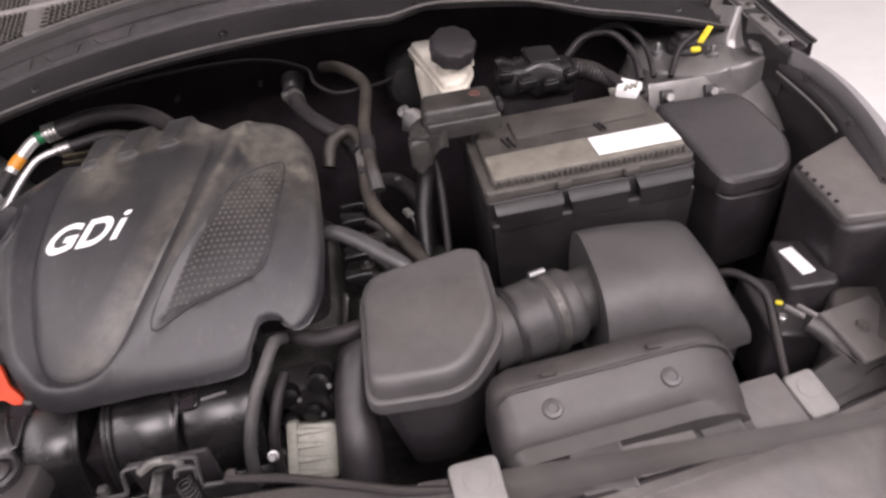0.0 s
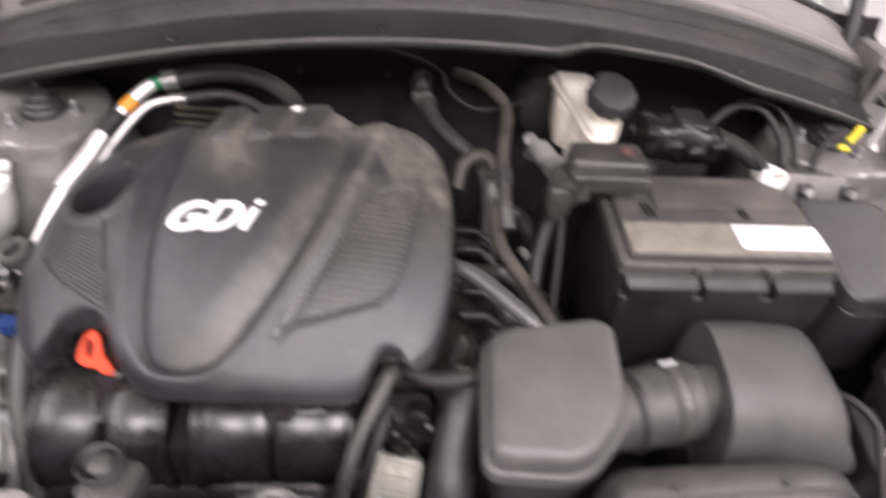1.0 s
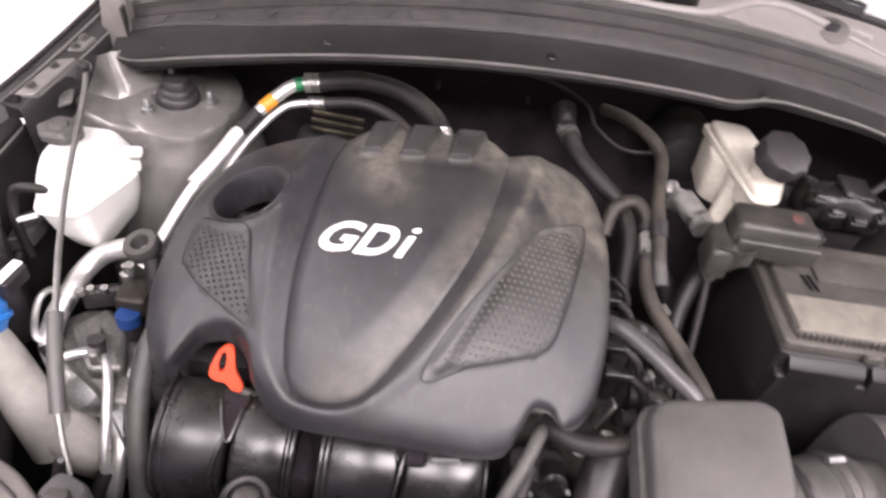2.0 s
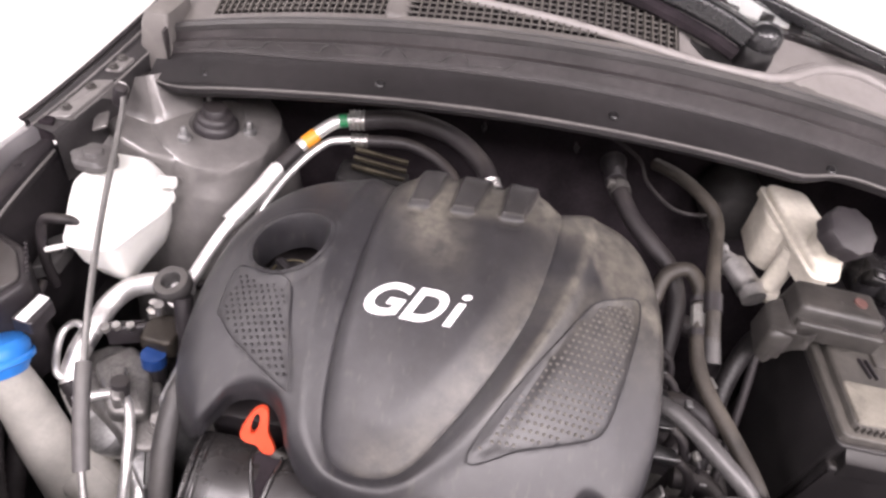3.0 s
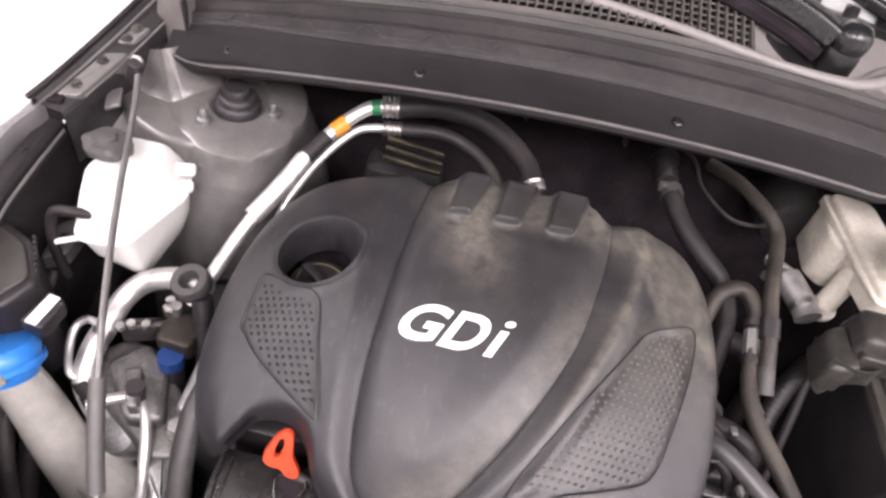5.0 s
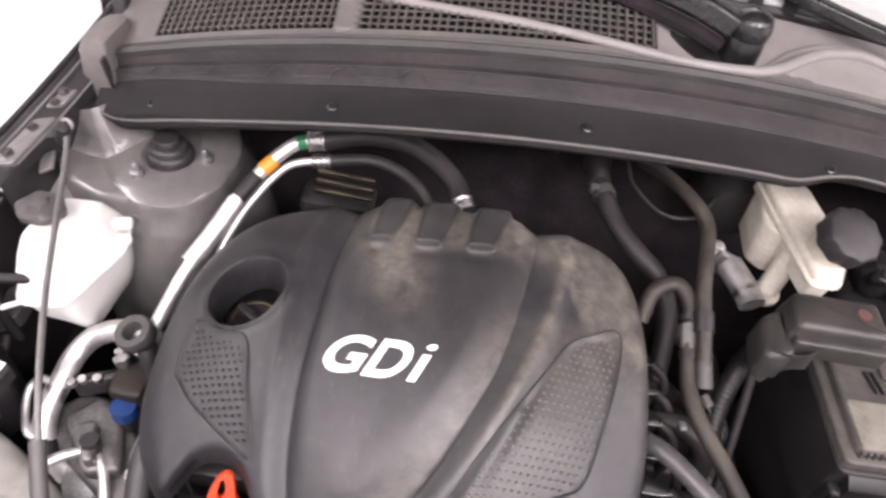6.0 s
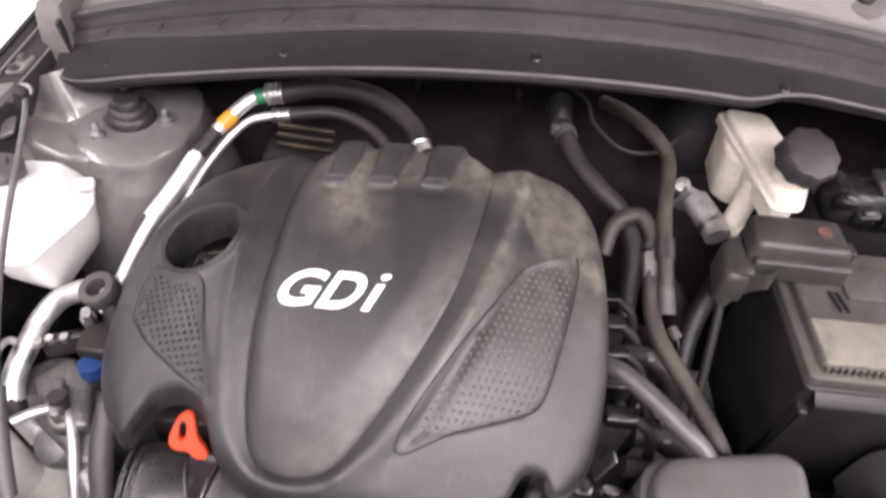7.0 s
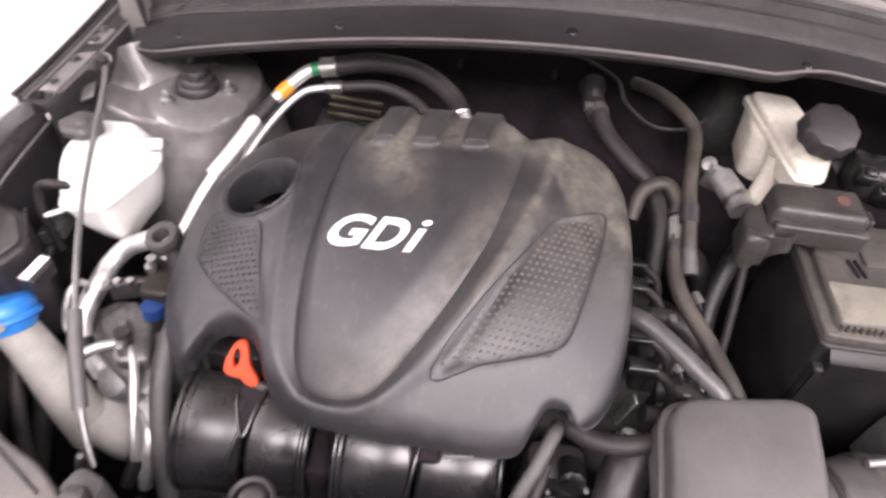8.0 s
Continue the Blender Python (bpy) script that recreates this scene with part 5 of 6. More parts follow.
# ---- pipes on the tank side ----
def ac_pipes():
    t = thing("refrigerant_pipe", (-0.45, 0.30, 0.80), "bare aluminium refrigerant pipe with rubber hose", "pipe")
    part("pipe", tube([(-.365, .381, .985), (-.392, .372, .980), (-.425, .342, .957), (-.455, .295, .930), (-.490, .220, .888), (-.516, .165, .842), (-.53, .14, .82)], 0.0085, 16), M_ALU, t)
    part("sleeve", tube([(-.448, .305, .936), (-.468, .262, .914), (-.486, .228, .897)], 0.0115, 16), M_ALU, t)
    part("lower_pipe", tube([(-.515, .155, .828), (-.548, .166, .828), (-.590, .162, .812), (-.611, .142, .797), (-.617, .107, .787), (-.622, .072, .772), (-.618, .045, .75), (-.60, .03, .70)], 0.0135, 18), M_ALU, t)
    part("dark_sleeve", tube([(-.430, .336, .953), (-.447, .308, .938)], 0.0098, 14), M_RUBBER, t, "black heat-shrink sleeve")
    part("orange_tag", tube([(-.412, .3545, .967), (-.424, .342, .958)], 0.0096, 16), M_ORANGE, t, "orange tape")
    part("green_tag", tube([(-.386, .3755, .982), (-.376, .378, .984)], 0.0096, 16), M_GREEN, t, "green tape")
    part("ferrule", tube([(-.374, .3785, .985), (-.363, .381, .986), (-.352, .383, .987)], lambda k: 0.0132 + 0.0011 * math.sin(k * 25), 18, 10), M_STEEL, t, "crimped ferrule")
    part("hose", tube([(-.356, .382, .987), (-.30, .40, .99), (-.235, .395, .985), (-.185, .355, .975), (-.170, .315, .965)], 0.0132, 18), M_RUBBER, t, "thick black rubber hose")
    part("hose_ferrule", tube([(-.1745, .325, .9735), (-.171, .318, .9705), (-.168, .312, .968)], lambda k: 0.0142 + 0.0009 * math.sin(k * 19), 18, 8), M_STEEL, t, "crimped ferrule")
    t2 = thing("refrigerant_line", (-0.42, 0.30, 0.80), "thin aluminium refrigerant line with rubber hose", "pipe")
    part("pipe", tube([(-.365, .373, .958), (-.40, .360, .952), (-.435, .318, .925), (-.455, .27, .90), (-.462, .24, .875)], 0.0055, 14), M_ALU, t2)
    part("ferrule", tube([(-.368, .372, .958), (-.356, .374, .959), (-.345, .376, .960)], lambda k: 0.0092 + 0.0008 * math.sin(k * 25), 16, 10), M_STEEL, t2, "crimped ferrule")
    part("hose", tube([(-.348, .375, .960), (-.29, .385, .962), (-.24, .368, .955), (-.205, .325, .945), (-.195, .29, .93)], 0.0082, 16), M_RUBBER, t2, "black rubber hose")


def lifting_eye():
    t = thing("pipe_bracket", (-0.52, 0.14, 0.80), "black ring bracket clamping the aluminium pipe", "bracket")
    m = Matrix.Translation((-.529, .147, .853)) @ pose(0, 0, 0, 12, -10, 0)
    bm = lathe([(0.0100, -0.012), (0.0205, -0.012), (0.0225, -0.008), (0.0225, 0.004), (0.0205, 0.008), (0.0120, 0.008), (0.0100, 0.005), (0.0100, -0.012)], m, 30, caps=(False, False))
    bmesh.ops.remove_doubles(bm, verts=bm.verts, dist=1e-6)
    part("ring", bm, M_HOSE_GREY, t)
    part("stay", tube([(-.512, .136, .846), (-.505, .12, .815), (-.498, .10, .76)], 0.012, 12), M_BLACK, t)
    part("bolt", tube([(-.534, .118, .830), (-.533, .116, .848)], 0.006, 10), M_STEEL, t)


def prop_rod():
    t = thing("prop_rod", (-0.48, -0.16, 0.82), "thin grey bonnet prop rod with a foam grip", "prop rod")
    way = [(-.664, .335, .985), (-.653, .312, .968), (-.588, .115, .943), (-.546, -.011, .898), (-.517, -.092, .840), (-.494, -.135, .800)]
    part("rod", tube(way, 0.0036, 10, 8), M_ROD, t)
    path = smooth_path(way, 8)
    part("grip", tube([path[k] for k in (24, 26, 28, 30, 32)], 0.0080, 16, 4), M_BOX, t, "grey foam grip")
    part("holder", block((-.668, .338, .972), (.016, .016, .034), 0.004, pose(0, 0, 0, 10, 20, 0)), M_BLACK, t, "black rod clip")
    part("eyelet", lathe([(0.0050, 0.0), (0.0095, 0.0), (0.0095, 0.006), (0.0050, 0.006), (0.0050, 0.0)], Matrix.Translation((-.680, .366, .962)) @ pose(0, 0, 0, 50, 10, 0), 18, caps=(False, False)), M_BAY, t, "grey eyelet")


ac_pipes()
lifting_eye()
prop_rod()


# ---- hoses on the battery side of the engine ----
def hoses():
    def hose(name, pts, r, m, label):
        t = thing(name, pts[-1], label, "hose")
        part("hose", tube(pts, r, 16), m, t)
        return t
    hose("heater_hose", [(.006, .410, .965), (.013, .372, .963), (.028, .338, .955), (.055, .306, .945), (.080, .285, .932), (.10, .25, .90), (.10, .2, .84)], 0.0125, M_RUBBER, "black rubber heater hose from the firewall")
    a = hose("coolant_hose", [(.052, .215, .93), (.062, .240, .955), (.088, .250, .963), (.103, .228, .957), (.104, .194, .943), (.101, .150, .925), (.108, .110, .915), (.138, .05, .903), (.160, .0, .890), (.170, -.02, .86)], 0.0096, M_HOSE_BROWN, "dusty brown grey coolant hose with a pale clip")
    part("clip", tube([(.1035, .206, .948), (.104, .180, .936)], 0.0112, 8), M_CLIP, a, "pale plastic hose clip")
    part("band", tube([(.1035, .216, .9525), (.1035, .209, .9495)], 0.0125, 14), M_BLACK, a)
    part("lower_band", tube([(.104, .177, .9345), (.1035, .170, .9315)], 0.0125, 14), M_BLACK, a)
    for y, z in ((.200, .945), (.184, .938)):
        part("stub", lathe([(0.0065, 0), (0.0065, 0.008), (0.0045, 0.010)], Matrix.Translation((.110, y, z)) @ pose(0, 0, 0, 20, 60, 0), 14), M_STEEL, a, "bright hose clamp ear")
    a = hose("vacuum_hose", [(.060, .440, .985), (.085, .395, 1.000), (.112, .346, 1.003), (.124, .318, .994), (.118, .270, .982), (.113, .235, .974), (.1125, .185, .956), (.114, .158, .940)], 0.0088, M_HOSE_BROWN, "dusty brown vacuum hose")
    part("clip", tube([(.1127, .212, .966), (.1125, .190, .957)], 0.0112, 12), M_BLACK, a)
    part("nozzle", tube([(.1135, .163, .943), (.116, .138, .926)], lambda k: lerp(0.0090, 0.0100, k), 14), M_HOSE_GREY, a, "grey capped hose nozzle")
    hose("water_pipe", [(.03, .08, .915), (.062, .052, .930), (.105, .010, .925), (.136, -.020, .910), (.146, -.05, .865)], 0.0100, M_PIPE, "smooth grey water pipe")


hoses()


# ---- wiper and windscreen ----
def glass_foot(x):
    return lerp(0.262, 0.182, sstep(0.0, 0.10, x))


M_WIPER = mat("wiper_paint", (0.014, 0.014, 0.015), 0.22, 0.0, vary=0.2, scale=20, bump=0.2)


def wiper():
    t = thing("windscreen_wiper", (0.11, 0.44, 1.16), "black windscreen wiper arm with a rounded pivot cap", "wiper")
    p = Vector((0.104, 0.430, 1.184))
    part("pivot", lathe([(0.022, -0.040), (0.0225, -0.012), (0.021, -0.002), (0.018, 0.004)], Matrix.Translation(p + Vector((0.003, 0, 0))), 24), M_PLUG_SHADE, t, "black pivot post")
    part("boot", lathe([(0.030, -0.040), (0.029, -0.036), (0.022, -0.031)], Matrix.Translation(p + Vector((0.003, 0, 0))), 24), M_BLACK, t, "black rubber pivot boot")
    part("cap", lathe([(0.0205, -0.004), (0.0218, 0.004), (0.0215, 0.012), (0.0185, 0.019), (0.0125, 0.024), (0.005, 0.026)], Matrix.Translation(p + Vector((0.004, 0.0, 0.004))), 24), M_WIPER, t, "glossy black pivot cap")
    way = [p + Vector((-.012, 0.003, 0.008)), p + Vector((-0.05, 0.018, 0.018)), p + Vector((-0.115, 0.040, 0.028)), p + Vector((-0.156, 0.052, 0.032)), p + Vector((-0.25, 0.085, 0.042)), p + Vector((-0.42, 0.140, 0.05))]

    def bar(points, wide, high, name, material, label=""):
        line = smooth_path(points, 6)
        loops = []
        for k, q in enumerate(line):
            d = (line[min(k + 1, len(line) - 1)] - line[max(k - 1, 0)]).normalized()
            side = d.cross(Vector((0, 0, 1))).normalized()
            up = side.cross(d)
            ring = rounded([(-wide, -high), (wide, -high), (wide * 0.8, high), (-wide * 0.8, high)], min(wide, high) * 0.5, 4)
            loops.append([q + side * r.x + up * r.y for r in ring])
        part(name, rings(bmesh.new(), loops), material, t, label)
    bar(way[:4], 0.0155, 0.0130, "arm", M_WIPER)
    bar(way[3:], 0.0135, 0.0110, "outer_arm", M_WIPER)
    part("collar", block(way[3] + Vector((0.001, 0, 0)), (0.003, 0.026, 0.024), 0.001, pose(0, 0, 0, 0, 6, -16)), M_ROD, t, "pale worn edge of the arm joint")
    part("blade", tube([q + Vector((-0.012, -0.015, -0.020)) for q in way], 0.009, 8, 6), M_FELT_SHADE, t, "black wiper blade")
    t = thing("windscreen_wiper", (0.20, 0.52, 1.18), "black wiper blade lying across the foot of the windscreen", "wiper")
    rubber = [(0.030, .500, 1.186), (0.09, .503, 1.184), (0.15, .503, 1.182), (0.212, .498, 1.179)]
    bar(rubber, 0.0040, 0.0035, "rubber", M_PLUG_SHADE)
    bar([(.02, .588, 1.222), (.09, .562, 1.208), (.16, .528, 1.200), (.25, .474, 1.193), (.34, .432, 1.186)], 0.0105, 0.0080, "beam", M_WIPER)
    for k, x in enumerate((0.082, 0.130, 0.172)):
        part("yoke", block((x + .004, .512 - .001 * k, 1.187), (.018, .030, .006), 0.002, pose(0, 0, 0, 18, 0, -20)), M_PLUG_SHADE, t)


def windscreen():
    def f(u, v):
        x = lerp(-0.66, 0.74, u)
        b = top_at(x, glass_foot(x))
        return (x, b.y + 0.55 * v, b.z + 0.006 + 0.34 * v)
    ob = part("windscreen", sheet(f, 30, 12, thick=0.004), M_GLASS, None, "clear windscreen glass behind the cowl", category="windscreen")
    part("bottom_seal", tube([top_at(x, glass_foot(x)) + Vector((0, -0.003, 0.004)) for x in (-0.66, -0.4, -0.1, 0.04, 0.1, 0.14, 0.18, 0.24, 0.32, 0.5, 0.74)], 0.006, 8), M_RUBBER, ob, "black rubber seal")


# White sheet added behind the glass to stand in for its bright reflection.
def sunshade():
    def f(u, v):
        x = lerp(-0.60, 0.68, u)
        b = top_at(x, glass_foot(x))
        return (x, b.y + 0.012 + 0.5 * v, b.z + 0.006 + 0.31 * v)
    part("sunshade", sheet(f, 24, 8, thick=0.004), M_WALL, None, "plain white sheet added behind the windscreen for its bright reflection", category="sunshade")


wiper()
windscreen()
sunshade()


# ---- things round the coolant tank ----
def clutter_left():
    t = thing("radiator_hose", (-0.45, -0.10, 0.66), "thick black radiator hose", "hose")
    part("hose", tube([(-.462, .045, .845), (-.470, .012, .828), (-.468, -.03, .80), (-.458, -.075, .755), (-.445, -.12, .69)], 0.0125, 16), M_HOSE_GREY, t)

    t = thing("engine_mount", (-0.55, 0.06, 0.60), "cast metal engine mount with a dark blue sensor", "engine mount")
    part("body", slab([(-.602, .070), (-.570, .105), (-.536, .085), (-.512, .018), (-.556, .010)], 0.60, lambda x, y: .772 + .10 * (y - .06), 0.012, 0.008), M_MOUNT, t)
    part("arm", slab([(-.640, .075), (-.598, .112), (-.556, .108), (-.505, .055), (-.486, -.010), (-.515, -.018), (-.590, .030)], 0.60, lambda x, y: .752 + .12 * (y - .04), 0.014, 0.008), M_MOUNT, t)
    part("web", slab([(-.575, .060), (-.556, .066), (-.540, .020), (-.552, .016)], 0.74, .786, 0.006, 0.004), M_MOUNT, t)
    part("arm", slab([(-.598, .098), (-.545, .118), (-.538, .135), (-.600, .112)], 0.770, .800, 0.005, 0.004), M_BLACK, t)
    part("bracket", slab([(-.556, .095), (-.512, .088), (-.506, .122), (-.530, .142), (-.558, .128)], 0.782, lambda x, y: .806 + .2 * (x + .53), 0.010, 0.005), M_BRONZE, t, "tarnished bracket plate")
    part("sensor", tube([(-.534, .078, .60), (-.533, .080, .70), (-.532, .083, .778)], 0.0135, 18), M_BLACK, t, "black sensor body")
    part("blue_band", tube([(-.532, .0825, .776), (-.532, .0845, .792)], 0.0148, 20), M_NAVY, t, "dark blue sensor cap")
    part("stud", tube([(-.553, .138, .79), (-.554, .141, .818)], 0.0055, 10), M_STEEL, t)
    part("nut", tube([(-.553, .138, .795), (-.5535, .139, .806)], 0.010, 6), M_STEEL, t)
    for x, y in ((-.586, .106), (-.570, .110), (-.596, .100)):
        part("bolt", tube([(x, y, .798), (x, y - .001, .806)], 0.0055, 6), M_STEEL, t)
    part("lower_bolt", tube([(-.500, .020, .748), (-.500, .018, .766)], 0.009, 6), M_STEEL, t)
    part("boss", tube([(-.500, .020, .70), (-.500, .020, .75)], 0.015, 14), M_MOUNT, t)
    part("rib", slab([(-.515, .02), (-.478, -.02), (-.485, -.06), (-.53, -.01)], 0.66, .742, 0.01, 0.005), M_CAST, t)

    t = thing("service_line", (-0.55, 0.0, 0.66), "thin aluminium service line with a black cap", "pipe")
    part("line", tube([(-.596, .014, .770), (-.576, .027, .772), (-.556, .036, .768), (-.538, .026, .766), (-.526, .0, .756), (-.517, -.034, .735), (-.512, -.066, .70), (-.51, -.08, .66)], 0.0062, 12), M_ALU, t)
    part("cap", tube([(-.552, .036, .770), (-.5515, .040, .791)], 0.0105, 16), M_BLACK, t, "black screw cap")
    part("stem", tube([(-.552, .034, .755), (-.552, .036, .772)], 0.0085, 12), M_STEEL, t)
    part("end_sleeve", tube([(-.511, -.072, .685), (-.518, -.095, .66)], 0.009, 12), M_RUBBER, t)

    t = thing("compressor", (-0.55, -0.0, 0.60), "bright aluminium compressor body", "compressor")
    m = Matrix.Translation((-.560, .030, .700)) @ pose(0, 0, 0, 38, -12, -25)
    part("housing", lathe([(0.034, -0.09), (0.034, 0.012), (0.032, 0.022), (0.028, 0.030), (0.016, 0.034), (0.006, 0.035)], m, 30), M_CAST, t)
    part("band", lathe([(0.0345, -0.012), (0.0365, -0.008), (0.0365, 0.002), (0.0345, 0.006)], m, 30, caps=(False, False)), M_BODY_ALU, t)
    part("outlet", tube([(-.520, -.020, .700), (-.503, -.040, .702), (-.50, -.065, .68), (-.505, -.085, .64)], 0.0095, 14), M_ALU, t)

    t = thing("refrigerant_tee", (-0.63, 0.07, 0.74), "small aluminium loop beside the refrigerant pipe", "pipe")
    part("loop", tube([(-.620, .098, .790), (-.636, .104, .793), (-.648, .094, .786), (-.645, .070, .776), (-.634, .048, .768), (-.622, .045, .762)], 0.0048, 12), M_ALU, t)
    part("collar", tube([(-.6175, .100, .786), (-.620, .085, .779)], 0.0130, 16), M_STEEL, t, "crimped collar")
    part("end_boot", tube([(-.622, .048, .758), (-.605, .035, .735)], 0.013, 14), M_RUBBER, t)

    t = thing("lamp_housing", (-0.73, 0.14, 0.70), "black headlight housing with a blank label", "headlight")
    part("housing", slab([(-.745, .152), (-.690, .130), (-.662, .086), (-.682, .046), (-.745, .020)], 0.72, lambda x, y: .880 + .1 * (y - .10), 0.010, 0.006), M_BLACK, t)
    part("housing_lid", slab([(-.742, .142), (-.696, .122), (-.671, .086), (-.688, .054), (-.742, .032)], 0.87, lambda x, y: .885 + .1 * (y - .10), 0.008, 0.003), M_DUCT, t)
    for k in range(7):
        part("tooth", block((-.692 + .0042 * k, .133 - .0066 * k, .884), (.004, .004, .006), 0.001, pose(0, 0, 0, 0, 0, -58)), M_BLACK, t)
    part("label_rest", slab([(-.666, .046), (-.640, .043), (-.635, .080), (-.657, .089)], 0.842, .8605, 0.005, 0.003), M_BLACK, t)
    part("label_strip", block((-.6495, .064, .8620), (.0125, .038, .0016), 0.0005, pose(0, 0, 0, 0, 0, -8)), M_WHITE, t, "blank white label strip")
    part("stay", slab([(-.722, .205), (-.704, .226), (-.690, .205), (-.690, .165), (-.714, .150)], .80, .821, 0.006, 0.003), M_PIPE, t)
    part("eyelet", lathe([(0.005, 0.0), (0.010, 0.0), (0.010, 0.005), (0.005, 0.005)], Matrix.Translation((-.702, .186, .821)), 18, caps=(False, False)), M_BOX, t)

    t = thing("lamp_corner_panel", (-0.54, -0.19, 0.80), "grey plastic panel at the headlight's corner", "panel")
    part("panel", slab([(-.66, -.085), (-.566, -.140), (-.515, -.162), (-.468, -.196), (-.475, -.275), (-.64, -.20)], 0.80, lambda x, y: .858 + .12 * (x + .5), 0.012, 0.005), M_NOSE, t)
    part("groove", tube([(-.60, -.130, .8485), (-.56, -.155, .8535), (-.50, -.19, .8605)], 0.0016, 6), M_BLACK, t)

    t = thing("rod_pivot", (-0.47, -0.20, 0.83), "grey plastic pivot block of the prop rod", "bracket")
    part("body", block((-.470, -.175, .822), (.040, .035, .06), 0.008, pose(0, 0, 0, 0, 0, -20)), M_BOX, t)
    part("prong", tube([(-.500, -.150, .79), (-.492, -.142, .835), (-.480, -.150, .86)], lambda k: lerp(0.008, 0.003, k), 10), M_BLACK, t, "black moulded prong")
    part("knob", block((-.462, -.190, .862), (.024, .020, .028), 0.007), M_DUCT, t)

    t = thing("radiator_filler", (-0.295, -0.185, 0.84), "grey radiator filler with a raised cap", "radiator filler")
    part("seat", block((-.287, -.190, .872), (.052, .046, .034), 0.006, pose(0, 0, 0, 0, 0, -8)), M_DUCT, t)
    m = Matrix.Translation((-.296, -.180, .888))
    part("rim", lathe([(0.016, 0), (0.0205, 0.002), (0.0215, 0.011), (0.0190, 0.014), (0.016, 0.011), (0.016, 0.004)], m, 28), M_BLACK, t)
    part("cap", lathe([(0.012, 0.0), (0.012, 0.011), (0.009, 0.014), (0.004, 0.015)], m, 22), M_DUCT, t)
    t = thing("rubber_stop", (-0.37, -0.215, 0.86), "pale grey rubber bonnet stop", "rubber stop")
    part("pad", block((-.368, -.215, .880), (.040, .030, .030), 0.010), M_PALE, t)

    # dark harness and hoses low in the corner
    for pts, r in (([(-.70, .02, .74), (-.66, -.06, .70), (-.60, -.13, .70), (-.54, -.17, .74)], 0.010), ([(-.69, .06, .70), (-.67, -.02, .66), (-.62, -.12, .66), (-.56, -.19, .70)], 0.013),
                   ([(-.60, .19, .79), (-.53, .195, .80), (-.47, .21, .81), (-.42, .23, .80)], 0.007), ([(-.70, .15, .80), (-.69, .06, .77), (-.685, -.02, .72)], 0.006), ([(-.48, -.13, .70), (-.40, -.16, .71), (-.34, -.175, .70), (-.27, -.19, .66)], 0.009)):
        t = thing("cable_conduit", pts[-1], "black ribbed cable conduit", "cable", group="conduits in the bay")
        part("conduit", tube(pts, lambda k, r=r: r * (1 + (0.06 if r < 0.0135 else 0.0) * math.sin(k * 160)), 12, 22), M_RUBBER, t)


M_BRONZE = mat("tarnished_steel", (0.034, 0.029, 0.024), 0.45, 0.6, vary=0.3, scale=40, bump=0.3)
M_PALE = mat("pale_rubber", (0.175, 0.168, 0.162), 0.6, vary=0.1, bump=0.2)
clutter_left()


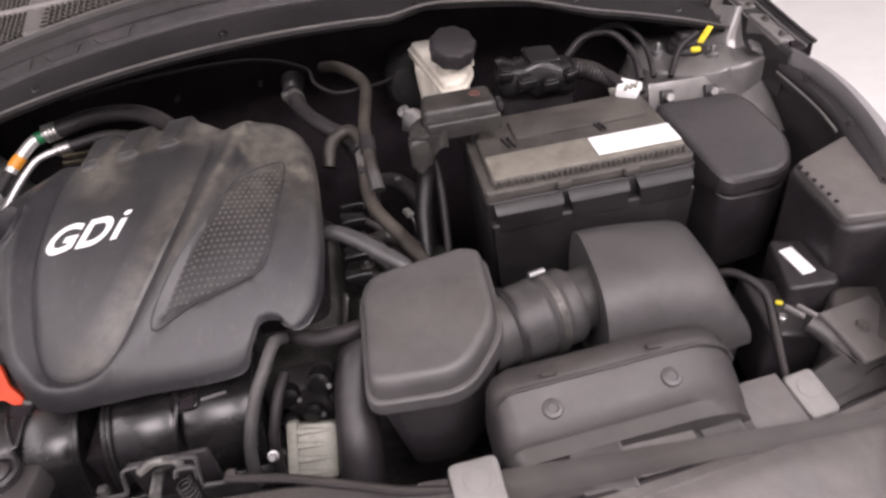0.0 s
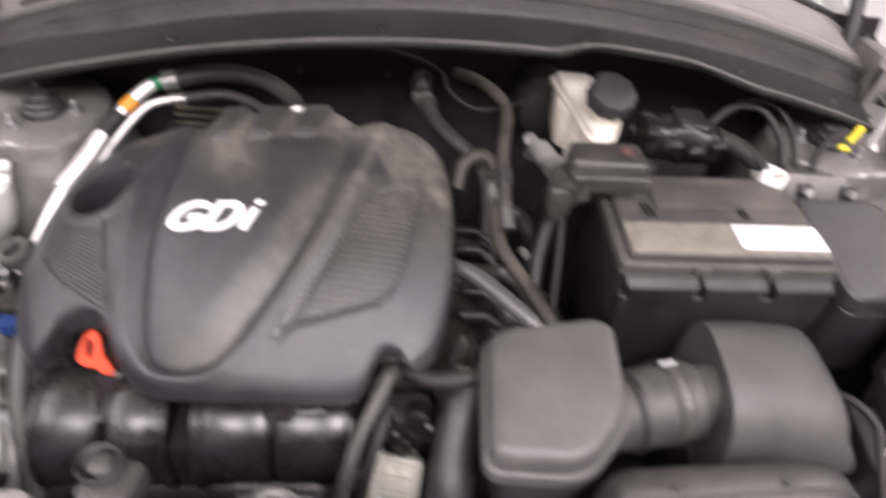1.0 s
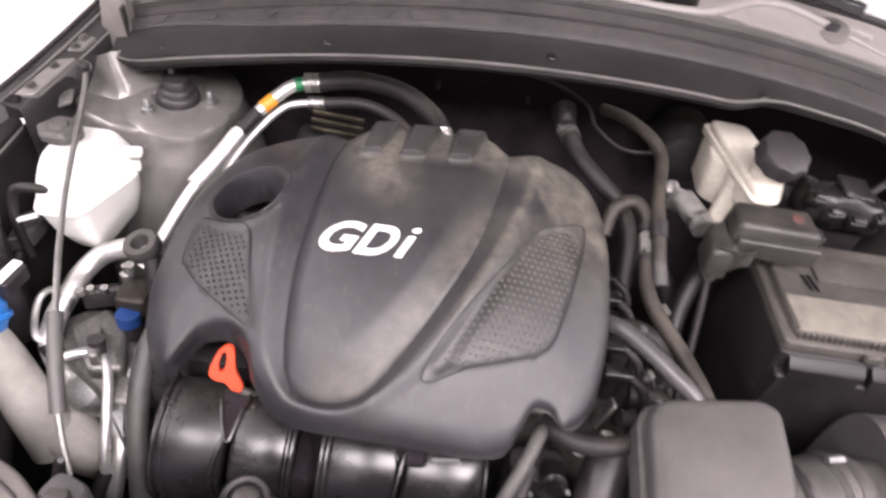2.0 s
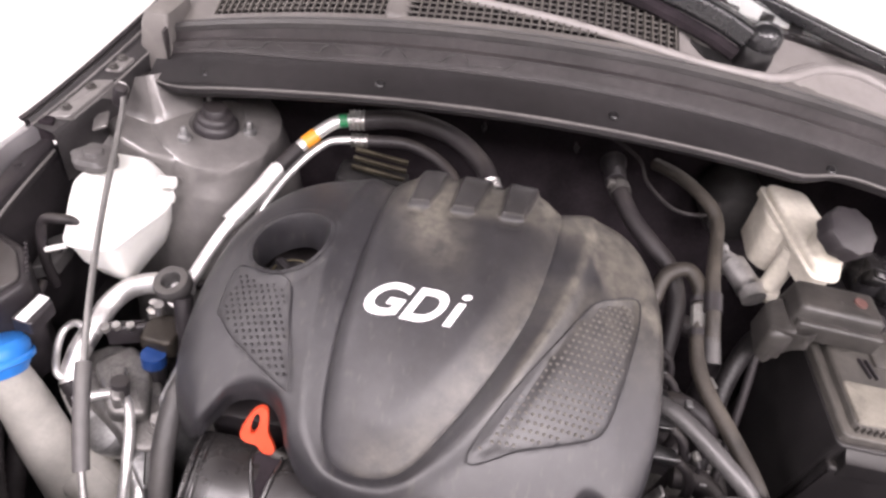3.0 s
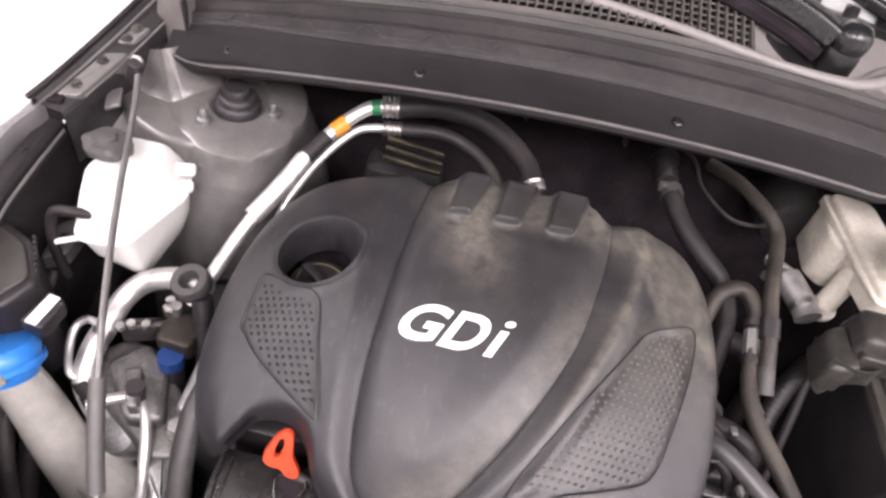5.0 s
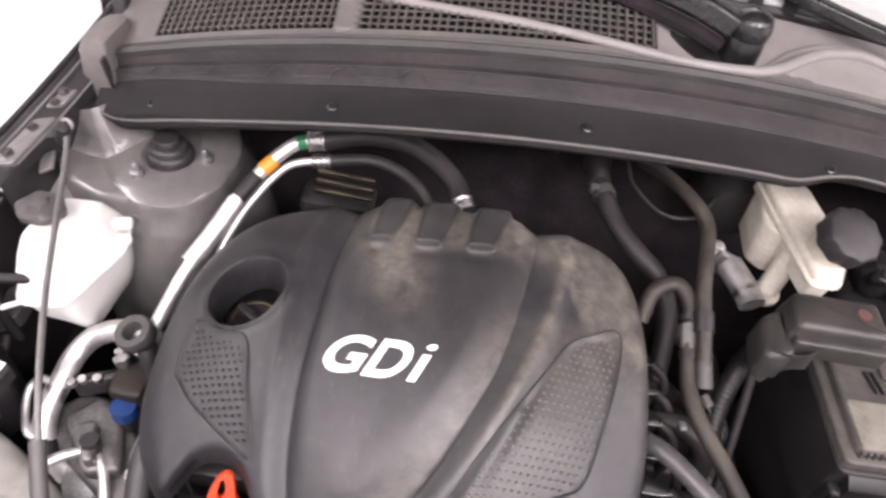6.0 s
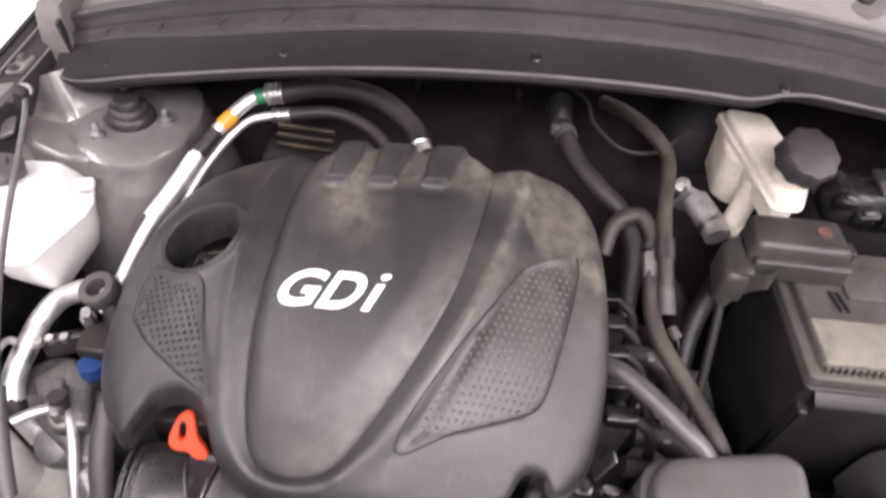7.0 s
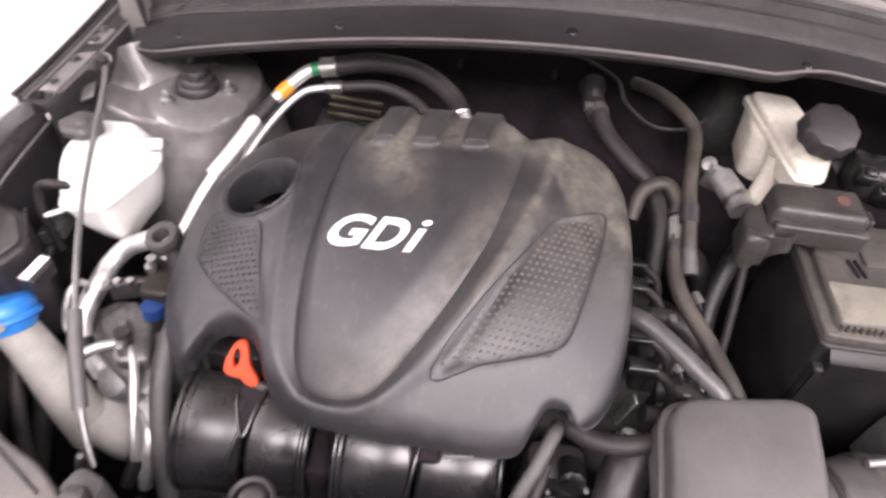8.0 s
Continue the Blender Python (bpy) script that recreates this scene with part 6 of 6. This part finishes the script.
# ---- between engine and battery ----
def clutter_middle():
    t = thing("breather_hose", (-0.07, -0.16, 0.72), "black breather hose in front of the engine cover", "hose")
    part("hose", tube([(-.024, -.050, .872), (-.031, -.070, .887), (-.044, -.098, .876), (-.059, -.123, .856), (-.074, -.150, .815), (-.082, -.160, .76)], 0.0075, 14), M_HOSE_GREY, t)
    part("second_hose", tube([(-.030, -.080, .845), (-.040, -.110, .835), (-.052, -.135, .80), (-.060, -.145, .74)], 0.0065, 12), M_RUBBER, t)
    t = thing("throttle_hose", (0.05, -0.06, 0.84), "dusty hose from the engine to the resonator", "hose")
    part("hose", tube([(-.02, -.030, .855), (.01, -.052, .862), (.045, -.058, .868), (.085, -.045, .865)], 0.011, 14), M_RUBBER, t)
    t = thing("throttle_pipe", (0.045, -0.08, 0.62), "wide black intake pipe going down beside the engine", "pipe")
    part("pipe", tube([(.070, -.040, .84), (.054, -.072, .825), (.045, -.110, .80), (.040, -.150, .765), (.034, -.185, .70), (.030, -.195, .62)], 0.026, 22), M_BLACK, t)
    t = thing("ribbed_connector", (-0.02, -0.10, 0.66), "pale ribbed electrical connector cover", "connector")
    m = Matrix.Translation((-.020, -.112, .735)) @ pose(0, 0, 0, 46, 4, -6)
    part("body", block((0, 0, 0), (.060, .068, .030), 0.005, m), M_CHANNEL, t)
    part("shoulder", block((-.024, 0.004, 0.004), (.014, .072, .036), 0.004, m), M_CHANNEL, t)
    for k in range(4):
        y = -.024 + .0165 * k
        bm = bmesh.new()
        loops = []
        for x, h, z in ((-.018, .0055, .019), (.004, .0042, .0185), (.022, .0012, .0155)):
            loops.append([m @ Vector(p) for p in ((x, y - h, .0145), (x, y - h * .5, z), (x, y + h * .5, z), (x, y + h, .0145))])
        part("rib", rings(bm, loops), M_CHANNEL, t)
    t = thing("idle_valve", (-0.01, -0.05, 0.68), "dark cast idle valve unit with bolts", "valve unit")
    part("body", block((-.012, -.050, .755), (.07, .05, .10), 0.014), M_BLACK, t)
    for k, (x, y, z, r) in enumerate(((-.034, -.078, .800, .013), (.004, -.076, .812, .015), (-.012, -.084, .772, .012), (.022, -.070, .780, .014), (-.042, -.080, .755, .011))):
        part("plug", tube([(x, y + .02, z - .01), (x - .002, y - .006, z + .004), (x - .003, y - .012, z + .006)], lambda q, r=r: r * (1 - 0.3 * (q > 0.6)), 12, 4), M_PLUG_SHADE, t)
        bolt((x + .012, y - .008, z + .004), 0.0032, 0.006, M_CAST, t, up=pose(0, 0, 0, 70, 12 * k, 0), flange=False)
    t = thing("engine_bracket", (0.05, -0.02, 0.80), "bright zinc bracket at the engine's end", "bracket")
    part("plate", block((.050, -.012, .862), (.004, .012, .045), 0.001, pose(0, 0, 0, 0, 14, 10)), M_STEEL, t)
    part("clip", block((.056, -.035, .845), (.018, .016, .020), 0.004), M_STEEL, t)
    part("loop", tube([(.046, -.03, .84), (.062, -.038, .856), (.070, -.028, .842), (.058, -.02, .83)], 0.003, 8), M_STEEL, t)

    # coil and injector plugs along the engine's end
    for k, y in enumerate((.045, .085, .125, .165, .205)):
        t = thing("wiring_plug", (.07, y, .86), "black wiring plug with a steel clip", "plug", group="plugs along the engine")
        part("shell", block((.070, y, .862 + .006 * (k % 2)), (.036, .018, .016), 0.004, pose(0, 0, 0, 0, 12, 8 * (k % 3))), M_PLUG_SHADE, t)
        part("spring", tube([(.055, y - .010, .872), (.075, y - .011, .874), (.088, y - .007, .870)], 0.0012, 6), M_CAST, t)
        part("lead", tube([(.086, y, .862), (.105, y - .01, .85), (.112, y - .02, .82), (.11, y - .02, .74)], 0.006, 10), M_RUBBER, t)
    for p, q, r in (((.085, .14, .84), (.150, .115, .83), .012), ((.10, .05, .82), (.16, .03, .80), .016), ((.12, .26, .86), (.17, .22, .84), .014), ((.075, .0, .84), (.14, -.01, .80), .011)):
        t = thing("harness_branch", p, "black taped wiring harness branch", "cable", group="harness beside the engine")
        a, b = Vector(p), Vector(q)
        part("branch", tube([a, (a + b) / 2 + Vector((0, .006, .012)), b, b + Vector((.01, -.01, -.08))], r, 12), M_RUBBER, t)
        part("clip", block((a + b) / 2 + Vector((0, 0, .022)), (.010, .012, .006), 0.002), M_CAST, t)
    for p, s in (((.150, .163, .862), (.012, .016, .008)), ((.118, .060, .852), (.010, .012, .007)), ((.050, -.036, .846), (.016, .012, .014)), ((.088, -.036, .842), (.014, .012, .008))):
        t = thing("cable_tie", p, "small pale cable tie end among the hoses", "cable tie", group="pale ties beside the engine")
        part("head", block(p, s, 0.002, pose(0, 0, 0, 15, 20, 35)), M_CLIP, t)
        part("strap", tube([Vector(p) + Vector((0, 0, -.002)), Vector(p) + Vector((.006, -.012, -.012)), Vector(p) + Vector((.004, -.010, -.05))], 0.0022, 6), M_BLACK, t)
    t = thing("gearbox", (0.12, 0.1, 0.40), "dark cast gearbox housing", "gearbox")
    part("housing", slab([(.02, -.05), (.22, -.05), (.24, .2), (.16, .30), (.03, .27)], 0.40, 0.735, 0.04, 0.03), M_DARKCAST, t)
    part("selector", slab([(.09, .10), (.16, .10), (.16, .18), (.10, .18)], 0.73, 0.79, 0.012, 0.008), M_BLACK, t)
    for x, y in ((.06, .02), (.14, .04), (.19, .12), (.15, .22), (.07, .22)):
        bolt((x, y, .733), 0.008, 0.014, M_STEEL, t)

    t = thing("battery_cable", (0.17, 0.12, 0.74), "thick black battery cable in ribbed conduit", "cable")
    part("conduit", tube([(.192, .205, .925), (.185, .200, .89), (.172, .17, .85), (.165, .13, .81), (.16, .09, .76)], lambda k: 0.012 * (1 + 0.03 * math.sin(k * 200)), 14, 24), M_BATTBOX, t)
    t = thing("battery_lead", (0.20, 0.10, 0.74), "thin black battery lead", "cable")
    part("lead", tube([(.20, .235, .93), (.205, .20, .88), (.20, .15, .82), (.19, .09, .75)], 0.006, 12, 12), M_RUBBER, t)

    # bulkhead fittings
    t = thing("heater_stub", (0.01, 0.43, 0.95), "black heater pipe stub on the firewall", "pipe stub")
    part("flange", lathe([(0.019, 0), (0.019, 0.006), (0.016, 0.010), (0.015, 0.05)], Matrix.Translation((.005, .450, .966)) @ pose(0, 0, 0, 90, 0, 0), 24), M_BLACK, t)
    part("clamp", tube([(.009, .393, .9645), (.0115, .380, .9635)], 0.0148, 18), M_DARKCAST, t, "spring hose clamp")
    part("clamp_ear", block((-.004, .388, .970), (.012, .008, .014), 0.002), M_DARKCAST, t)
    t = thing("firewall_wire", (0.05, 0.46, 0.98), "thin wire across the firewall", "cable")
    part("wire", tube([(-.35, .46, 1.0), (-.2, .455, 1.015), (-.05, .455, 1.012), (.03, .440, .990), (.045, .395, .980), (.077, .352, .977), (.119, .352, .977), (.16, .41, .955), (.19, .47, .94)], 0.0027, 8, 10), M_RUBBER, t)
    for x, z in ((-.19, .965), (-.05, .965), (-.30, .95)):
        t = thing("insulation_clip", (x, .468, z), "small dark clip holding the firewall felt", "clip", group="felt clips")
        part("disc", lathe([(0.0045, 0), (0.0045, 0.003), (0.002, 0.005)], Matrix.Translation((x, .468, z)) @ pose(0, 0, 0, 90, 0, 0), 12), M_BLACK, t)
        part("pin", tube([(x, .48, z), (x, .455, z)], 0.002, 8), M_BLACK, t)
    t = thing("exhaust_shield", (-0.32, 0.345, 0.86), "tan heat shield plate behind the engine", "heat shield")
    for k in range(3):
        part("fin", block((-.322, .342 + .010 * k, .936 + .007 * k), (.075, .005, .008), 0.0015, pose(0, 0, 0, 15, 0, -4)), M_TAN, t)
    part("plate", block((-.33, .360, .895), (.10, .05, .05), 0.008), M_UNIT, t)
    t = thing("brake_booster", (0.15, 0.47, 0.80), "black round brake booster on the firewall", "brake booster")
    part("drum", lathe([(0.046, -0.01), (0.048, 0.01), (0.047, 0.060), (0.040, 0.075), (0.02, 0.080)], Matrix.Translation((.205, .50, .930)) @ pose(0, 0, 0, 90, 0, 0), 36), M_DRUM, t)


clutter_middle()


# ---- round the battery, right hand corner ----
def clutter_right():
    t = thing("relay_cover", (0.37, 0.33, 0.90), "black plastic relay cover behind the battery", "relay box")
    loops = []
    for k in range(17):
        u = k / 16
        c = lerp(Vector((.316, .312, .972)), Vector((.452, .318, .952)), u)
        end = math.sqrt(max(0.0, 1 - (2 * u - 1) ** 6)) * 0.9 + 0.1
        hy, hz = 0.028 * end * (1 + 0.10 * math.sin(9 * u)), 0.029 * end * (1 + 0.14 * math.sin(13 * u + 1))
        loops.append([c + Vector((0, hy * math.copysign(abs(math.cos(a)) ** .6, math.cos(a)), hz * math.copysign(abs(math.sin(a)) ** .6, math.sin(a)))) for a in (math.tau * q / 24 for q in range(24))])
    part("cover", rings(bmesh.new(), loops), M_GLOSS, t, angle=45)
    part("top_plate", block((.395, .318, .992), (.052, .040, .008), 0.003, pose(0, 0, 0, 14, 10, 12)), M_GLOSS, t)
    part("base", block((.385, .340, .905), (.12, .07, .09), 0.01), M_BLACK, t)
    for k, (x, y, z, w) in enumerate(((.332, .288, .985, .024), (.362, .284, .968, .030), (.400, .286, .958, .026), (.432, .290, .966, .022))):
        part("plug", block((x, y, z), (w, .018, .020), 0.004, pose(0, 0, 0, 22, 8 - 5 * k, 10 * (k % 2))), M_PLUG_SHADE, t)
        part("rib", block((x, y - .006, z + .011), (w * .7, .010, .004), 0.0015, pose(0, 0, 0, 22, 8 - 5 * k, 10 * (k % 2))), M_GLOSS, t)
    part("loom", tube([(.43, .315, .962), (.46, .300, .962), (.485, .275, .956), (.50, .258, .946)], lambda k: 0.013 * (1 + 0.06 * math.sin(k * 120)), 14, 20), M_RUBBER, t, "ribbed loom tube")
    for pts, r in (([(.45, .33, .965), (.475, .29, .968), (.497, .245, .955)], 0.007), ([(.44, .35, .96), (.48, .37, .985), (.525, .365, .985), (.548, .33, .960), (.545, .29, .935)], 0.0055),
                   ([(.44, .36, .95), (.50, .39, .98), (.55, .385, .985), (.575, .35, .962), (.572, .30, .93)], 0.0045), ([(.46, .30, .955), (.50, .265, .95), (.54, .262, .93)], 0.006), ([(.60, .30, .925), (.625, .33, .955), (.66, .345, .968)], 0.005)):
        t = thing("loom_wire", pts[-1], "black wiring loom branch", "cable", group="looms behind the battery")
        part("wire", tube(pts, r, 10, 10), M_RUBBER, t)
    t = thing("white_connector", (0.505, 0.24, 0.93), "white multi-pin wiring connector", "connector")
    part("shell", block((.505, .240, .948), (.032, .028, .022), 0.003, pose(0, 0, 0, 10, 8, -35)), M_WHITE, t)
    part("tab", block((.520, .252, .946), (.018, .016, .012), 0.002, pose(0, 0, 0, -12, 14, 20)), M_WHITE, t)
    part("tail", block((.494, .256, .944), (.016, .020, .014), 0.002, pose(0, 0, 0, 8, -20, -60)), M_CHANNEL, t)
    for k in range(3):
        part("pin", block((.497 + .008 * k, .229 + .001 * k, .960), (.005, .010, .006), 0.001, pose(0, 0, 0, 10, 8, -35)), M_CHANNEL, t)
    t = thing("tower_bracket", (0.615, 0.275, 0.80), "grey painted bracket plate with two nuts", "bracket")
    part("plate", block((.617, .272, .902), (.140, .006, .052), 0.002, pose(0, 0, 0, -25, 7, 8)), M_BAY, t)
    part("foot", block((.617, .285, .86), (.13, .03, .08), 0.004), M_BAY, t)
    for x, y, z in ((.578, .262, .912), (.655, .272, .902)):
        part("pad", block((x, y, z), (.022, .008, .022), 0.002, pose(0, 0, 0, -25, 7, 8)), M_BLACK, t)
        part("nut", tube([(x, y - .004, z + .002), (x, y - .013, z + .006)], 0.0065, 6), M_STEEL, t)
    t = thing("yellow_tag", (0.675, 0.33, 0.95), "yellow tape tag on a thin wire", "tag")
    part("tape", block((.668, .335, .968), (.010, .040, .004), 0.0015, pose(0, 0, 0, 18, 0, -48)), M_YELLOW, t)
    part("end", block((.645, .316, .955), (.016, .009, .006), 0.002, pose(0, 0, 0, 20, 0, -10)), M_YELLOW, t)

    t = thing("headlight", (0.69, -0.02, 0.74), "black headlight housing seen from behind", "headlight")
    part("housing", slab([(.655, -.07), (.745, -.09), (.80, .0), (.765, .10), (.665, .07)], 0.74, lambda x, y: 0.882 + 0.12 * (x - .66), 0.02, 0.010), M_BLACK, t)
    part("lid", slab([(.660, -.060), (.742, -.080), (.792, .0), (.758, .090), (.670, .062)], 0.87, lambda x, y: 0.892 + 0.12 * (x - .66), 0.012, 0.004), M_NOSE, t, "grey flat lamp lid")
    for k in range(6):
        part("tooth", block((.668 + .0005 * k, -.03 + .016 * k, .893), (.004, .005, .006), 0.001), M_BLACK, t)
    part("lower_shell", slab([(.60, -.16), (.70, -.20), (.74, -.10), (.655, -.075)], 0.70, 0.80, 0.02, 0.012), M_DUCT, t)
    t = thing("lamp_label", (0.635, -0.04, 0.80), "black lamp carrier with a blank white label", "bracket")
    part("carrier", slab([(.600, -.075), (.665, -.085), (.67, .0), (.625, .02)], .74, lambda x, y: .806 + .10 * (x - .63), .012, .006), M_BLACK, t)
    part("label_strip", block((.634, -.034, .8085), (.018, .050, .0025), 0.0005, pose(0, 0, 0, 0, -6, 4)), M_WHITE, t, "blank white label strip")
    t = thing("lamp_wire", (0.57, -0.13, 0.80), "black wire with yellow and white plugs", "cable")
    part("wire", tube([(.52, -.02, .80), (.545, -.04, .815), (.565, -.075, .81), (.560, -.115, .79), (.545, -.17, .77), (.54, -.20, .76)], 0.0055, 10), M_RUBBER, t)
    part("yellow_plug", block((.570, -.100, .812), (.009, .006, .005), 0.002, pose(0, 0, 0, 0, 0, -30)), M_YELLOW, t)
    for k in range(2):
        part("white_plug", block((.582 + .014 * k, -.115 - .003 * k, .808), (.005, .026, .007), 0.002, pose(0, 0, 0, 0, 0, 28)), M_PALE, t)
    part("sleeve", tube([(.592, -.13, .80), (.61, -.16, .79), (.60, -.20, .78)], 0.012, 12), M_DUCT, t)
    t = thing("inner_panel", (0.58, -0.06, 0.66), "black stay panel beside the filter box", "panel")
    part("panel", slab([(.558, -.115), (.62, -.135), (.63, -.04), (.575, .0)], 0.66, 0.775, 0.012, 0.006), M_BLACK, t)
    part("screw", lathe([(0.006, 0.775), (0.006, 0.779), (0.004, 0.781)], Matrix.Translation((.585, -.095, 0)), 12), M_STEEL, t)

    # clips and cover plates along the radiator support
    def on_core(x, dy):
        d = (x - XC) ** 2
        return Vector((x, -0.298 + dy + 0.23 * d, 0.872 - 0.22 * d))
    for x, w in ((.160, .048), (.520, .036)):
        t = thing("seal_clip", on_core(x, 0), "pale grey plastic clip on the radiator support", "clip", group="clips on the radiator support")
        p = on_core(x, 0.004)
        part("tab", block(p + Vector((0, 0, .004)), (w, .052, .014), 0.005, pose(0, 0, 0, 12, 0, 18 * (x - XC))), M_PALE, t)
        part("button", lathe([(0.013, -0.003), (0.012, 0.0004), (0.008, 0.0012), (0.002, 0.0010)], Matrix.Translation(p + Vector((0, .004, .0125))) @ pose(0, 0, 0, 12, 0, 0), 18), M_PALE, t)
    t = thing("corner_plate", on_core(.615, .02), "grey corner plate with a bolt", "plate")
    p = on_core(.650, 0.056)
    part("plate", block(p + Vector((0, 0, .010)), (.085, .075, .010), 0.003, pose(0, 0, 0, 10, 8, 14)), M_NOSE, t)
    bolt(p + Vector((-.008, 0, .017)), 0.0065, 0.006, M_DARKCAST, t)
    for x, w in ((.275, .050), (.405, .042)):
        t = thing("duct_clip", on_core(x, .03), "grey strap holding the duct to the support", "strap", group="straps on the duct")
        part("strap", block(on_core(x, 0.006) + Vector((0, 0, .002)), (w, .078, .007), 0.002, pose(0, 0, 0, 10, 0, 16 * (x - XC))), M_DUCT, t)
        part("edge", block(on_core(x + w * .5, 0.006) + Vector((0, 0, .003)), (.004, .074, .009), 0.001, pose(0, 0, 0, 10, 0, 16 * (x - XC))), M_BOX, t)
    t = thing("gap_seal", on_core(0.05, 0), "black rubber seal along the bumper's edge", "seal")
    part("strip", tube([on_core(-.60 + .066 * k, -.033 + .05 * (-.60 + .066 * k - XC) ** 2) + Vector((0, 0, -.004)) for k in range(20)], 0.0045, 8, 3), M_RUBBER, t)
    part("bead", tube([on_core(-.60 + .066 * k, -.046 + .05 * (-.60 + .066 * k - XC) ** 2) + Vector((0, 0, .0005)) for k in range(20)], 0.0016, 6, 3), M_NOSE, t)
    for x, w in ((.340, .075), (.465, .070)):
        t = thing("support_plate", on_core(x, .03), "taupe plastic plate on the radiator support", "plate", group="plates on the radiator support")
        part("plate", block(on_core(x, 0.008) + Vector((0, 0, .0)), (w, .064, .004), 0.0015, pose(0, 0, 0, 8, 4, 16 * (x - XC))), M_NOSE, t)
    t = thing("bonnet_latch", (-0.11, -0.235, 0.83), "black steel bonnet latch", "latch")
    def strip_plate(name, line, y0, y1, foot, m):
        bm = bmesh.new()
        for a, b in zip(line, line[1:]):
            va = [bm.verts.new(p) for p in ((a[0], y0, a[1]), (b[0], y0, b[1]), (b[0], y0, foot), (a[0], y0, foot))]
            vb = [bm.verts.new(p) for p in ((a[0], y1, a[1]), (b[0], y1, b[1]), (b[0], y1, foot), (a[0], y1, foot))]
            bm.faces.new(va), bm.faces.new(vb[::-1])
            for k in range(4):
                bm.faces.new((va[k], vb[k], vb[(k + 1) % 4], va[(k + 1) % 4]))
        return part(name, bm, m, t)
    strip_plate("left_wing", [(-.205, .886), (-.168, .884)], -.228, -.224, .84, M_UNIT)
    strip_plate("right_wing", [(-.099, .870), (-.050, .866)], -.228, -.224, .83, M_UNIT)
    hoop = [(-.206, -.226, .887), (-.170, -.226, .885), (-.163, -.226, .890), (-.157, -.226, .915), (-.150, -.226, .921), (-.138, -.226, .921)]
    part("edge", tube(hoop, 0.0020, 8, 3), M_PIPE, t, "worn pale steel edge")
    hoop = [(-.118, -.224, .922), (-.094, -.224, .917), (-.091, -.224, .911), (-.098, -.224, .876), (-.092, -.224, .870), (-.050, -.224, .866)]
    part("right_edge", tube(hoop, 0.0020, 8, 3), M_PIPE, t, "worn pale steel edge")
    part("claw", tube([(-.150, -.215, .898), (-.135, -.212, .905), (-.118, -.212, .903), (-.112, -.214, .895)], 0.0042, 10), M_CLIP, t)
    part("lever", block((-.132, -.208, .890), (.040, .006, .010), 0.002, pose(0, 0, 0, 0, 12, 0)), M_UNIT, t)
    part("hook", tube([(-.118, -.222, .890), (-.112, -.222, .900), (-.098, -.222, .898), (-.100, -.222, .882)], 0.0026, 8), M_PIPE, t)
    part("spring", tube([(-.112 + .0075 * math.cos(k * 0.9), -.226 + .0075 * math.sin(k * 0.9), .846 + .0009 * k) for k in range(44)], 0.0014, 6, 2), M_UNIT, t)
    part("pin", tube([(-.140, -.232, .880), (-.140, -.205, .880)], 0.006, 12), M_STEEL, t)
    part("backing", block((-.13, -.198, .862), (.080, .006, .06), 0.003), M_BLACK, t)
    bolt((-.034, -.200, .860), 0.0040, 0.007, M_CAST, t, up=pose(0, 0, 0, 55, 0, 0))
    for x, z in ((-.185, .885), (-.070, .868)):
        part("clip", block((x, -.222, z + .006), (.010, .008, .012), 0.002), M_DUCT, t)
    t = thing("latch_cable", (0.05, -0.23, 0.88), "black latch cable along the radiator support", "cable")
    part("cable", tube([(-.075, -.226, .876), (-.015, -.239, .874), (.04, -.258, .873), (.09, -.277, .874), (.135, -.284, .868)], 0.0045, 8), M_RUBBER, t)


clutter_right()
